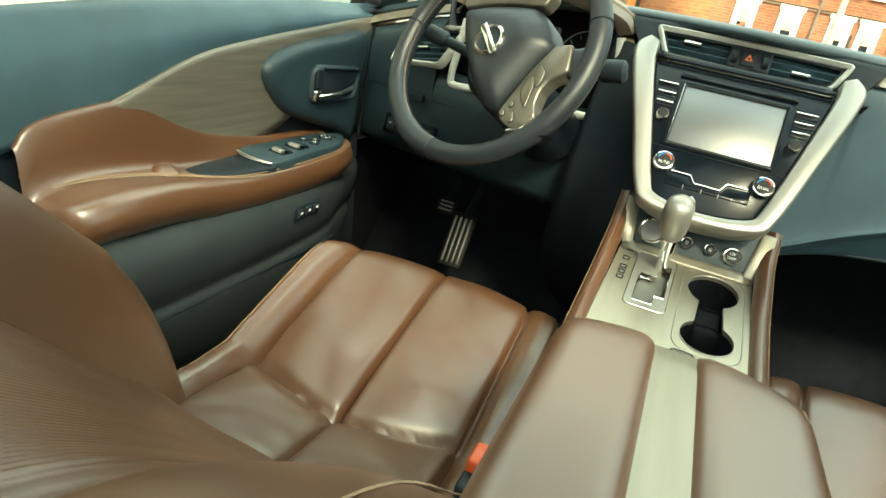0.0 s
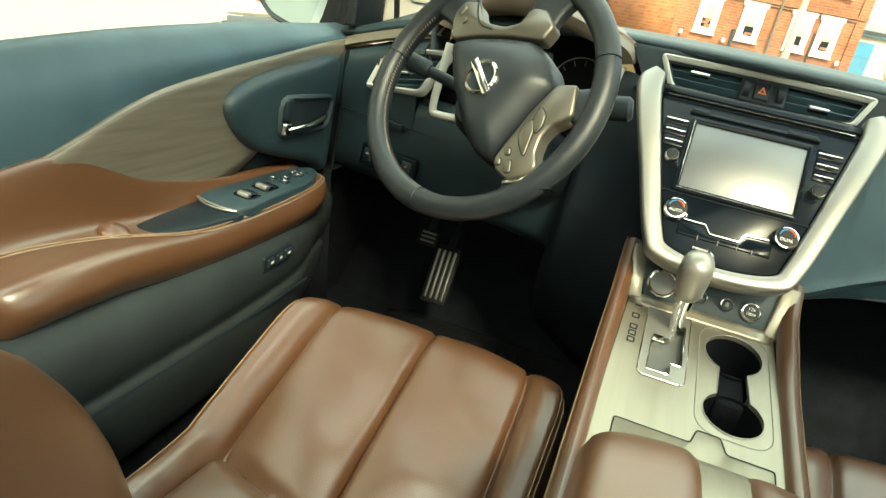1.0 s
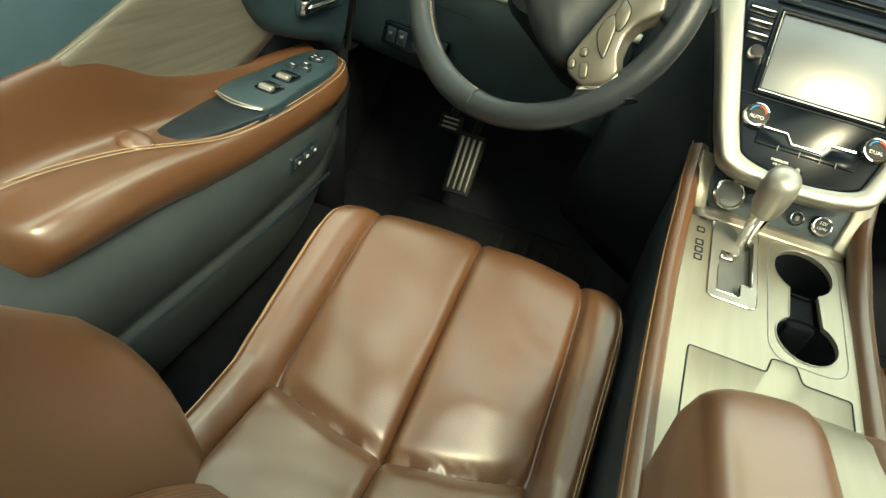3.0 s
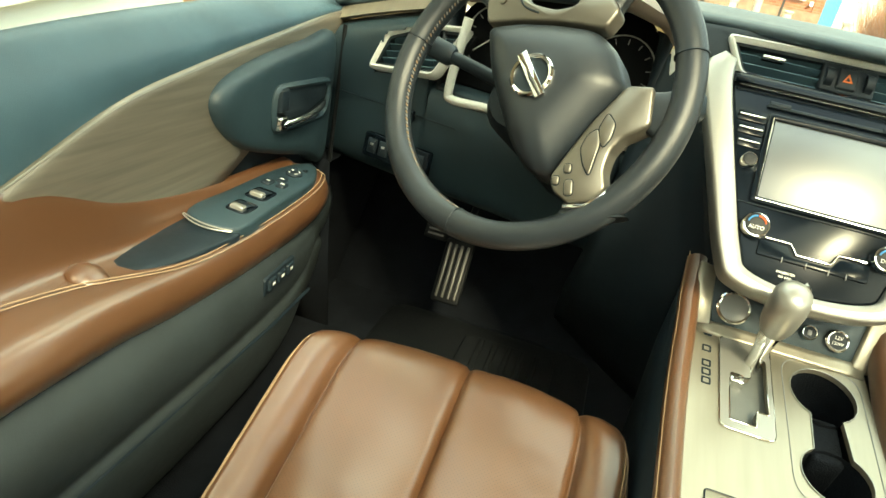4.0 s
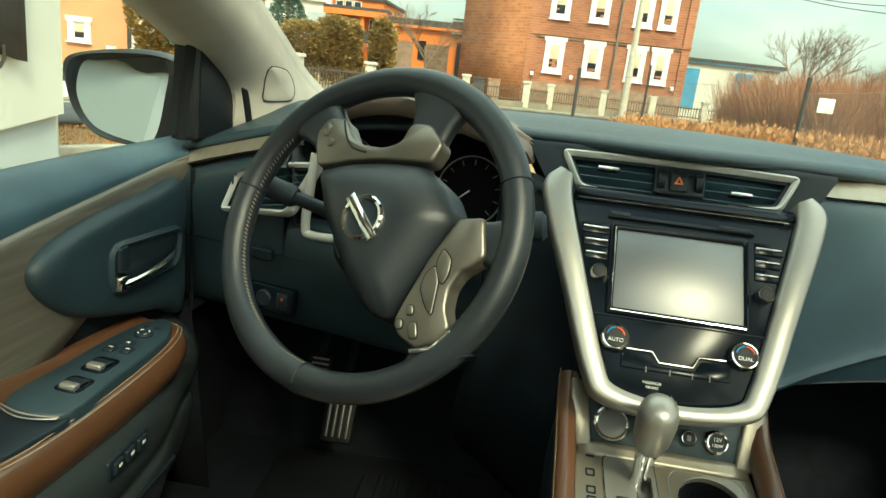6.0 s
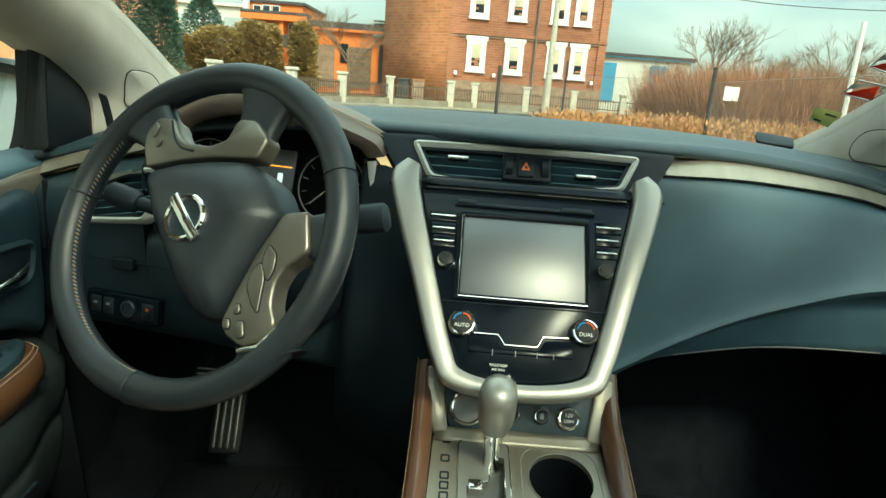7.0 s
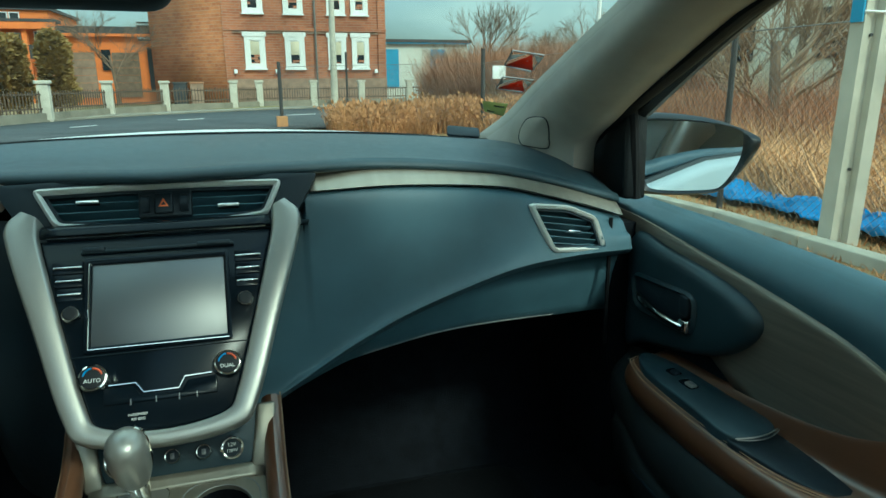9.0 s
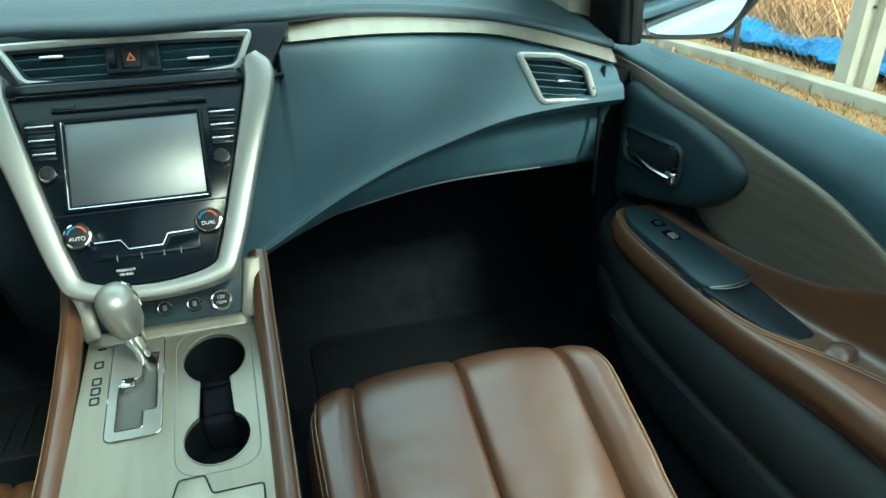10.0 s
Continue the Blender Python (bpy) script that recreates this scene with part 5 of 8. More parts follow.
# ---- seats ----
def seat(cx, y_front, z_front, nm, label):
    """A leather front seat: cushion panels between seams, side bolsters, and a reclined backrest."""
    s_ = thing(nm, label, "car seat", "front seats")
    HW, LEN, PW = 0.222, 0.60, 0.153
    SEAMS = (-HW, -PW, 0.0, PW, HW)
    outer = -1 if cx < 0 else 1

    def crease(x):
        """Where the cushion's cross seam lies, from front to back."""
        return 0.575 - 0.078 * min(1.0, abs(x) / PW) ** 2

    def hz(x, t):
        # t runs from the front edge to the back
        tc, a = crease(x), abs(x)
        z = z_front - 0.114 * min(t / tc, 1.0) ** 1.2
        if a > PW - 0.004:
            q = min(1, (a - PW + 0.004) / 0.036)
            z += (0.010 + 0.024 * min(1.0, t / tc)) * math.sin(q * math.pi / 2)
        else:
            puff = math.sqrt(max(0.0, 1 - (a / (PW / 2) - 1) ** 2))
            z += 0.003 + 0.010 * puff * (0.5 + 0.5 * min(1, t / 0.2))
            # the panels swell before the cross seam and again behind it
            z += 0.010 * puff * math.exp(-((t - tc + 0.12) / 0.09) ** 2) - 0.016 * math.exp(-((t - tc) / 0.012) ** 2)
            z += (0.012 + 0.06 * (t - tc)) * min(1.0, max(0.0, t - tc) / 0.05)
        for sm in (-PW, 0.0, PW):
            z -= (0.002 + 0.009 * min(1, t / 0.2)) * (1.0 if t < tc else 0.6) * math.exp(-((x - sm) / 0.0042) ** 2)
        z -= 0.05 * max(0, (a - HW + 0.024) / 0.024) ** 2
        fr = max(0.0, 1 - t / 0.13)
        z -= 0.050 * (1 - math.sqrt(max(0, 1 - fr ** 2)))
        # soft wrinkles of use, and small dents before the cross seam
        z += 0.0022 * noise.noise((x * 11 + cx * 7, t * 7, 1.7)) + 0.0009 * noise.noise((x * 34, t * 24 + cx, 5.2))
        if cx < 0:
            for dx, dt in ((0.062, 0.440), (0.078, 0.448), (0.094, 0.438)):
                z += 0.0022 * math.exp(-((x - dx) / 0.006) ** 2 - ((t - dt) / 0.016) ** 2)
            z += 0.0022 * math.exp(-((x - 0.085) / 0.04) ** 2 - ((t - 0.45) / 0.05) ** 2)
        # creases across the outer bolster
        if x * outer > PW:
            z += 0.0022 * math.sin(t * 46 + 3 * noise.noise((x * 20, t * 8, cx))) * max(0.0, min(1.0, (t - 0.15) * 4)) * max(0.0, noise.noise((x * 16, t * 9, 2.2)) + 0.3)
        return z

    def yy(x, t):
        bow = 0.046 * abs(x / HW) ** 3
        return y_front - bow * (1 - t) - LEN * t

    def px_(x, t):
        """The bolsters spread towards the back; the front corners are drawn in."""
        a = abs(x)
        return cx + math.copysign(min(a, PW) + max(0.0, a - PW) * (1 - 0.30 * t), x) * (1 - 0.06 * max(0, 1 - t / 0.16) ** 2)

    for i in range(4):
        x0, x1 = SEAMS[i], SEAMS[i + 1]
        mid = i in (1, 2)
        xs = [x0 + (x1 - x0) * (0.5 - 0.5 * math.cos(math.pi * k / 27)) for k in range(28)]
        rows = []
        for t in np.concatenate([np.linspace(0, 0.15, 12), np.linspace(0.165, 1, 90)]):
            row = [(px_(x, t), yy(x, t), hz(x, t)) for x in xs]
            if i == 0:
                row = [(px_(x0 - 0.004, t), yy(x0, t), z_front - 0.19)] + row
            if i == 3:
                row = row + [(px_(x1 + 0.004, t), yy(x1, t), z_front - 0.19)]
            rows.append(row)
        rows.insert(0, [(x, y + 0.004, z_front - 0.19) for x, y, z in rows[0]])
        part("cushion_panel" if mid else "cushion_bolster", loft(rows), LEATHER_PERF if mid else LEATHER, s_,
             "perforated brown leather panel" if mid else "brown leather bolster", angle=70)
    for sx in (-1, 1):
        for off in (HW - 0.016, HW - 0.0105):
            part("stitching", sweep([(px_(sx * off, t), yy(off, t), hz(sx * off, t) + 0.0010) for t in np.linspace(0.04, 0.92, 46)], 0.0008, 4), STITCH, s_)
    # backrest
    ctr = [(y_front - 0.435, z_front - 0.135), (y_front - 0.492, z_front - 0.05), (y_front - 0.590, z_front + 0.045), (y_front - 0.755, z_front + 0.195), (y_front - 0.88, z_front + 0.27), (y_front - 1.06, z_front + 0.315)]
    line = cat(ctr, 30)
    side = {}
    fine = cat(ctr, 44)
    for nm2, xs, mt in (("back_insert", np.linspace(-0.135, 0.135, 260), LEATHER), ("back_bolster", np.linspace(-0.245, -0.135, 16), LEATHER), ("back_bolster", np.linspace(0.135, 0.245, 16), LEATHER)):
        rows = []
        run = fine if nm2 == "back_insert" else line
        for k_, (y, z) in enumerate(run):
            t = k_ / (len(run) - 1)
            ny, nz = 0.64, 0.77
            row = []
            for x in xs:
                a = abs(x)
                w = 0.0
                if a > 0.135:
                    q = (a - 0.135) / 0.11
                    w = (0.112 if x * cx > 0 else 0.062 * max(0.1, 1 - 0.95 * t)) * math.sin(min(1, q * 1.25) * math.pi * 0.62) * (0.3 + 0.7 * min(1.0, t / 0.38)) * (1 - 0.3 * t) - 0.035 * max(0, (q - 0.75) / 0.25) ** 2
                w -= 0.010 * math.exp(-((a - 0.135) / 0.007) ** 2)
                if nm2 == "back_insert":
                    w += 0.0005 * math.sin(x * 1450) - 0.008 * (1 - (a / 0.135) ** 4)
                w += 0.004 * noise.noise((x * 9 + cx * 3, t * 6, 8.1))
                w -= 0.012 * min(1.0, max(0.0, 0.5 - x * outer / 0.2))
                row.append((cx + x * (1.0 + 0.06 * t), y + ny * w, z + nz * w))
            if xs[0] < -0.2:
                row = [(row[0][0] + 0.004, row[0][1] - 0.10, row[0][2] - 0.12)] + row
            if xs[-1] > 0.2:
                row = row + [(row[-1][0] - 0.004, row[-1][1] - 0.10, row[-1][2] - 0.12)]
            rows.append(row)
        ob = part(nm2, loft(rows), mt, s_, "ribbed brown leather back" if nm2 == "back_insert" else "brown leather side bolster", angle=75)
    for sx, q in ((-1, 0.82), (1, 0.82), (-outer, 0.66)):
        pts = []
        for k_, (y, z) in enumerate(line):
            t = k_ / (len(line) - 1)
            w = (0.112 if sx * cx > 0 else 0.062 * max(0.1, 1 - 0.95 * t)) * math.sin(min(1, q * 1.25) * math.pi * 0.62) * (0.3 + 0.7 * min(1.0, t / 0.38)) * (1 - 0.3 * t) - 0.035 * max(0, (q - 0.75) / 0.25) ** 2
            w -= 0.012 * min(1.0, max(0.0, 0.5 - sx * outer * (0.135 + 0.11 * q) / 0.2))
            pts.append((cx + sx * (0.135 + 0.11 * q) * (1.0 + 0.06 * t), y + 0.64 * w + 0.001, z + 0.77 * w + 0.0015))
        part("stitching", sweep(pts, 0.0009, 4), STITCH, s_)
    part("back_shell", loft([[(cx + x, y - 0.07, z - 0.08) for x in (-0.235, 0, 0.235)] for y, z in line]), HARD, s_, solid=0.03)
    part("seat_base", box((cx, y_front - 0.25, (z_front - 0.15 + FLOOR_Z) / 2), (0.40, 0.42, z_front - 0.15 - FLOOR_Z), 0.01), HARD, s_)
    return s_


seat(-0.343, 0.783, 0.640, "driver_seat", "brown leather driver seat with perforated centre and contrast stitching")
seat(0.356, 0.832, 0.647, "passenger_seat", "brown leather passenger seat with perforated centre panels")

buckle = thing("seat_belt_buckle", "black seat belt buckle with an orange-red release button", "buckle")
part("buckle_body", box((-0.126, 0.250, 0.63), (0.024, 0.05, 0.13), 0.006, pose(0, 0, 0)), HARD, buckle)
part("release_button", box((-0.126, 0.262, 0.698), (0.022, 0.030, 0.016), 0.004), RED, buckle, "orange-red button")


# ---- doors ----
def door(sx, nm, label):
    d = thing(nm, label, "car door", kind="structure")
    YS = (1.31, 1.15, 0.98, 0.80, 0.65, 0.50, 0.36, 0.15, -0.2)
    BELT = {1.31: 0.966, 1.15: 0.956, 0.98: 0.932, 0.80: 0.905, 0.65: 0.878, 0.50: 0.824, 0.36: 0.780, 0.15: 0.735, -0.2: 0.69}
    SILL = {1.31: 0.980, 1.15: 0.974, 0.98: 0.970, 0.80: 0.961, 0.65: 0.950, 0.50: 0.934, 0.36: 0.917, 0.15: 0.897, -0.2: 0.875}
    rows = [[(-0.885, y, SILL[y] - 0.02) for y in YS], [(-0.872, y, SILL[y]) for y in YS], [(-0.845, y, SILL[y] + 0.004) for y in YS],
            [(-0.812, y, SILL[y] * 0.72 + BELT[y] * 0.28 - 0.002) for y in YS], [(-0.800, y, SILL[y] * 0.35 + BELT[y] * 0.65) for y in YS], [(-0.799, y, BELT[y] - 0.004) for y in YS]]
    part("upper_panel", loft(skin(rows, 24, 40)), SOFT, d, "dark soft upper door panel", angle=60, solid=0.003)
    part("door_backing", loft([[(-0.806, y, z) for z in (0.52, 0.66, 0.80, BELT[y] - 0.01)] for y in YS if y > -0.1]), HARD, d, solid=0.004)
    # streaked trim leaf
    LOW = {1.31: 0.930, 1.15: 0.912, 0.98: 0.80, 0.80: 0.72, 0.65: 0.74, 0.50: 0.80, 0.36: 0.74}
    ys = [y for y in YS if y >= 0.36]
    rows = [[(-0.800, y, BELT[y]) for y in ys], [(-0.793, y, BELT[y] - 0.003) for y in ys], [(-0.790, y, (BELT[y] + LOW[y]) / 2) for y in ys], [(-0.793, y, LOW[y]) for y in ys]]
    part("trim_leaf", loft(skin(rows, 12, 40)), GRAINED, d, "streaked taupe trim leaf", angle=60, solid=0.004)
    part("trim_edge", sweep([(-0.7935, y, z + 0.001) for y, z in cat([(y, BELT[y]) for y in ys], 40)], 0.0018, 6), BRUSHED, d)
    # handle pod
    D = basis((-0.793, 0, 0), (0, 1, 0), (0, 0, 1))
    pod = cat([(0.806, 0.858), (0.835, 0.887), (0.92, 0.908), (1.04, 0.922), (1.150, 0.930), (1.158, 0.82), (1.152, 0.70), (1.09, 0.722), (0.985, 0.748), (0.89, 0.778), (0.83, 0.818)], 70, closed=True)
    bm = bmesh.new()
    vs = []
    for f_, w in ((1.0, -0.02), (1.0, 0.004), (0.985, 0.012), (0.95, 0.019), (0.88, 0.024), (0.75, 0.026)):
        vs.append([bm.verts.new(D @ Vector((1.02 + (u - 1.02) * f_, 0.835 + (v - 0.835) * f_, w))) for u, v in pod])
    for a, b2 in zip(vs, vs[1:]):
        for j in range(len(a)):
            bm.faces.new((a[j], a[(j + 1) % len(a)], b2[(j + 1) % len(a)], b2[j]))
    bm.faces.new(vs[0])
    bm.faces.new(vs[-1])
    pd = part("handle_pod", bm, SOFT_DARK, d, "dark soft pod round the handle", angle=70, plane_caps=False)
    rec_o = round_poly([(0.932, 0.793), (1.112, 0.792), (1.128, 0.862), (0.930, 0.872)], 0.030, 6)
    rec_i = inset_poly(rec_o, 0.010)
    part("recess_rim", ring_prism(rec_o, rec_i, D, 0.0, 0.030, 0.003), SOFT_DARK, pd)
    part("recess_floor", prism(rec_i, D, 0.015, 0.0268, 0.0005), HARD, pd)
    hd = part("door_handle", sweep([tuple(D @ Vector(p)) for p in cat([(0.950, 0.810, 0.030), (0.970, 0.811, 0.038), (1.02, 0.815, 0.042), (1.07, 0.822, 0.038), (1.100, 0.827, 0.030)], 14)], 0.0058, 10, flat=1.3, up=(1, 0, 0), taper=[1.3, 1.35, 1.2] + [1.0] * 8 + [0.8, 0.6, 0.4]), CHROME, d, "chrome inner door handle")
    part("handle_pivot", prism(rect(0.024, 0.022, 0.004, c=(0.952, 0.812)), D, 0.02, 0.040, 0.004), CHROME, hd)
    part("lock_tab", prism(rect(0.024, 0.036, 0.005, c=(0.956, 0.846)), D, 0.02, 0.036, 0.003), HARD, hd)
    # armrest: leather wall above, padded shelf, swept to a point in front
    st_y = (1.058, 1.04, 0.98, 0.88, 0.75, 0.64, 0.53, 0.44, 0.375, 0.352)
    WALL = {1.058: 0.716, 1.04: 0.724, 0.98: 0.728, 0.88: 0.733, 0.75: 0.748, 0.64: 0.772, 0.53: 0.818, 0.44: 0.815, 0.375: 0.800, 0.352: 0.775}
    PAD = {1.058: 0.712, 1.04: 0.714, 0.98: 0.712, 0.88: 0.708, 0.75: 0.708, 0.64: 0.714, 0.53: 0.728, 0.44: 0.732, 0.375: 0.724, 0.352: 0.705}
    OUT = {1.058: -0.735, 1.04: -0.712, 0.98: -0.695, 0.88: -0.690, 0.75: -0.689, 0.64: -0.690, 0.53: -0.690, 0.44: -0.690, 0.375: -0.700, 0.352: -0.735}
    rows = []
    for y in st_y:
        w, p, o = WALL[y], PAD[y], OUT[y]
        shelf = -0.775
        rows.append([(-0.800, y, w + 0.002), (-0.790, y, w), (-0.783, y, (w * 0.6 + p * 0.4)), (min(shelf, o - 0.02), y, p + 0.004), ((shelf + o) / 2 - 0.01, y, p - 0.001), (o - 0.014, y, p + 0.001), (o, y, p - 0.012),
                     (o + 0.003, y, p - 0.032), (o - 0.012, y, p - 0.058), (o - 0.045, y, p - 0.072), (-0.785, y, p - 0.078)])
    g = skin(rows, 60, 34)
    arm = part("armrest", loft(g), LEATHER, d, "brown leather armrest with double stitching", angle=80)
    turn_in = {0.64: 0.006, 0.53: 0.040, 0.44: 0.062, 0.375: 0.070}
    edge = cat([(OUT[y] - 0.012 - turn_in.get(y, 0.0), y, PAD[y] + 0.0034) for y in st_y[:-1]], 50)
    edge2 = cat([(OUT[y] - 0.0060 - turn_in.get(y, 0.0), y, PAD[y] + 0.0006 + (0.0022 if y < 0.7 else 0.0)) for y in st_y[:-1]], 50)
    for e_ in (edge, edge2):
        part("stitching", sweep(e_, 0.0008, 4), STITCH, arm)
    # pull cup and switch panel
    A = basis((-0.742, 0, 0), (0, 1, 0), (-1, 0, 0))
    cup = cat([(0.568, 0.014), (0.63, -0.022), (0.70, -0.036), (0.765, -0.037), (0.765, 0.036), (0.68, 0.036), (0.61, 0.028)], 40, closed=True)
    part("pull_bump", lathe([(0.020, -0.012), (0.019, 0.004), (0.014, 0.010), (0.006, 0.013)], Matrix.Translation((-0.752, 0.556, 0.722)) @ pose(0, 0, 0, 0, 18, 0) @ Matrix.Diagonal((1.2, 1.0, 1, 1)), 24), LEATHER, d, angle=80)
    # no hollow is cut: a dark plate on the pad reads as one
    part("pull_cup", prism(cup, Matrix.Translation((0, 0, 0.711)) @ A, -0.03, 0.0065, 0.003), HARD, d, "flat dark plate in place of a grab recess")
    plate = cat([(0.752, -0.038), (0.86, -0.038), (0.97, -0.034), (1.03, -0.012), (1.036, 0.012), (0.98, 0.032), (0.86, 0.038), (0.752, 0.036)], 50, closed=True)
    P = basis((-0.742, 0, 0.7165), (0, 1, 0.006), (-1, 0, 0.06))
    sp = part("switch_plate", prism(plate, P, -0.02, 0.006, 0.004), SOFT_DARK, d, "dark window switch plate", angle=60)
    for off, r_ in ((0.010, 0.0011), (0.016, 0.0009)):
        part("plate_edge", sweep([tuple(P @ Vector((0.752 - off * (0.3 + math.cos(v_ / 0.038 * 1.4)), v_, 0.0035))) for v_ in np.linspace(-0.036, 0.036, 14)], r_, 6), SATIN, sp)
    if sx < 0:
        for u, v, w_ in ((0.812, -0.008, 0.040), (0.868, -0.004, 0.044)):
            well = part("switch_well", prism(round_poly(rect(w_, 0.034, c=(u, v)), 0.010, 4), P, 0.002, 0.0068, 0.0006), PIANO, sp)
            bm = bmesh.new()
            prof = [(-0.017, 0.0065), (-0.014, 0.0105), (-0.004, 0.0115), (0.008, 0.0100), (0.015, 0.0068)]
            loft([[tuple(P @ Vector((u + a_, v + q_ * 0.0115, h_ - 0.0012 * (abs(q_) > 0.9)))) for a_, h_ in prof] for q_ in (-1, -0.85, 0, 0.85, 1)], bm=bm)
            key = part("window_switch", bm, HARD, well, "curved black rocker with a silver lip", angle=70)
        for u, v in ((0.812, -0.008), (0.868, -0.004)):
            part("switch_lip", prism(round_poly(rect(0.012, 0.021, c=(u - 0.010, v)), 0.003, 3), P, 0.006, 0.0132, 0.002), SATIN, sp, "pale silver lip")
        for u, v in ((0.914, 0.012), (0.918, -0.010), (0.936, 0.000)):
            key = part("window_switch", prism(round_poly(rect(0.020, 0.015, c=(u, v)), 0.004, 3), P, 0.003, 0.0098, 0.0025), HARD, sp)
            part("key_mark", prism(rect(0.003, 0.006, c=(u, v)), P, 0.0090, 0.0100, 0.0002), WHITE_INK, key)
        dial = part("mirror_dial", lathe([(0.0135, 0.003), (0.0135, 0.0085), (0.0115, 0.0102), (0.004, 0.0102)], P @ Matrix.Translation((0.974, 0.0, 0)), 26), HARD, sp)
        for a_ in (45, 135, 225, 315):
            part("dial_mark", prism(rect(0.0018, 0.0050, c=(0, 0)), P @ Matrix.Translation((0.974 + 0.008 * math.cos(radians(a_)), 0.008 * math.sin(radians(a_)), 0)) @ Matrix.Rotation(radians(a_), 4, "Z"), 0.0095, 0.0106, 0.0002), WHITE_INK, dial)
        for u, v in ((0.996, 0.010), (0.999, -0.006)):
            part("mirror_key", prism(rect(0.007, 0.007, 0.001, c=(u, v)), P, 0.003, 0.0085, 0.001), HARD, sp)
    else:
        for u, v, l_ in ((0.952, 0.006, 0.026), (0.905, 0.002, 0.036)):
            well = part("switch_well", prism(round_poly(rect(l_, 0.020, c=(u, v)), 0.007, 4), P, 0.002, 0.0066, 0.0005), PIANO, sp)
            part("window_switch", prism(round_poly(rect(l_ * 0.55, 0.013, c=(u - l_ * 0.15, v)), 0.004, 3), P, 0.005, 0.0105, 0.002), SATIN if l_ > 0.03 else HARD, well)
    # lower panel with the map pocket
    ys2 = (1.17, 1.08, 0.98, 0.86, 0.7, 0.55, 0.3, 0.0, -0.2)
    BACK = {1.17: 0.075, 1.08: 0.055, 0.98: 0.022, 0.86: 0.006}
    rows = [[(x - BACK.get(y, 0.0), y, z) for y in ys2] for x, z in ((-0.775, 0.715), (-0.715, 0.672), (-0.683, 0.636), (-0.684, 0.580), (-0.698, 0.545), (-0.690, 0.525), (-0.705, 0.44), (-0.74, 0.37), (-0.83, 0.34))]
    low = part("lower_panel", loft(skin(rows, 24, 30)), DOOR_LOW, d, "dark lower door panel with a pocket", angle=60, solid=0.004)
    part("pocket_edge", sweep([(-0.690 - 0.05 * max(0.0, y - 0.85), y, 0.530) for y in np.linspace(0.25, 0.98, 24)], 0.003, 6), HARD, low)
    if sx < 0:
        Q = basis((-0.6875, 0.842, 0.622), (-0.05, 1, 0.0), (-0.02, 0.0, 1))
        bk = part("key_block", prism(rect(0.095, 0.028, 0.004), Q, -0.01, 0.006, 0.002), HARD, low)
        for u in (-0.028, 0.0, 0.028):
            part("block_key", prism(rect(0.020, 0.018, 0.003, c=(u, 0)), Q, 0.0, 0.010, 0.002), HARD, bk)
            part("key_mark", prism(rect(0.007, 0.004, c=(u, 0.002)), Q, 0.009, 0.0106, 0.0002), WHITE_INK, bk)
    # outer skin, window channel and corner cover
    part("outer_skin", loft([[(-0.90, y, 0.940 - 0.09 * max(0, 0.8 - y)), (-0.925, y, 0.905 - 0.09 * max(0, 0.8 - y)), (-0.955, y, 0.75), (-0.945, y, 0.45), (-0.91, y, 0.28)] for y in np.linspace(1.34, -0.3, 10)]), PAINT, d, "white painted door skin", solid=0.01)
    part("belt_strip", sweep([(-0.893, y, 0.945 - 0.09 * max(0, 0.8 - y)) for y in np.linspace(1.3, -0.3, 14)], 0.012, 6, flat=0.7), BLACKTRIM, d)
    C = basis((-0.812, 0, 0), (0, 1, 0), (0, 0, 1))
    cover = round_poly([(1.44, 0.985), (1.43, 1.095), (1.30, 1.140), (1.19, 1.168), (1.18, 0.990)], 0.008, 3)
    part("corner_cover", prism(cover, C, -0.004, 0.040, 0.008), BLACKTRIM, d, "black triangular corner cover")
    part("window_channel", sweep([(-0.80, 1.185, 0.990), (-0.795, 1.188, 1.06), (-0.785, 1.190, 1.165)], 0.010, 8), RUBBER, d)
    part("window_seal", sweep(cat([(-0.766, 1.36, 1.0), (-0.768, 1.32, 1.09), (-0.770, 1.215, 1.150), (-0.770, 1.06, 1.204), (-0.768, 0.90, 1.258), (-0.764, 0.70, 1.318), (-0.758, 0.40, 1.370), (-0.745, -0.2, 1.41)], 30), 0.018, 8, flat=0.8), RUBBER, d)
    part("window_frame", sweep(cat([(-0.815, 1.24, 1.145), (-0.80, 1.06, 1.215), (-0.79, 0.90, 1.272), (-0.78, 0.70, 1.33), (-0.77, 0.40, 1.38), (-0.76, -0.2, 1.42)], 24), 0.022, 8, flat=0.9), BLACKTRIM, d)
    if sx > 0:
        mirror_x(d)
    for o in d.children_recursive:
        o.data.transform(Matrix.Translation((0.026, -0.012, 0.004) if sx < 0 else (0.034, 0.030, -0.018)))
        if o.name.startswith(("window_seal", "window_frame")):
            for v in o.data.vertices:
                v.co.z += rise(sx, v.co.y)
    return d


door(-1, "door_1", "driver door with brown leather armrest and dark trim")
door(1, "door_2", "passenger door with brown leather armrest and dark trim")


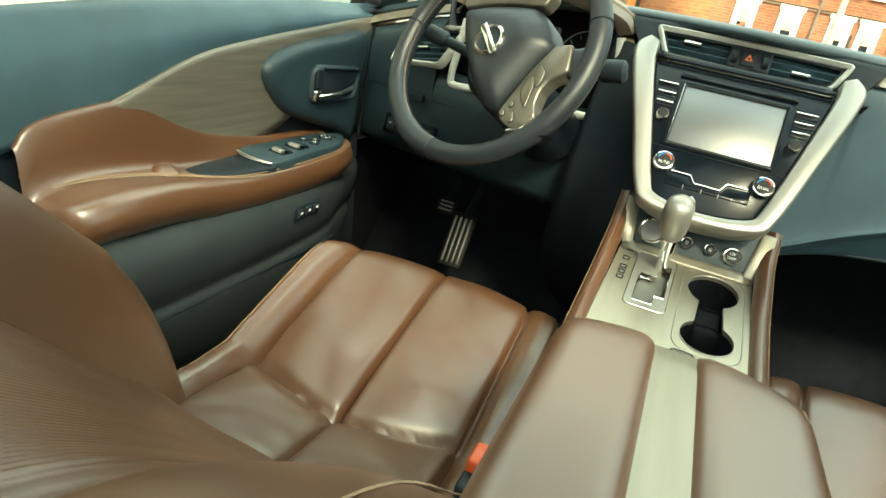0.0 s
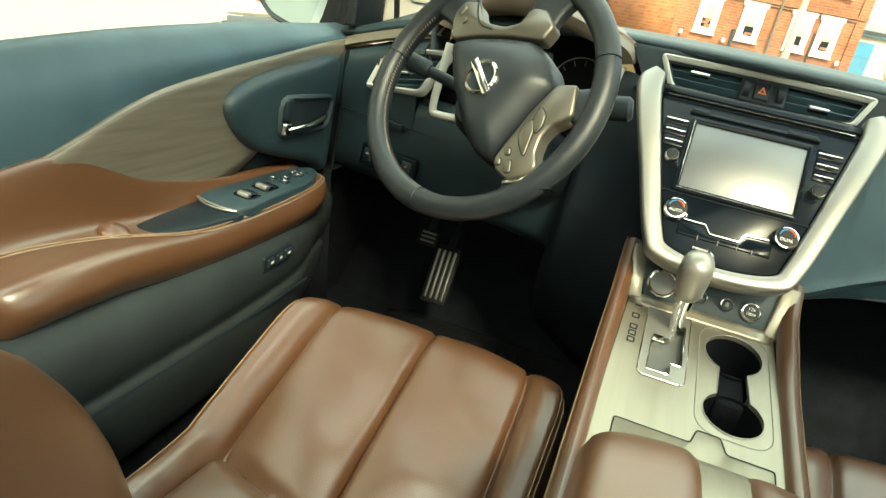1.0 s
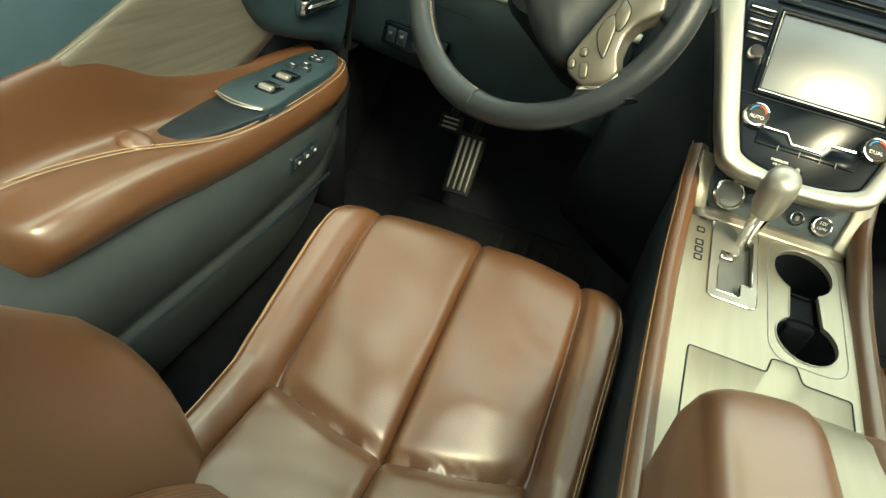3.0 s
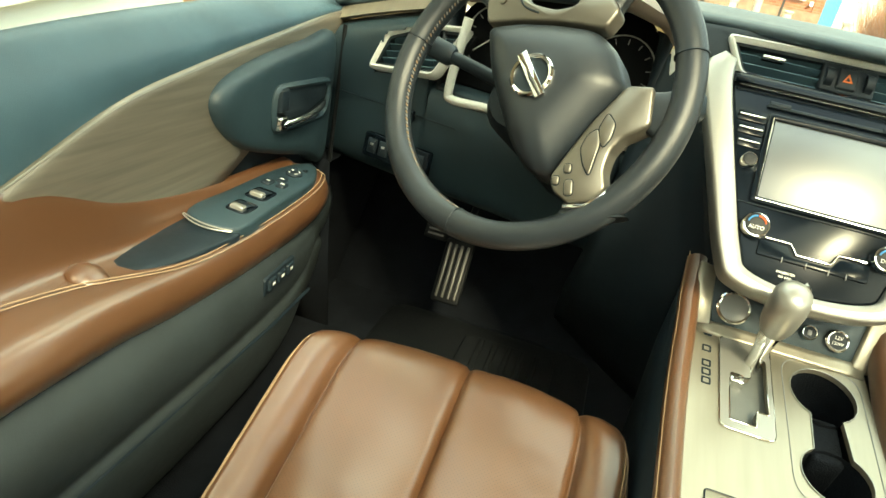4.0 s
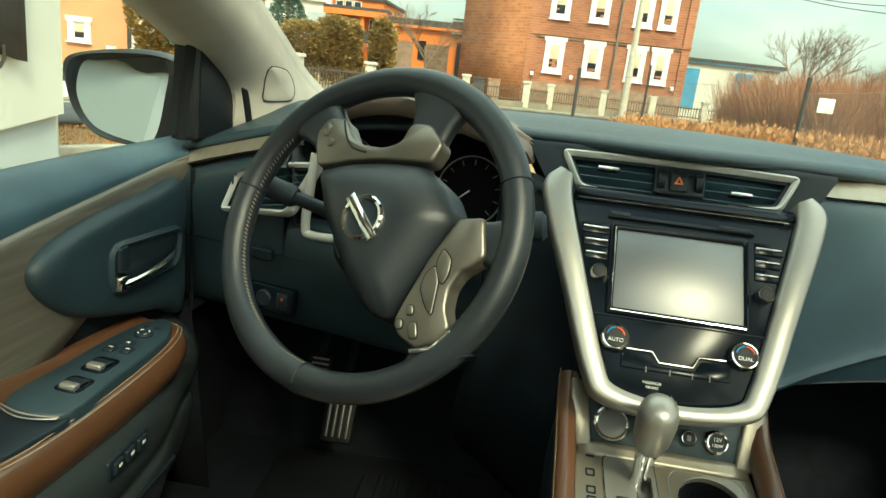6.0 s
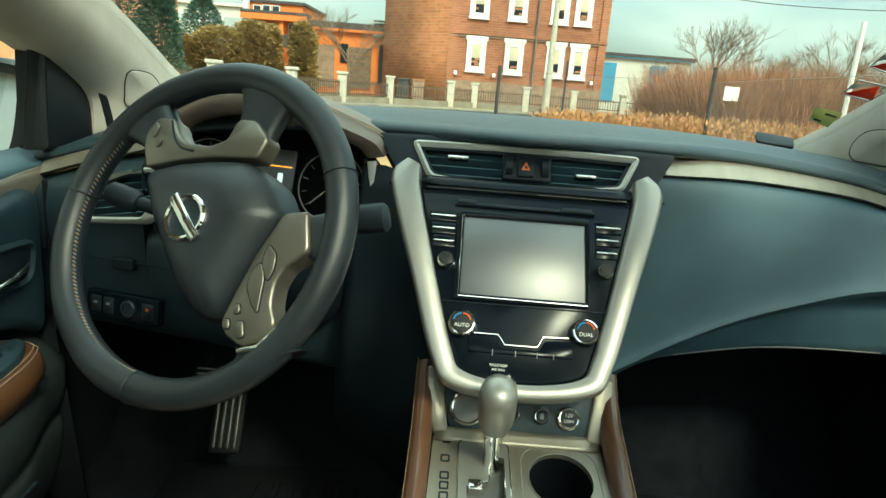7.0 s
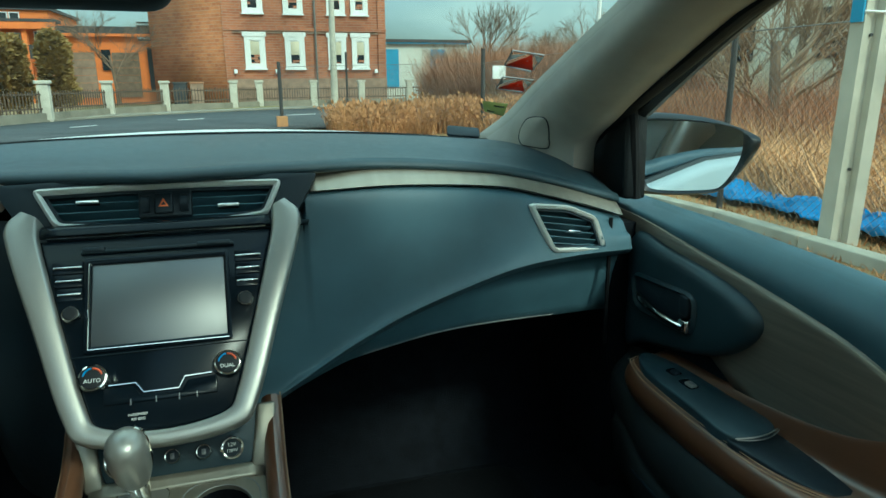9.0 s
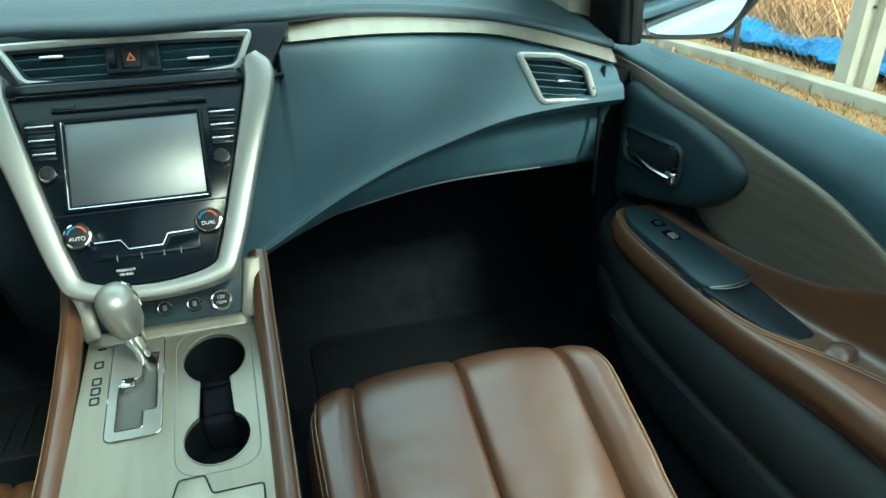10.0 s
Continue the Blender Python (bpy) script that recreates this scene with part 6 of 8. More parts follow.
def side_glass(sx, nm):
    rows = [[(sx * 0.868, 1.20, 0.95), (sx * 0.806, 1.20, 1.15)], [(sx * 0.868, 1.0, 0.94), (sx * 0.795, 1.0, 1.235)], [(sx * 0.868, 0.6, 0.90), (sx * 0.78, 0.6, 1.35)], [(sx * 0.868, -0.3, 0.84), (sx * 0.76, -0.3, 1.42)]]
    rows = [[lo, (hi[0], hi[1], hi[2] + rise(sx, hi[1]))] for lo, hi in rows]
    g = finish(loft(rows), nm, GLASS, label="clear side window pane")
    tagged(g, category="window", kind="structure")
    g.visible_shadow = False


side_glass(-1, "window_2")
side_glass(1, "window_3")


def body_side(sx, nm):
    w = thing(nm, "dark-lined rear side of the cabin with white outer panels", "car side", kind="structure")
    part("inner_panel", loft([[(sx * 0.80, y, 0.36), (sx * 0.80, y, 0.7), (sx * 0.83, y, 0.95)] for y in (-0.2, -0.9, -1.6)]), HARD, w, solid=0.02)
    part("outer_panel", loft([[(sx * 0.90, y, 0.965), (sx * 0.93, y, 0.92), (sx * 0.955, y, 0.72), (sx * 0.93, y, 0.4), (sx * 0.9, y, 0.3)] for y in np.linspace(-0.31, -1.9, 10)]), PAINT, w, solid=0.01)
    part("centre_pillar", loft([[(sx * 0.84, y, 0.95), (sx * 0.78, y, 1.2), (sx * 0.72, y, 1.42)] for y in (-0.28, -0.42)]), BLACKTRIM, w, solid=0.03)
    part("rear_pillar", loft([[(sx * 0.84, y, 0.95), (sx * 0.76, y * 0.98, 1.2), (sx * 0.68, y * 0.92, 1.42)] for y in (-1.3, -1.75)]), PILLAR, w, solid=0.03)
    part("roof_rail", sweep([(sx * 0.70, 0.5, 1.39), (sx * 0.71, -0.2, 1.43), (sx * 0.68, -1.5, 1.38)], 0.035, 8), PAINT, w)


body_side(-1, "side_driver")
body_side(1, "side_passenger")
roof_skin = finish(open_up(loft(skin([[(-0.70, 0.55, 1.41), (0, 0.80, 1.475), (0.70, 0.55, 1.41)], [(-0.72, -0.3, 1.46), (0, -0.3, 1.55), (0.72, -0.3, 1.46)], [(-0.68, -1.7, 1.40), (0, -1.75, 1.48), (0.68, -1.7, 1.40)]], 45, 41)), 0.43, -0.48, 0.47), "roof_skin", PAINT, label="white painted car roof", solid=0.012)
tagged(roof_skin, category="car roof", kind="structure")


# ---- door mirrors ----
def wing_mirror(sx, c, nrm, shell, glass, label):
    """A door mirror from the outlines of its shell and its glass, u to the outside or inside, v up."""
    m = thing("wing_mirror", label, "door mirror")
    n_ = Vector(nrm).normalized()
    M = basis(c, Vector((0, 0, 1)).cross(n_), n_.cross(Vector((0, 0, 1)).cross(n_)))
    o, g = cat(shell, 80, closed=True), cat(glass, 80, closed=True)
    ang = lambda p: math.atan2(p[1], p[0])
    gc = (sum(p[0] for p in g) / 80, sum(p[1] for p in g) / 80)
    start = min(range(80), key=lambda i: abs(ang((g[i][0] - gc[0], g[i][1] - gc[1])) - ang((o[0][0] - gc[0], o[0][1] - gc[1]))))
    g = g[start:] + g[:start]
    oc = (sum(p[0] for p in o) / 80, sum(p[1] for p in o) / 80)
    rings = [([(p[0], p[1]) for p in g], -0.012), ([(p[0], p[1]) for p in inset_poly(g, -0.004)], 0.0), ([(a[0] * 0.5 + b[0] * 0.5, a[1] * 0.5 + b[1] * 0.5) for a, b in zip(o, g)], 0.006), (o, -0.006)]
    for f_, w in ((1.03, -0.03), (1.0, -0.07), (0.82, -0.12), (0.45, -0.145)):
        rings.append(([(oc[0] + (p[0] - oc[0]) * f_, oc[1] + (p[1] - oc[1]) * f_) for p in o], w))
    bm = bmesh.new()
    vs = [[bm.verts.new(M @ Vector((p[0], p[1], w))) for p in r] for r, w in rings]
    for a, b in zip(vs, vs[1:]):
        for j in range(80):
            bm.faces.new((a[j], a[(j + 1) % 80], b[(j + 1) % 80], b[j]))
    bm.faces.new(vs[-1])
    part("housing", bm, BLACKTRIM, m, "black gloss mirror housing", angle=60)
    part("mirror_glass", prism(inset_poly(g, -0.001), M, -0.012, -0.007, 0.0004), MIRROR, m, "mirror glass", smooth=False)
    inner = min(o, key=lambda p: p[0] * sx)
    arm_c = M @ Vector((inner[0] * 0.7, -0.05, -0.06))
    foot = Vector((sx * 0.86, c[1] + 0.04, 0.985))
    part("mirror_foot", sweep([tuple(foot), tuple((foot + arm_c) / 2 + Vector((0, 0, 0.004))), tuple(arm_c)], 0.036, 10, flat=0.7), BLACKTRIM, m)
    return m


wing_mirror(-1, (-0.968, 1.30, 1.036), (0.05, -0.99, 0.055),
            [(-0.114, 0.052), (-0.09, 0.075), (0.002, 0.092), (0.087, 0.09), (0.16, 0.058), (0.163, -0.075), (0.1, -0.086), (0.038, -0.086), (-0.041, -0.075), (-0.09, -0.035), (-0.108, 0.012)],
            [(-0.087, 0.029), (-0.068, 0.064), (-0.004, 0.075), (0.083, 0.078), (0.084, 0.012), (0.063, -0.07), (0.014, -0.075), (-0.053, -0.055), (-0.084, -0.012)],
            "black driver door mirror with wide glass")
wing_mirror(1, (1.065, 1.40, 1.030), (-0.468, -0.883, -0.025),
            [(-0.169, 0.067), (-0.119, 0.084), (-0.058, 0.092), (0.012, 0.087), (0.081, 0.074), (0.158, 0.044), (0.169, 0.023), (0.142, -0.027), (0.104, -0.074), (0.065, -0.090), (-0.027, -0.095), (-0.135, -0.089), (-0.173, -0.067)],
            [(-0.085, 0.067), (-0.065, 0.077), (0.035, 0.074), (0.119, 0.06), (0.132, 0.034), (0.127, -0.013), (0.100, -0.064), (0.065, -0.08), (-0.05, -0.082), (-0.077, -0.057), (-0.09, -0.007)],
            "black passenger door mirror with wide glass")

inside_mirror = thing("inside_mirror", "black interior rear-view mirror below the headliner", "mirror")
IM = basis((-0.10, 0.77, 1.312), (0.99, 0.10, 0.0), (0, 0.1, 1))
part("mirror_case", prism(rect(0.31, 0.085, 0.03, 6), IM, -0.04, 0.0, 0.01), HARD, inside_mirror)
part("mirror_glass", prism(rect(0.27, 0.062, 0.02, 5), IM, 0.0, 0.002, 0.0005), MIRROR, inside_mirror)
part("mirror_stem", sweep([(-0.10, 0.79, 1.33), (-0.06, 0.86, 1.39)], 0.012, 8), HARD, inside_mirror)


# ---- things on the glass and the dash ----
def film(pts, name, material, parent, lift):
    """A thin printed sheet on the inner face of the windscreen."""
    n_ = (Vector(pts[1]) - Vector(pts[0])).cross(Vector(pts[-1]) - Vector(pts[0])).normalized()
    n_ = n_ if n_.y < 0 else -n_
    bm = bmesh.new()
    bm.faces.new([bm.verts.new(Vector(p) + n_ * lift) for p in pts])
    return part(name, bm, material, parent, solid=0.0005)


def lerp(a, b, f):
    return tuple(np.array(a) * (1 - f) + np.array(b) * f)


for q in ([(0.561, 1.200, 1.250), (0.630, 1.220, 1.243), (0.638, 1.295, 1.216), (0.572, 1.264, 1.227)],
          [(0.590, 1.318, 1.207), (0.662, 1.338, 1.200), (0.668, 1.405, 1.176), (0.600, 1.378, 1.185)]):
    stk = thing("triangle_sticker", "pale windscreen sticker with a red triangle", "sticker", "windscreen stickers")
    for e in ((0, 1), (1, 2), (2, 3), (3, 0)):
        a, b = Vector(q[e[0]]), Vector(q[e[1]])
        part("sticker_border", sweep([tuple(a), tuple(b)], 0.0016, 4), GREY_INK, stk)
    top_, left_, right_ = lerp(q[0], q[1], 0.62), lerp(q[0], q[3], 0.92), lerp(q[1], q[2], 0.86)
    film([left_, right_, top_], "sticker_triangle", RED_FILM, stk, 0.002)
    film([lerp(q[0], q[1], 0.66), lerp(q[1], q[2], 0.08), lerp(q[1], q[2], 0.45)], "sticker_corner", WHITE_FILM, stk, 0.002)
    film([lerp(q[0], q[3], 0.2), lerp(q[0], q[1], 0.45), lerp(q[0], q[3], 0.6)], "sticker_corner", WHITE_FILM, stk, 0.002)
    c_ = lerp(lerp(left_, right_, 0.5), top_, 0.62)
    film([lerp(c_, top_, 0.14), lerp(c_, right_, 0.10), lerp(c_, left_, 0.08)], "sticker_mark", WHITE_FILM, stk, 0.004)
stk = thing("green_sticker", "small green rectangular windscreen sticker with dark text bars", "sticker", "windscreen stickers")
g_ = [(0.594, 1.450, 1.160), (0.662, 1.472, 1.152), (0.685, 1.557, 1.121), (0.624, 1.520, 1.135)]
film(g_, "sticker_base", GREEN_FILM, stk, 0.002)
for f0, f1, h0, h1 in ((0.45, 0.9, 0.18, 0.30), (0.15, 0.5, 0.72, 0.84)):
    film([lerp(lerp(g_[0], g_[3], h0), lerp(g_[1], g_[2], h0), f0), lerp(lerp(g_[0], g_[3], h0), lerp(g_[1], g_[2], h0), f1), lerp(lerp(g_[0], g_[3], h1), lerp(g_[1], g_[2], h1), f1), lerp(lerp(g_[0], g_[3], h1), lerp(g_[1], g_[2], h1), f0)], "text_bar", HARD, stk, 0.004)
pad = thing("dash_pad", "dark flat holder clipped at the foot of the glass", "holder")
part("pad_sheet", prism(rect(0.078, 0.040, 0.008), basis((0.600, 1.60, 1.080), (1, -0.25, -0.10), (0.1, 1, 0.55)), 0, 0.006, 0.002), HARD, pad)
part("pad_foot", prism(rect(0.05, 0.05, 0.012), basis((0.615, 1.585, 1.045), (1, -0.25, -0.10), (0.1, 1, 0.0)), -0.01, 0.022, 0.004), HARD, pad)

# ---- footwell ----
pedal = thing("accelerator_pedal", "steel accelerator pedal with black rubber ribs", "pedal")
PM = basis((-0.484, 1.25, 0.505), (1, 0.02, 0), (0.05, 0.45, 0.89))
part("pedal_plate", prism(rect(0.060, 0.135, 0.008), PM, -0.008, 0.0, 0.003), RUBBER, pedal)
for u in (-0.020, -0.007, 0.006, 0.019):
    part("pedal_rib", prism(rect(0.006, 0.115, 0.002, c=(u, 0)), PM, -0.002, 0.004, 0.0015), STEEL, pedal)
part("pedal_arm", sweep([tuple(PM @ Vector((0, 0.05, -0.006))), (-0.48, 1.40, 0.66), (-0.48, 1.5, 0.75)], 0.008, 8), HARD, pedal)
brake = thing("brake_pedal", "black rubber brake pedal on a steel arm", "pedal")
BM_ = basis((-0.545, 1.30, 0.565), (1, 0, 0), (0, 0.45, 0.89))
part("pedal_plate", prism(rect(0.05, 0.040, 0.006), BM_, -0.01, 0.0, 0.003), RUBBER, brake)
for v in (-0.010, 0.0, 0.010):
    part("pedal_rib", prism(rect(0.034, 0.004, 0.001, c=(0, v)), BM_, -0.002, 0.003, 0.001), GREY_INK, brake)
part("pedal_arm", sweep([(-0.545, 1.31, 0.57), (-0.545, 1.42, 0.68), (-0.545, 1.48, 0.80)], 0.009, 8), HARD, brake)
mat_ob = thing("floor_mat", "black ribbed rubber floor mat in the footwell", "floor mat", kind="")
part("mat_sheet", prism(rect(0.46, 0.62, 0.05, c=(-0.385, 1.02)), Matrix(), FLOOR_Z + 0.002, FLOOR_Z + 0.014, 0.004), RUBBER, mat_ob)
hp = part("heel_pad", prism(rect(0.20, 0.16, 0.02, c=(-0.33, 1.20)), Matrix(), FLOOR_Z + 0.010, FLOOR_Z + 0.020, 0.003), RUBBER, mat_ob)
for i in range(5):
    part("mat_rib", prism(rect(0.012, 0.13, 0.003, c=(-0.39 + i * 0.03, 1.20)), Matrix(), FLOOR_Z + 0.018, FLOOR_Z + 0.025, 0.002), RUBBER, hp)
mat2 = thing("floor_mat", "black rubber floor mat on the passenger side", "floor mat")
part("mat_sheet", prism(rect(0.46, 0.62, 0.05, c=(0.40, 1.02)), Matrix(), FLOOR_Z + 0.002, FLOOR_Z + 0.014, 0.004), RUBBER, mat2)
for sx_, nm_ in ((-1, "trim_kick_driver"), (1, "trim_kick_passenger")):
    kk = finish(box((sx_ * 0.80, 1.42, 0.625), (0.05, 0.46, 0.61)), nm_, CARPET, label="dark panel closing the footwell side")
    tagged(kk, category="trim", kind="structure")
kick = finish(loft([[(-0.80, y, z), (-0.70 - 0.04 * (z > 0.6), y, z)] for y, z in ((1.15, 0.34), (1.15, 0.7), (1.6, 0.7))]), "trim_kick_panel", CARPET, label="dark kick panel beside the pedals", solid=0.004)
tagged(kick, category="trim", kind="structure")


# ---- outside: ground and road ----
bm = bmesh.new()
gx = sorted(set([-900, -300, -120, -60, -40, 60, 120, 300, 900] + list(range(-30, 50, 2))))
gy = sorted(set([-900, -300, -100, -40, 110, 200, 400, 900] + list(range(-20, 80, 2))))


def dip(x):
    """Lowers the land on the driver's side so the parked car fits the camera's view."""
    f = min(1.0, max(0.0, (-x - 7.0) / 9.0))
    return -1.45 * f * f * (3 - 2 * f)


def ground_z(x, y):
    return dip(x) + (0.06 * noise.noise((x * 0.15, y * 0.15, 3.3)) if abs(x) < 60 and abs(y) < 90 else 0.0)


ground = finish(loft([[(x, y, ground_z(x, y) - 0.05) for x in gx] for y in gy]), "ground", EARTH, label="dry brown winter grass and bare earth")
tagged(ground, category="ground", kind="structure")

near = cat([(-40, -6, 0), (-14, 2.5, 0), (-6.4, 8.0, 0), (-4.2, 13, 0), (-1.6, 17.4, 0), (3, 18.6, 0), (12, 18.8, 0), (60, 16, 0)], 50)
far = cat([(-44, 1, 0), (-18, 6.5, 0), (-9.5, 11, 0), (-8.2, 18, 0), (-5.2, 25.5, 0), (2, 31.5, 0), (12, 33, 0), (60, 30, 0)], 50)
road = finish(loft([[(a[0], a[1], 0.012 + dip(a[0])), (a[0] * 0.5 + b[0] * 0.5, a[1] * 0.5 + b[1] * 0.5, 0.05 + dip(a[0] * 0.5 + b[0] * 0.5)), (b[0], b[1], 0.012 + dip(b[0]))] for a, b in zip(near, far)]), "road", ASPHALT, label="grey asphalt street bending past the houses", solid=0.06)
tagged(road, category="road", kind="structure")
bm = bmesh.new()
for i in range(2, 46, 4):
    a, b = near[i], far[i]
    c, d = near[i + 1], far[i + 1]
    p = [(np.array(a) * (1 - f) + np.array(b) * f, np.array(c) * (1 - f) + np.array(d) * f) for f in (0.49, 0.51)]
    vs = [bm.verts.new((q[0], q[1], 0.088 + dip(q[0]))) for q in (p[0][0], p[0][1], p[1][1], p[1][0])]
    bm.faces.new(vs)
marks = finish(bm, "road_marking", WHITE_INK, label="worn white centre dashes on the street", solid=0.004)
tagged(marks, category="road marking", kind="structure")
verge = finish(loft([[(b[0], b[1], 0.0 + dip(b[0])), (b[0], b[1], 0.10 + dip(b[0])), (b[0] - 0.3, b[1] + 1.2, 0.11 + dip(b[0])), (b[0] - 0.4, b[1] + 1.6, 0.0 + dip(b[0]))] for b in far]), "pavement", PAVING, label="worn concrete pavement along the garden fence")
tagged(verge, category="pavement", kind="structure")


def kerb_run(pts, nm):
    k = thing(nm, "row of pale concrete kerb stones", "kerb", kind="structure")
    for i in range(len(pts) - 1):
        a, b = Vector(pts[i]), Vector(pts[i + 1])
        d = (b - a)
        n = max(1, int(d.length / 1.0))
        for j in range(n):
            c = a + d * ((j + 0.5) / n)
            part("kerb_stone", box((0, 0, 0), (d.length / n - 0.012, 0.15, 0.22), 0.02, Matrix.Translation((c.x, c.y, -0.06)) @ Matrix.Rotation(math.atan2(d.y, d.x), 4, "Z")), KERB, k)
    return k


kerb_run([(4.05, 2.0, 0), (4.15, 5.0, 0), (3.9, 9.0, 0)], "kerb_1")
kerb_run([(-5.2, 5.2, 0), (-4.4, 6.9, 0), (-3.4, 9.4, 0)], "kerb_2")


# ---- white building on the driver's side ----
def white_building():
    h = thing("white_building", "white plastered building with a grey plinth and dark tarpaulin", "building")
    d = Vector((-0.17, 0.985, 0)).normalized()
    o = Vector((-3.53, 4.55, 0))
    n = Vector((d.y, -d.x, 0))
    M = basis(o, d, (0, 0, 1))
    L = 14.0
    zp = lambda s: 0.58 + s * 0.075
    part("wall", loft([[tuple(o + d * s - n * 0.0 + Vector((0, 0, z))) for z in (zp(s), 1.5, 2.6, 4.2)] + [tuple(o + d * s - n * 6 + Vector((0, 0, 4.2)))] for s in np.linspace(-L, 0, 12)]), PLASTER_W, h, "white plaster wall", solid=0.05, smooth=False)
    part("end_wall", loft([[tuple(o - n * t + Vector((0, 0, z))) for z in (-0.2, 0.6, 4.2)] for t in (0.03, 6)]), PLASTER_W, h, solid=0.05)
    part("plinth", loft([[tuple(o + d * s + n * 0.0 + Vector((0, 0, -0.3))), tuple(o + d * s - n * 0.04 + Vector((0, 0, zp(s) - 0.01))), tuple(o + d * s - n * 0.10 + Vector((0, 0, zp(s))))] for s in np.linspace(-L, -0.02, 12)]), PLINTH, h, "grey rendered plinth", solid=0.03, smooth=False)
    tp = part("tarpaulin", loft([[tuple(o + d * s + n * (0.06 + 0.03 * math.sin(s * 9)) + Vector((0, 0, z + 0.02 * math.sin(s * 14)))) for z in (0.96, 1.5, 2.3)] for s in np.linspace(-2.9, -0.55, 30)]), DARK_TARP, h, "dark tarpaulin tied along the wall", solid=0.01)
    part("tarpaulin", loft([[tuple(o + d * s + n * (0.06 + 0.03 * math.sin(s * 7)) + Vector((0, 0, z + 0.02 * math.sin(s * 11)))) for z in (1.30, 1.8, 2.5)] for s in np.linspace(-12.5, -4.6, 60)]), DARK_TARP, h, "dark tarpaulin tied along the wall", solid=0.01)
    for s in np.linspace(-2.7, -0.75, 5):
        part("tie", sweep([tuple(o + d * s + n * 0.07 + Vector((0, 0, 1.03))), tuple(o + d * (s + 0.02) + n * 0.06 + Vector((0, 0, 0.95))), tuple(o + d * (s - 0.02) + n * 0.05 + Vector((0, 0, 0.90)))], 0.012, 5), IRON, tp)
    return h


white_building()


# ---- houses across the street ----
def window(parent, M, w, h, mt=WHITE_FRAME):
    """A deep white surround, a narrow sash with a lowered blind and a dark pane below it."""
    iw, ih, cy = w * 0.54, h * 0.66, -h * 0.05
    f = part("window", ring_prism(rect(w, h), rect(iw, ih, c=(0, cy)), M, -0.12, 0.05, 0.0), mt, parent, "white framed window")
    part("lintel", box((0, h / 2 - 0.12, 0.03), (w + 0.16, 0.24, 0.10), 0.0, M), mt, f)
    part("sash", ring_prism(rect(iw, ih, c=(0, cy)), rect(iw - 0.12, ih - 0.12, c=(0, cy)), M, -0.10, 0.02, 0.0), mt, f)
    part("pane", prism(rect(iw - 0.08, ih - 0.08, c=(0, cy)), M, -0.1, -0.012, 0.004), DARKGLASS, f)
    part("blind", prism(rect(iw - 0.12, (ih - 0.12) * 0.6, c=(0, cy + (ih - 0.12) * 0.2)), M, -0.012, 0.004, 0.002), CREAM_W, f)
    part("sill", box((0, -h / 2 - 0.02, 0.06), (w + 0.1, 0.07, 0.16), 0.0, M), mt, f)
    return f


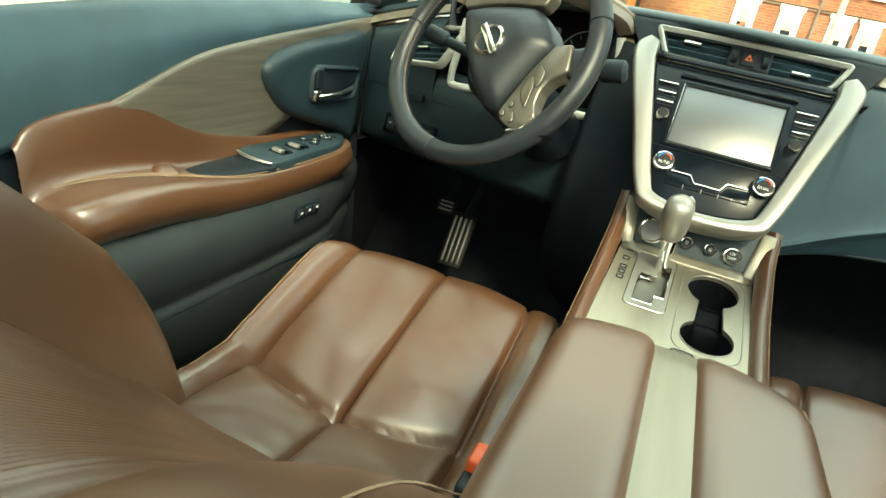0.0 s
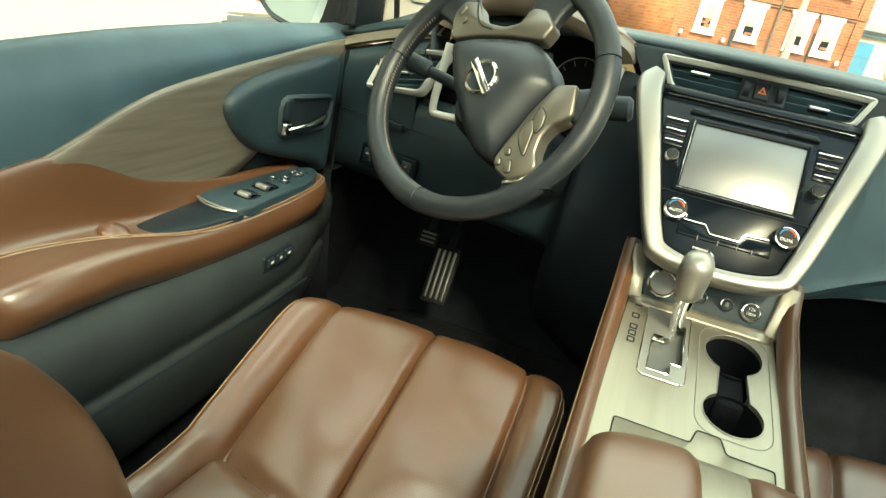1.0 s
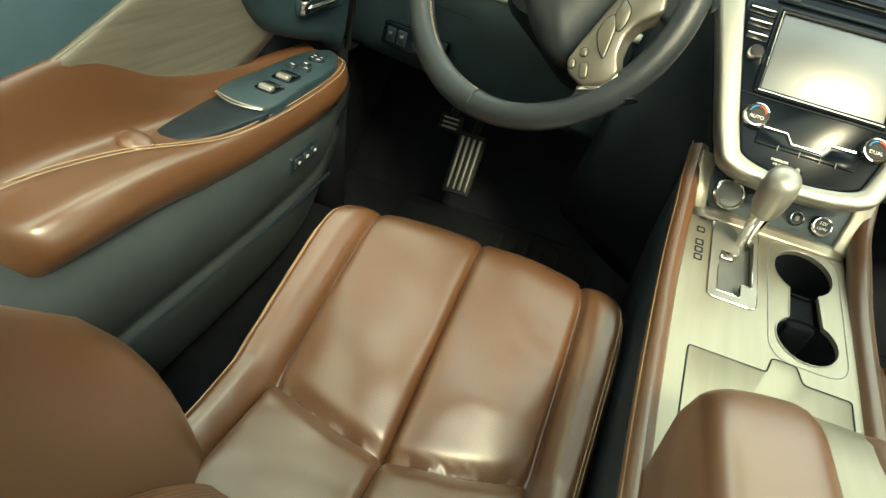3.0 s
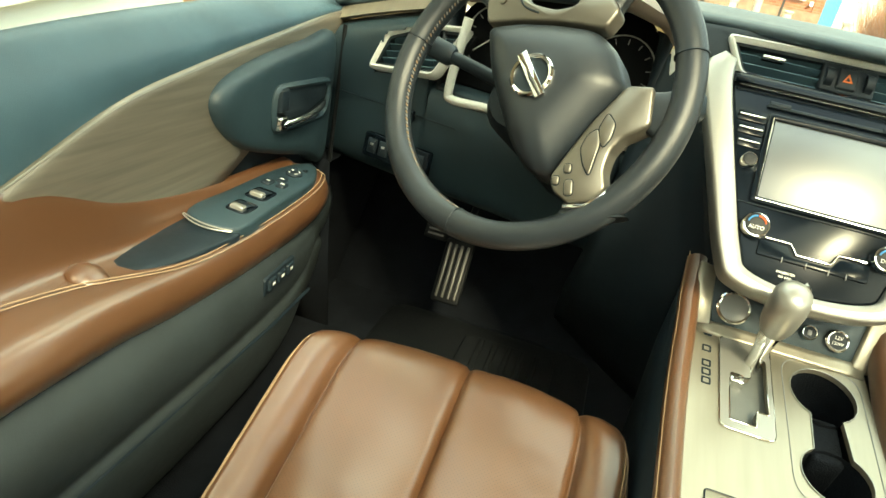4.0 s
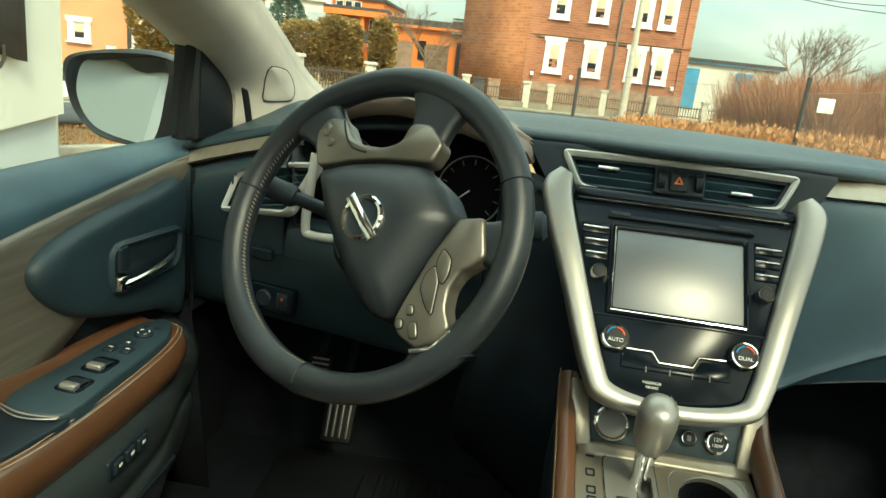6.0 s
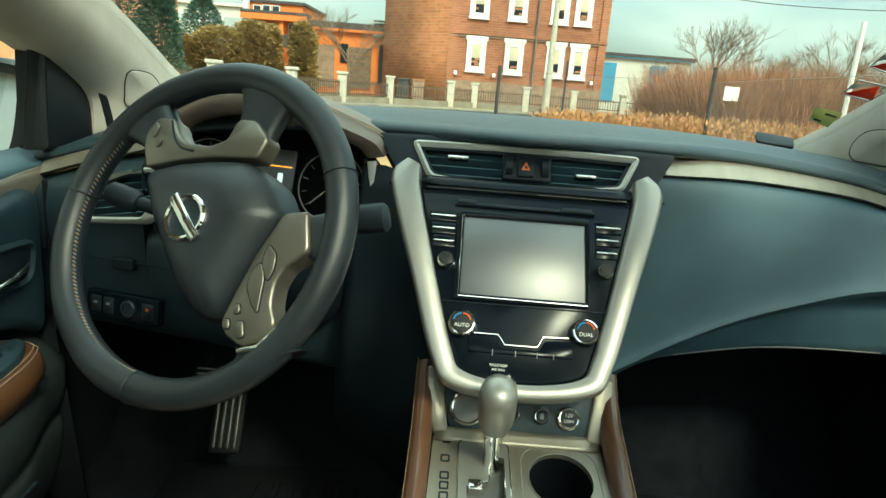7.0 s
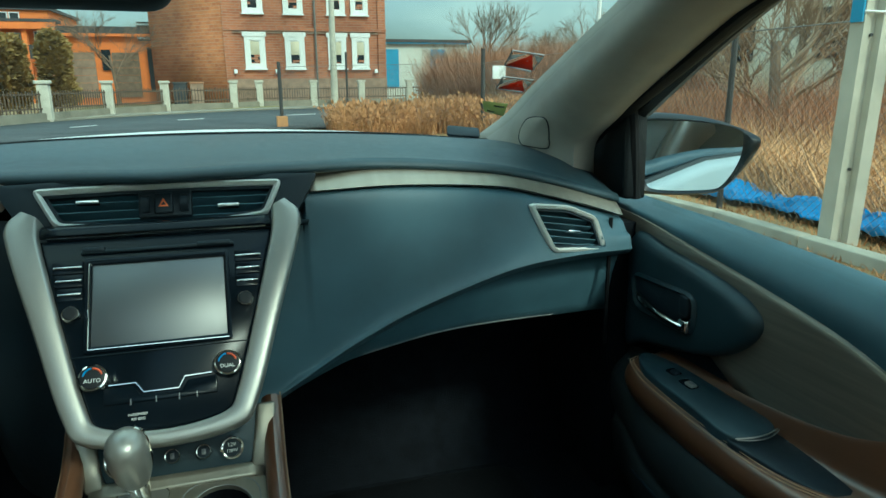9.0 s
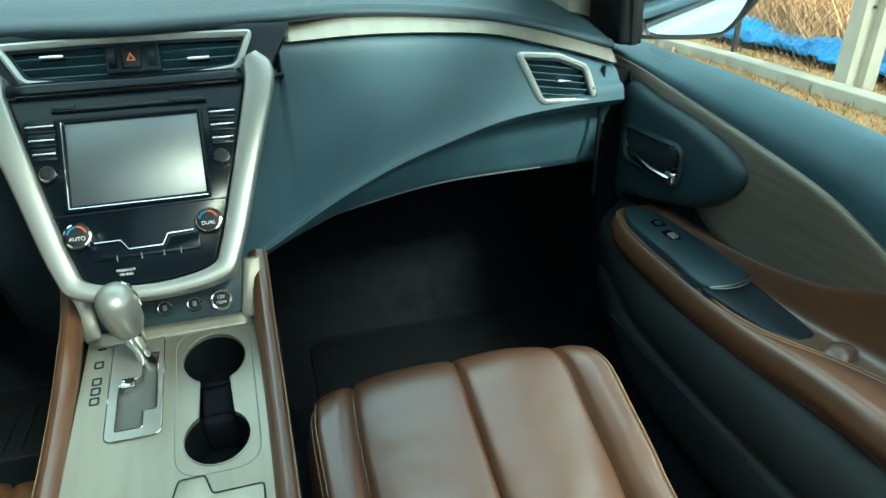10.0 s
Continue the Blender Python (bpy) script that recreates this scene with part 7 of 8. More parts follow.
def brick_house():
    h = thing("brick_house", "red brick house with rows of white framed windows", "house")
    Y = 40.0
    x0, x1 = -0.75, 8.2
    M = basis((0, Y, 0), (1, 0, 0), (0, 0, 1))
    part("front_wall", box(((x0 + x1) / 2, Y + 3, 4.5), (x1 - x0, 6, 9.2)), BRICK, h, "red brick front")
    part("side_wall", loft([[(x0 - 0.01, Y + 0.02, z), (-5.0, Y + 4.2, z)] for z in (0, 3, 6, 9.1)]), BRICK_SIDE, h, "red brick gable wall in a sunlit tone", solid=0.3)
    part("roof", loft([[(x, Y - 0.3, 9.1), (x, Y + 3, 11.2), (x, Y + 6.4, 9.1)] for x in (x0 - 0.3, x1 + 0.3)]), ROOF, h, solid=0.15)
    part("stone_base", box(((x0 + x1) / 2, Y - 0.04, 0.75), (x1 - x0 + 0.06, 0.2, 1.4)), MORTAR, h)
    part("corner_strip", box((x0 + 0.1, Y - 0.03, 4.6), (0.45, 0.14, 9.0)), BRICK, h)
    part("corner_strip", box((x1 - 0.2, Y - 0.03, 4.6), (0.45, 0.14, 9.0)), BRICK, h)
    for z in (4.12, 7.0):
        part("brick_band", box(((x0 + x1) / 2, Y - 0.06, z), (x1 - x0 + 0.1, 0.2, 0.16)), BRICK, h)
        # a dull dark course stands in for the shadow cast by the band
        part("band_shadow_course", box(((x0 + x1) / 2, Y - 0.03, z - 0.16), (x1 - x0 + 0.08, 0.12, 0.10)), MORTAR, h)
    for zc in (2.98, 5.95, 8.3):
        for u, w in ((0.77, 1.12), (2.97, 1.10), (5.37, 1.05), (6.72, 1.0)):
            window(h, M @ Matrix.Translation((u, zc, 0.03)), w, 2.0 if zc < 8 else 1.4)
    # drain pipe, wall lamps and a satellite-grey meter box
    part("drain_pipe", sweep([(4.15, Y - 0.14, 0.2), (4.15, Y - 0.14, 9.0)], 0.06, 8), WIRE, h)
    for u in (-0.35, 1.9, 7.6):
        part("wall_lamp", box((u, Y - 0.15, 1.85), (0.18, 0.16, 0.22), 0.03), WHITE_FRAME, h)
    # coursed bricks standing proud on the front
    rng = random.Random(4)
    vs, fs = [], []
    for r in range(0, 54):
        z = 1.57 + r * 0.14
        for c in range(0, 22):
            x = x0 + 0.4 + c * 0.42 + (r % 2) * 0.21
            if x > x1 - 0.5 or rng.random() < 0.5:
                continue
            p = Y - 0.010 - 0.014 * rng.random()
            k = len(vs)
            vs += [(x - 0.2, p, z - 0.06), (x + 0.2, p, z - 0.06), (x + 0.2, p, z + 0.06), (x - 0.2, p, z + 0.06), (x - 0.2, Y, z - 0.06), (x + 0.2, Y, z - 0.06), (x + 0.2, Y, z + 0.06), (x - 0.2, Y, z + 0.06)]
            fs += [(k, k + 1, k + 2, k + 3), (k, k + 4, k + 5, k + 1), (k + 3, k + 2, k + 6, k + 7), (k, k + 3, k + 7, k + 4), (k + 1, k + 5, k + 6, k + 2)]
    me = bpy.data.meshes.new("brick_courses")
    me.from_pydata(vs, [], fs)
    me.materials.append(BRICK)
    courses = new("brick_courses", me)
    courses.parent = h
    courses["kind"] = "stuff"
    return h


brick_house()


def low_house(nm, label, x0, x1, y0, y1, z1, mt, wins, roof=True):
    h = thing(nm, label, "house")
    part("wall", box(((x0 + x1) / 2, (y0 + y1) / 2, z1 / 2), (x1 - x0, y1 - y0, z1)), mt, h)
    if roof:
        part("roof", box(((x0 + x1) / 2, (y0 + y1) / 2, z1 + 0.12), (x1 - x0 + 0.5, y1 - y0 + 0.5, 0.25)), ROOF, h)
    M = basis((0, y0, 0), (1, 0, 0), (0, 0, 1))
    for u, v, w, hh in wins:
        window(h, M @ Matrix.Translation((u, v, 0.03)), w, hh)
    return h


annex = low_house("orange_annex", "low orange plastered annex with brown garage doors", -9.75, -4.9, 45, 51, 4.0, ORANGE_W, [], roof=False)
part("roof", box((-7.4, 48, 4.25), (5.6, 6.6, 0.5)), ROOF, annex)
part("gutter", box((-7.3, 44.75, 4.02), (5.4, 0.2, 0.16)), ORANGE_W, annex)
part("side_door", box((-5.25, 44.95, 2.0), (0.42, 0.1, 2.6)), IRON, annex)
part("window", box((-7.75, 44.95, 2.6), (0.5, 0.1, 1.2)), DARKGLASS, annex)
part("louvre_frame", box((-5.45, 44.9, 4.25), (0.85, 0.2, 1.1)), IRON, annex)
for i in range(4):
    part("louvre_blade", box((-5.45, 44.78, 3.87 + i * 0.26), (0.85, 0.1, 0.10)), PLINTH, annex)
for x, w in ((-9.0, 1.25), (-6.7, 1.5)):
    gd = thing("garage_door", "brown sectional garage door in the orange annex", "garage door", "garage doors")
    for i in range(6):
        part("door_panel", box((x, 44.93, 0.62 + 0.44 * i), (w, 0.06, 0.425), 0.0), MORTAR if x < -8 else BARK, gd)

villa = low_house("orange_villa", "orange plastered villa with a stepped flat roof", -16.5, -12.2, 52, 60, 6.0, ORANGE_W, [], roof=False)
part("upper_roof", box((-14.35, 56, 6.1), (4.7, 8.4, 0.2)), ROOF, villa)
part("canopy", box((-14.0, 51.4, 5.25), (4.9, 1.6, 0.22)), ROOF, villa)
part("canopy_face", box((-14.0, 50.7, 4.95), (4.9, 0.2, 0.45)), ORANGE_W, villa)
part("porch_post", box((-13.5, 51.0, 2.4), (0.3, 0.3, 4.8)), ORANGE_W, villa)
for x, z, w, h_ in ((-14.9, 5.55, 0.5, 0.5), (-14.2, 5.55, 0.5, 0.5), (-15.6, 5.6, 0.5, 0.3), (-15.5, 3.9, 0.8, 1.2), (-14.4, 3.9, 0.7, 1.2), (-12.9, 3.6, 0.5, 2.0), (-12.5, 4.0, 0.3, 1.2)):
    wd = part("window", box((x, 51.96, z), (w, 0.1, h_)), DARKGLASS, villa)
    part("window_frame", ring_prism(rect(w + 0.12, h_ + 0.12), rect(w, h_), basis((x, 51.93, z), (1, 0, 0), (0, 0, 1)), 0.0, 0.06, 0.0), WHITE_FRAME, wd)
part("balcony_rail", box((-13.0, 50.9, 3.3), (1.2, 0.08, 0.9)), IRON, villa)
part("chimney_stack", box((-16.3, 51.5, 5.6), (0.35, 0.5, 2.4)), WHITE_FRAME, villa)

hall = low_house("grey_hall", "long pale hall with a flat roof behind the trees", -32, -16.8, 56, 66, 5.9, PLASTER_W, [], roof=False)
part("roof", box((-24.4, 61, 6.0), (15.6, 10.6, 0.22)), PLASTER_W, hall)
part("window_band", box((-24.4, 55.95, 4.7), (14.6, 0.12, 0.7)), PLINTH, hall)
for i in range(8):
    part("band_post", box((-31 + i * 1.9, 55.9, 4.7), (0.16, 0.1, 0.7)), WHITE_FRAME, hall)

peach = thing("peach_house", "peach plastered house with white windows and a drain pipe", "house")
part("wall", box((-23.5, 34, 1.6), (15.4, 8, 6.6)), PEACH_W, peach)
part("roof", box((-23.5, 34, 5.0), (16.0, 8.6, 0.25)), ROOF, peach)
part("plinth", box((-23.5, 29.97, -1.0), (15.5, 0.1, 0.8)), BRICK, peach)
pm = basis((0, 30, 0), (1, 0, 0), (0, 0, 1))
for u, v, w, hh in ((-21.5, 1.35, 1.15, 1.15), (-18.25, 1.7, 1.2, 1.9), (-24.6, 1.35, 1.15, 1.15), (-18.25, 4.0, 1.2, 1.0), (-21.5, 4.0, 1.2, 1.0)):
    window(peach, pm @ Matrix.Translation((u, v, 0.03)), w, hh)
part("drain_pipe", sweep([(-18.95, 29.88, -1.4), (-18.95, 29.88, 4.8)], 0.09, 8), IRON, peach)
part("meter_box", box((-19.9, 29.94, 0.55), (0.45, 0.1, 0.4)), WHITE_FRAME, peach)
garden = finish(loft([[(x, y, 0.05 + dip(x)) for x in (-16, -12, -8, -4, -1, 2)] for y in (33, 38, 44)]), "lawn", LAWN, label="worn winter lawn in the front gardens", solid=0.02)
tagged(garden, category="lawn", kind="structure")

shed = thing("site_hut", "white site hut with blue doors and a flat roof", "hut")
part("wall", box((12.0, 47, 1.9), (6.0, 3.6, 3.8)), PLASTER_W, shed)
part("roof", box((12.0, 47, 3.88), (6.5, 4.2, 0.2)), ROOF, shed)
for u, w in ((9.6, 1.1), (12.9, 1.0)):
    part("door", box((u, 45.16, 2.1), (w, 0.08, 2.5)), BLUE_W, shed, "blue sheet door")
part("stripe", box((9.02, 47, 2.3), (0.1, 3.7, 3.0)), BLUE_W, shed)
part("notice", box((12.9, 45.1, 2.5), (0.35, 0.06, 0.4)), ORANGE_W, shed)
part("gutter", box((12.0, 45.0, 3.75), (6.3, 0.12, 0.1)), BLUE_W, shed)


# ---- garden fence: concrete posts, iron panels ----
fence = thing("garden_fence", "iron fence panels between pale concrete posts on a low wall", "fence")
POSTS = [(-9.2, 17.5), (-7.6, 20.8), (-6.1, 24.4), (-4.9, 28.0), (-3.3, 31.8), (-0.46, 33.8), (0.75, 35.2), (3.55, 36.4), (6.2, 37.0), (9.0, 37.4), (12.0, 37.6)]
post_data = None
for i, (x, y) in enumerate(POSTS):
    bm = bmesh.new()
    box((x, y, 0.62), (0.34, 0.34, 1.24), 0.03, bm=bm)
    box((x, y, 1.28), (0.44, 0.44, 0.10), 0.04, bm=bm)
    part("post", bm, CONCRETE, fence, "weathered concrete post")
for (xa, ya), (xb, yb) in zip(POSTS, POSTS[1:]):
    a, b = Vector((xa, ya, 0)), Vector((xb, yb, 0))
    d = b - a
    T = Matrix.Translation((a + b) / 2) @ Matrix.Rotation(math.atan2(d.y, d.x), 4, "Z")
    part("base_wall", box((0, 0, 0.15), (d.length - 0.34, 0.2, 0.34), 0.0, T), PAVING, fence)
    bm = bmesh.new()
    n = int(d.length / 0.16)
    for j in range(n):
        u = -d.length / 2 + 0.25 + (d.length - 0.5) * j / max(1, n - 1)
        box((u, 0, 0.66), (0.03, 0.03, 0.66 + 0.06 * (j % 2)), 0.0, T, bm)
    box((0, 0, 0.45), (d.length - 0.36, 0.03, 0.05), 0.0, T, bm)
    box((0, 0, 0.9), (d.length - 0.36, 0.03, 0.05), 0.0, T, bm)
    part("iron_panel", bm, RUSTY, fence, "rusty brown iron pickets")

street_lamp = thing("lamp_post", "tall pale concrete lamp post by the street", "lamp post")
part("mast", sweep([(4.62, 36.2, 0), (4.65, 36.2, 4), (4.7, 36.2, 9.5)], 0.17, 10, taper=[1.15, 0.9, 0.6]), CONCRETE, street_lamp)
part("lamp_arm", sweep([(4.7, 36.2, 9.4), (4.8, 35.4, 9.9), (4.9, 34.4, 10.0)], 0.06, 6), CONCRETE, street_lamp)
bins = thing("wheelie_bin", "brown wheeled rubbish bin beside the grey one", "bin")
part("bin_body", box((-2.2, 35.6, 0.7), (0.6, 0.6, 1.0), 0.05), MORTAR, bins)
part("bin_lid", box((-2.2, 35.6, 1.24), (0.66, 0.68, 0.08), 0.03), TWIG, bins)
bins = thing("wheelie_bin", "dark grey wheeled rubbish bin by the house", "bin")
part("bin_body", box((-3.0, 35.9, 0.7), (0.6, 0.6, 1.0), 0.05), DARK_TARP, bins)
part("bin_lid", box((-3.0, 35.9, 1.24), (0.66, 0.68, 0.08), 0.03), IRON, bins)


# ---- parked white car ----
def parked_car(at, turn):
    """A hatchback: lofted body, glasshouse, lamps, bumper and wheels."""
    c = thing("parked_car", "white hatchback parked at the roadside", "car", at=(0, 0, 0))
    T = Matrix.Translation(at) @ Matrix.Rotation(radians(turn), 4, "Z")
    rows = []
    for x, w, z0, z1 in ((-2.02, 0.66, 0.42, 0.80), (-1.98, 0.80, 0.32, 0.92), (-1.7, 0.86, 0.28, 0.97), (-0.8, 0.88, 0.26, 0.96), (0.5, 0.88, 0.26, 0.95), (1.3, 0.85, 0.27, 0.90), (1.85, 0.76, 0.30, 0.78), (2.02, 0.60, 0.40, 0.66)):
        rows.append([tuple(T @ Vector((x, y, z))) for y, z in cat([(-w * 0.9, z0), (-w, z0 * 0.6 + z1 * 0.4), (-w * 0.95, z1 - 0.04), (-w * 0.7, z1), (w * 0.7, z1), (w * 0.95, z1 - 0.04), (w, z0 * 0.6 + z1 * 0.4), (w * 0.9, z0)], 24, closed=True)])
    part("body", loft(rows, closed=True, cap=True), PAINT, c, "white painted body", angle=50)
    rows = []
    for z, x0, x1, w in ((0.93, -1.92, 0.75, 0.80), (1.2, -1.78, 0.30, 0.74), (1.40, -1.55, -0.10, 0.66)):
        rows.append([tuple(T @ Vector((x, y, z))) for x, y in round_poly([(x0, -w), (x1, -w * 0.95), (x1, w * 0.95), (x0, w)], 0.15, 4)])
    part("glasshouse", loft(rows, closed=True, cap=True), DARKGLASS, c, "dark car windows", angle=50)
    part("roof", prism(round_poly([(-1.64, -0.67), (0.0, -0.64), (0.0, 0.64), (-1.64, 0.67)], 0.15, 4), T, 1.39, 1.46, 0.04), PAINT, c)
    for sy in (-1, 1):
        part("tail_lamp", box((-1.93, sy * 0.70, 0.86), (0.16, 0.22, 0.26), 0.0, T), RED, c)
        for x in (-0.7,):
            part("door_pillar", box((x, sy * 0.735, 1.15), (0.12, 0.06, 0.5), 0.0, T), PAINT, c)
        part("rear_pillar", box((-1.62, sy * 0.70, 1.15), (0.2, 0.1, 0.5), 0.0, T), PAINT, c)
        for x in (-1.3, 1.3):
            w = part("wheel", lathe([(0.2, -0.09), (0.31, -0.1), (0.31, 0.1), (0.2, 0.09)], T @ Matrix.Translation((x, sy * 0.8, 0.31)) @ pose(0, 0, 0, 90, 0, 0), 20), RUBBER, c)
            part("rim", lathe([(0.05, -0.08), (0.2, -0.085), (0.2, 0.105), (0.05, 0.10)], T @ Matrix.Translation((x, sy * 0.8, 0.31)) @ pose(0, 0, 0, 90, 0, 0), 14), SATIN, w)
    part("rear_bumper", box((-2.02, 0, 0.45), (0.12, 1.3, 0.16), 0.0, T), IRON, c)
    return c


parked_car((-16.6, 22.3, -1.43), 70)


# ---- trees and shrubs ----
def branches(bm, p, d, length, r, depth, rng, spread=0.6, kids=3):
    q = p + d * length
    mid = (p + q) / 2 + Vector((rng.uniform(-1, 1), rng.uniform(-1, 1), rng.uniform(-0.3, 0.6))) * length * 0.07
    sweep([tuple(p), tuple(mid), tuple(q)], r, 4 if depth < 3 else 6, bm=bm, taper=[1, 0.8, 0.6])
    if depth == 0:
        return
    for i in range(kids):
        f = rng.uniform(0.45, 1.0)
        s = p + (q - p) * f
        nd = (d + Vector((rng.uniform(-1, 1), rng.uniform(-1, 1), rng.uniform(-0.35, 0.7))) * spread).normalized()
        branches(bm, s, nd, length * rng.uniform(0.55, 0.78), r * 0.55, depth - 1, rng, spread, kids)


def bare_tree(at, h, seed, nm="bare_tree", label="leafless deciduous tree with fine twigs", depth=5, kids=4, r=None, low=False):
    rng = random.Random(seed)
    t = thing(nm, label, "tree", "bare trees")
    bm = bmesh.new()
    base = Vector((*at, -0.1))
    r = r or h * 0.011
    lean = Vector((rng.uniform(-0.08, 0.08), rng.uniform(-0.08, 0.08), 1)).normalized()
    sweep([tuple(base), tuple(base + lean * h * 0.2), tuple(base + lean * h * 0.42)], r, 8, bm=bm, taper=[1.25, 1, 0.8])
    part("trunk", bm, BARK, t)
    bm = bmesh.new()
    for i in range(kids + 1):
        f = rng.uniform(0.08, 0.3) if low else rng.uniform(0.22, 0.42)
        a = rng.uniform(0, 6.28)
        d = Vector((math.cos(a) * 0.75, math.sin(a) * 0.75, rng.uniform(0.5, 1.1))).normalized()
        branches(bm, base + lean * h * f, d, h * 0.26, r * 0.5, depth - 1, rng, 0.62, kids)
    part("crown", bm, DRYWOOD if low else BARK, t, smooth=False)
    return t


def leafy(at, h, w, seed, mt, nm, label, cone=True):
    """An evergreen: trunk, and a ragged crown of many small sprays."""
    rng = random.Random(seed)
    t = thing(nm, label, "tree", "evergreens")
    part("trunk", sweep([(at[0], at[1], -0.1), (at[0] + 0.05, at[1], h * 0.5), (at[0], at[1], h * 0.92)], h * 0.022, 7, taper=[1.2, 0.8, 0.3]), BARK, t)
    vs, fs = [], []
    n = int(3200 + 700 * h)
    for i in range(n):
        f = rng.random() ** (0.75 if cone else 1.0)
        z = 0.12 * h + f * h * 0.9
        lob = 1 + 0.22 * math.sin(seed + z * 2.1 + 3 * math.sin(z))
        rad = w * ((1 - f) ** 0.8 if cone else ((0.72 + 0.28 * f / 0.72) if f < 0.72 else math.sqrt(max(0.0, 1 - ((f - 0.72) / 0.28) ** 2)))) * lob
        a = rng.uniform(0, 6.283)
        q = rng.random() ** 0.4
        c = Vector((at[0] + rad * q * math.cos(a), at[1] + rad * q * math.sin(a), z + rng.uniform(-0.15, 0.15)))
        s = rng.uniform(0.07, 0.17)
        out = Vector((math.cos(a), math.sin(a), rng.uniform(-0.3, 0.8))).normalized()
        sd = out.cross(Vector((rng.uniform(-1, 1), rng.uniform(-1, 1), 1))).normalized()
        k = len(vs)
        vs += [c - sd * s * 0.45, c + sd * s * 0.45, c + out * s * 1.3 + sd * s * 0.15, c + out * s * 0.5 - sd * s * 0.6]
        fs += [(k, k + 1, k + 2), (k, k + 2, k + 3)]
    me = bpy.data.meshes.new("crown")
    me.from_pydata([tuple(v) for v in vs], [], fs)
    me.materials.append(mt)
    o = new("crown", me)
    o.parent = t
    return t


leafy((-12.6, 25.0), 8.5, 1.35, 3, NEEDLES, "conifer", "tall dark green conifer beside the street")
leafy((-11.3, 25.5), 5.8, 1.0, 5, NEEDLES, "conifer", "dark green columnar conifer beside the street")
leafy((-18.6, 49.0), 7.6, 1.9, 8, NEEDLES, "spruce", "blue-green spruce before the pale hall")
for i, (x, y, h, w) in enumerate(((-10.7, 30.0, 2.7, 0.95), (-9.5, 31.0, 3.1, 0.85), (-8.9, 31.5, 3.0, 0.6), (-7.25, 31.0, 3.15, 0.8), (-12.0, 29.5, 2.2, 0.8), (-15.6, 26.5, 4.6, 1.2))):
    leafy((x, y), h, w, 20 + i, OLIVE, "thuja", "browned thuja shrub in the front garden", cone=False)
bare_tree((-6.9, 42.5), 6.9, 31)
bare_tree((13.7, 38.0), 7.6, 32)
bare_tree((17.0, 40.0), 5.6, 33)
bare_tree((20.5, 38.0), 6.4, 34)
bare_tree((24.5, 40.0), 6.0, 35)
bare_tree((8.9, 9.6), 4.6, 36, depth=5, kids=5, r=0.10, low=True)
bare_tree((12.5, 12.0), 6.0, 37, depth=5)
bare_tree((16.0, 33.0), 4.6, 38)
bare_tree((11.5, 36.0), 4.4, 39)


def thicket(nm, label, region, n, h0, h1, mt, seed, spread=0.25, width=0.012, fork=3, heads=False):
    """Uncountable dry stems: thin upright blades that fork and lean."""
    rng = random.Random(seed)
    vs, fs = [], []
    for i in range(n):
        x, y = region(rng)
        h = rng.uniform(h0, h1)
        for k_ in range(fork):
            lean = Vector((rng.uniform(-spread, spread), rng.uniform(-spread, spread), 1)) * h * rng.uniform(0.6, 1)
            b = Vector((x + rng.uniform(-0.1, 0.1), y + rng.uniform(-0.1, 0.1), -0.05))
            m = b + lean * 0.55
            e = b + lean + Vector((rng.uniform(-1, 1), rng.uniform(-1, 1), -0.2)) * spread * h * 0.35
            a = rng.uniform(0, 3.14)
            sd = Vector((math.cos(a), math.sin(a), 0)) * width * rng.uniform(0.6, 1.5)
            k = len(vs)
            vs += [b - sd, b + sd, m + sd * 0.8, m - sd * 0.8, e]
            fs += [(k, k + 1, k + 2, k + 3), (k + 3, k + 2, k + 4)]
            if heads:
                hd = sd.normalized() * 0.035
                k = len(vs)
                vs += [e - lean * 0.12 - hd * 0.3, e - lean * 0.06 + hd, e + lean * 0.03, e - lean * 0.06 - hd]
                fs += [(k, k + 1, k + 2, k + 3)]
    me = bpy.data.meshes.new(nm)
    me.from_pydata([tuple(v) for v in vs], [], fs)
    me.materials.append(mt)
    o = new(nm, me)
    return tagged(o, label, "vegetation", kind="stuff")


thicket("dry_reeds", "dry straw-coloured reeds behind the wire fence", lambda r: (5.2 + r.random() * 14, 13 + r.random() * 9), 6500, 0.35, 1.0, STRAW, 51, 0.5, 0.009, 3, True)
thicket("dry_reeds", "dry straw-coloured reeds along the wire fence", lambda r: (2.2 + r.random() * 4.2, 15.5 + r.random() * 3.4), 2600, 0.3, 0.9, STRAW, 52, 0.4, 0.007, 3, True)
thicket("dry_grass", "tangled dry grass beside the parking place", lambda r: (5.0 + r.random() * 7, 2.0 + r.random() * 9), 15000, 0.2, 0.95, STRAW_TANGLE, 53, 0.9, 0.005, 3)
thicket("brush", "reddish-brown leafless brush in the waste ground", lambda r: (8.8 + r.random() * 22 * r.random() ** 0.3, 22 + r.random() * 12), 22000, 1.2, 3.5, TWIG, 54, 0.4, 0.009, 5)
thicket("brush", "reddish-brown leafless brush beside the fence", lambda r: (7.0 + r.random() * 8, 6.0 + r.random() * 9), 3600, 0.6, 1.9, TWIG, 55, 0.5, 0.005, 4)
thicket("short_grass", "short dry grass on the verge", lambda r: (-6.5 + r.random() * 4.5, 5.0 + r.random() * 8), 5200, 0.03, 0.10, STRAW, 56, 0.8, 0.006, 3)
thicket("short_grass", "short dry grass by the kerb", lambda r: (3.2 + r.random() * 1.6, 1.5 + r.random() * 6), 2500, 0.02, 0.09, STRAW, 57, 0.8, 0.005, 3)


# ---- wire fence on the passenger's side ----
wire = thing("wire_fence", "chain-link fence on dark posts with a pale notice", "fence")
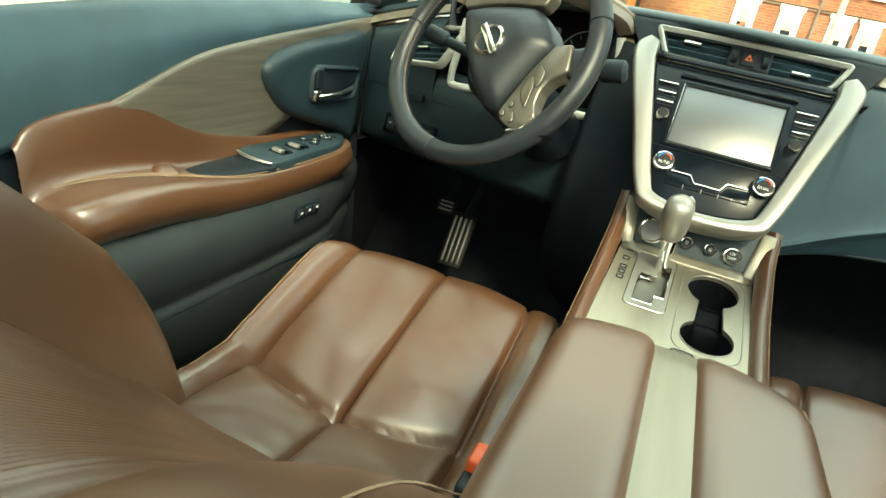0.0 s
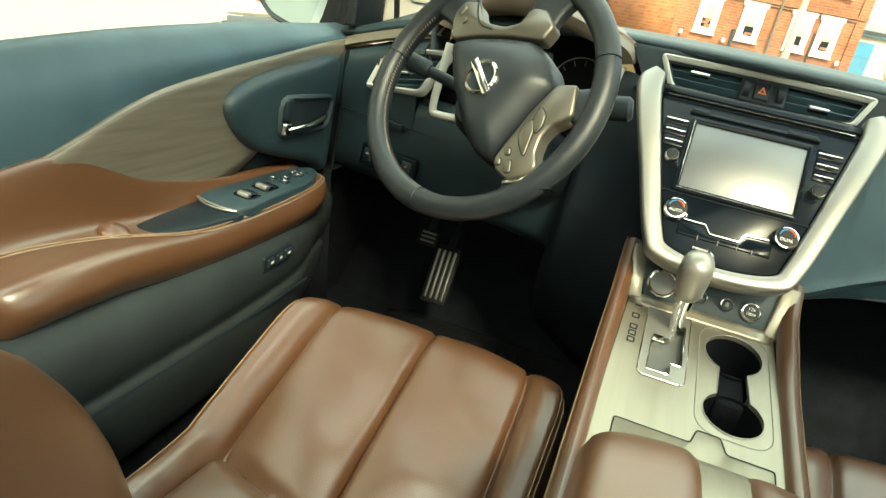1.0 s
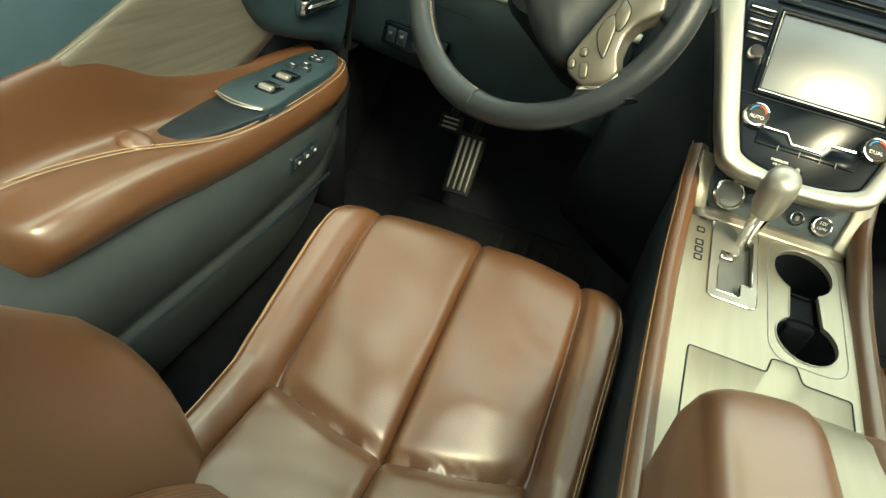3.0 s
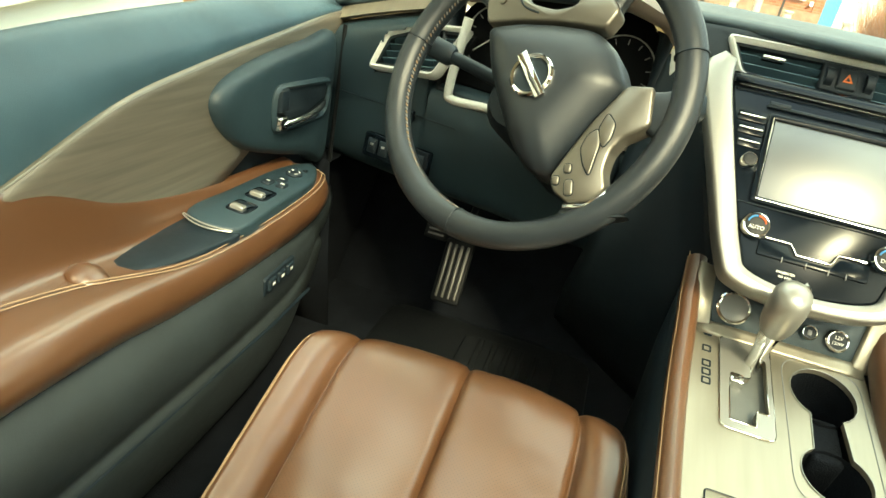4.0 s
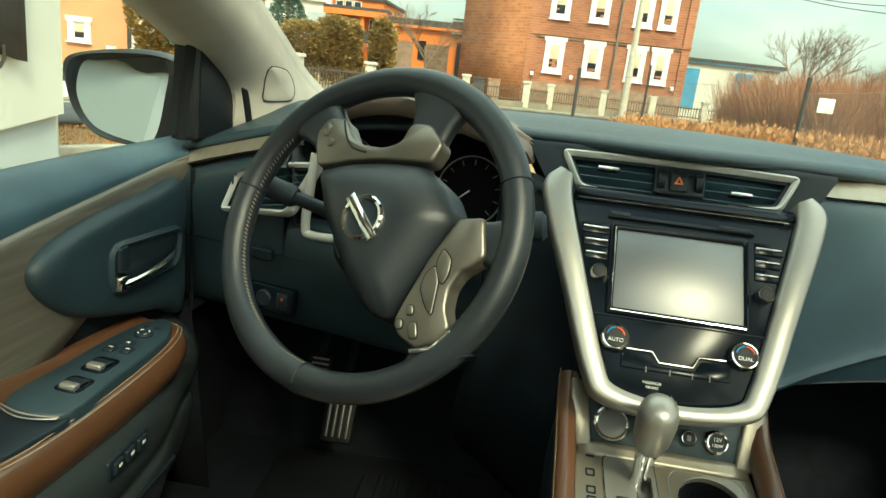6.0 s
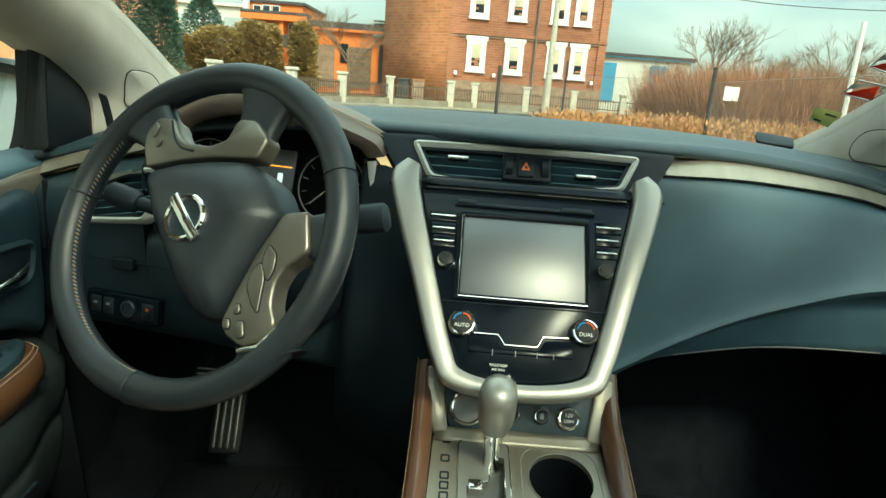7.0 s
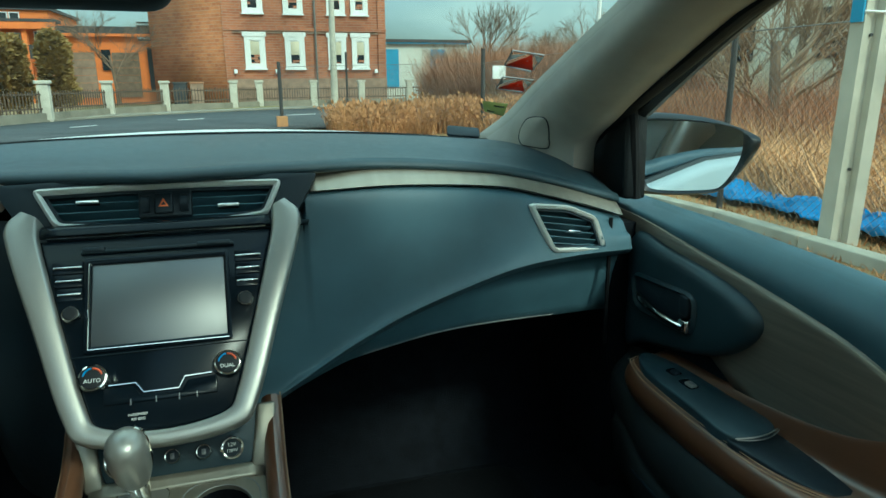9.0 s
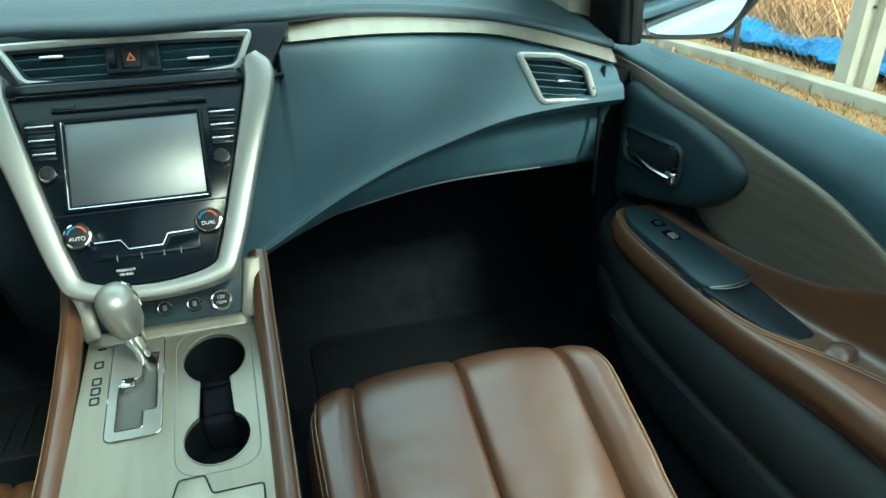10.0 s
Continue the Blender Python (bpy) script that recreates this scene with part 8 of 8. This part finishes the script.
RUN = [(1.0, 18.9), (2.6, 17.4), (5.5, 15.2), (4.95, 11.0), (4.7, 8.2), (4.5, 5.45), (4.55, 2.6), (4.6, -0.5)]
for i, (x, y) in enumerate(RUN):
    if i in (3, 4):
        continue
    part("post", sweep([(x, y, -0.1), (x, y, 1.0), (x, y, 1.95 if i else 1.75)], 0.05 if i in (0, 2) else 0.028, 8), IRON, wire, "dark steel post")
for (xa, ya), (xb, yb) in zip(RUN, RUN[1:]):
    a, b = Vector((xa, ya, 0)), Vector((xb, yb, 0))
    L_ = (b - a).length
    u = (b - a) / L_
    bm = bmesh.new()
    step = 0.075
    H = 1.55
    for k_ in range(int((L_ + H) / step)):
        for sg in (1, -1):
            s0 = k_ * step - (H if sg > 0 else 0)
            p0, p1 = (s0, 0.05), (s0 + sg * H, 0.05 + H) if sg > 0 else (s0 - H, 0.05 + H)
            lo, hi = sorted((p0, p1))
            if hi[0] <= 0 or lo[0] >= L_:
                continue
            f0 = max(0, -lo[0] / (hi[0] - lo[0]))
            f1 = min(1, (L_ - lo[0]) / (hi[0] - lo[0]))
            q = [(lo[0] + (hi[0] - lo[0]) * f_, lo[1] + (hi[1] - lo[1]) * f_) for f_ in (f0, f1)]
            sweep([tuple(a + u * q[0][0] + Vector((0, 0, q[0][1]))), tuple(a + u * q[1][0] + Vector((0, 0, q[1][1])))], 0.0017, 3, bm=bm)
    net = part("netting", bm, WIRE, wire, "galvanised chain-link netting", smooth=False)
    net["kind"] = "stuff"
    part("top_wire", sweep([tuple(a + Vector((0, 0, 1.62))), tuple(b + Vector((0, 0, 1.62)))], 0.005, 4), WIRE, wire)
part("notice", box((5.29, 13.60, 1.39), (0.29, 0.025, 0.27), 0.004), WHITE_FRAME, wire, "pale notice board")
part("post_foot", box((1.0, 18.9, 0.15), (0.3, 0.3, 0.35), 0.04), STRAW, wire)

pole = thing("utility_pole", "twin-legged weathered concrete utility pole with a blue plate", "utility pole")
PX, PY = 4.39, 3.96
for dx, dy in ((-0.050, 0.030), (0.050, -0.030)):
    part("pole_leg", loft([[(PX + 0.02 * z + dx + sx * 0.049 * k_, PY + dy + sy * 0.056 * k_, z) for sx, sy in ((-1, -1), (1, -1), (1, 1), (-1, 1))] for z, k_ in ((-0.1, 1.12), (2.5, 1.0), (7.0, 0.8))], closed=True, cap=True), CONCRETE, pole, "weathered concrete leg")
for z in (0.55, 1.5, 2.6):
    part("pole_bolt", sweep([(PX + 0.02 * z - 0.03, PY - 0.02, z), (PX + 0.02 * z - 0.04, PY - 0.05, z)], 0.012, 6), IRON, pole)
part("small_plate", box((PX - 0.075, PY + 0.03, 1.72), (0.02, 0.10, 0.26), 0.0), BLUE_W, pole, "small blue plate")
part("pole_strap", sweep([(PX - 0.07, PY - 0.02, 1.66), (PX + 0.04, PY - 0.09, 1.65), (PX + 0.14, PY - 0.09, 1.64)], 0.010, 5), WHITE_FRAME, pole)

tarp = thing("blue_tarpaulin", "crumpled blue tarpaulin lying along the fence", "tarpaulin")
part("tarp_sheet", loft([[(4.72 + 0.55 * t + 0.16 * noise.noise((s * 5, t * 2, 0)), 2.6 + s * 3.7, 0.02 + (0.05 + 0.22 * max(0.0, noise.noise((s * 5, t, 4)))) * math.sin(t * 3.1) + 0.07 * abs(noise.noise((s * 20, t * 5, 2))) + 0.03 * abs(noise.noise((s * 60, t * 11, 7)))) for t in np.linspace(0, 1, 14)] for s in np.linspace(0, 1, 110)]), TARP, tarp, solid=0.01, angle=20)

block = low_house("cream_block", "patchy cream plastered block behind the bare tree", 17.5, 30.0, 9.0, 24.6, 8.0, STAINED, [])
for y, z in ((13.0, 2.6), (17.0, 2.6), (21.0, 2.6), (13.0, 5.4), (17.0, 5.4), (21.0, 5.4)):
    wd = part("window", box((17.46, y, z), (0.1, 1.3, 1.5)), DARKGLASS, block)
    part("window_frame", box((17.44, y, z), (0.06, 0.08, 1.5)), WHITE_FRAME, wd)
mast = thing("white_post", "slim white marker post in the dry grass", "post")
part("mast", sweep([(7.9, 14.2, 0), (7.92, 14.2, 3.0)], 0.05, 8), WHITE_FRAME, mast)
cable = thing("overhead_cable", "dark overhead cables crossing the sky", "cable")
for dz in (0.0, 0.5):
    part("wire", sweep(cat([(4.7, 36.2, 9.3 + dz), (11, 35, 6.6 + dz * 0.3), (20, 33.5, 6.1 + dz), (34, 30, 6.8 + dz)], 24), 0.018, 4), IRON, cable)
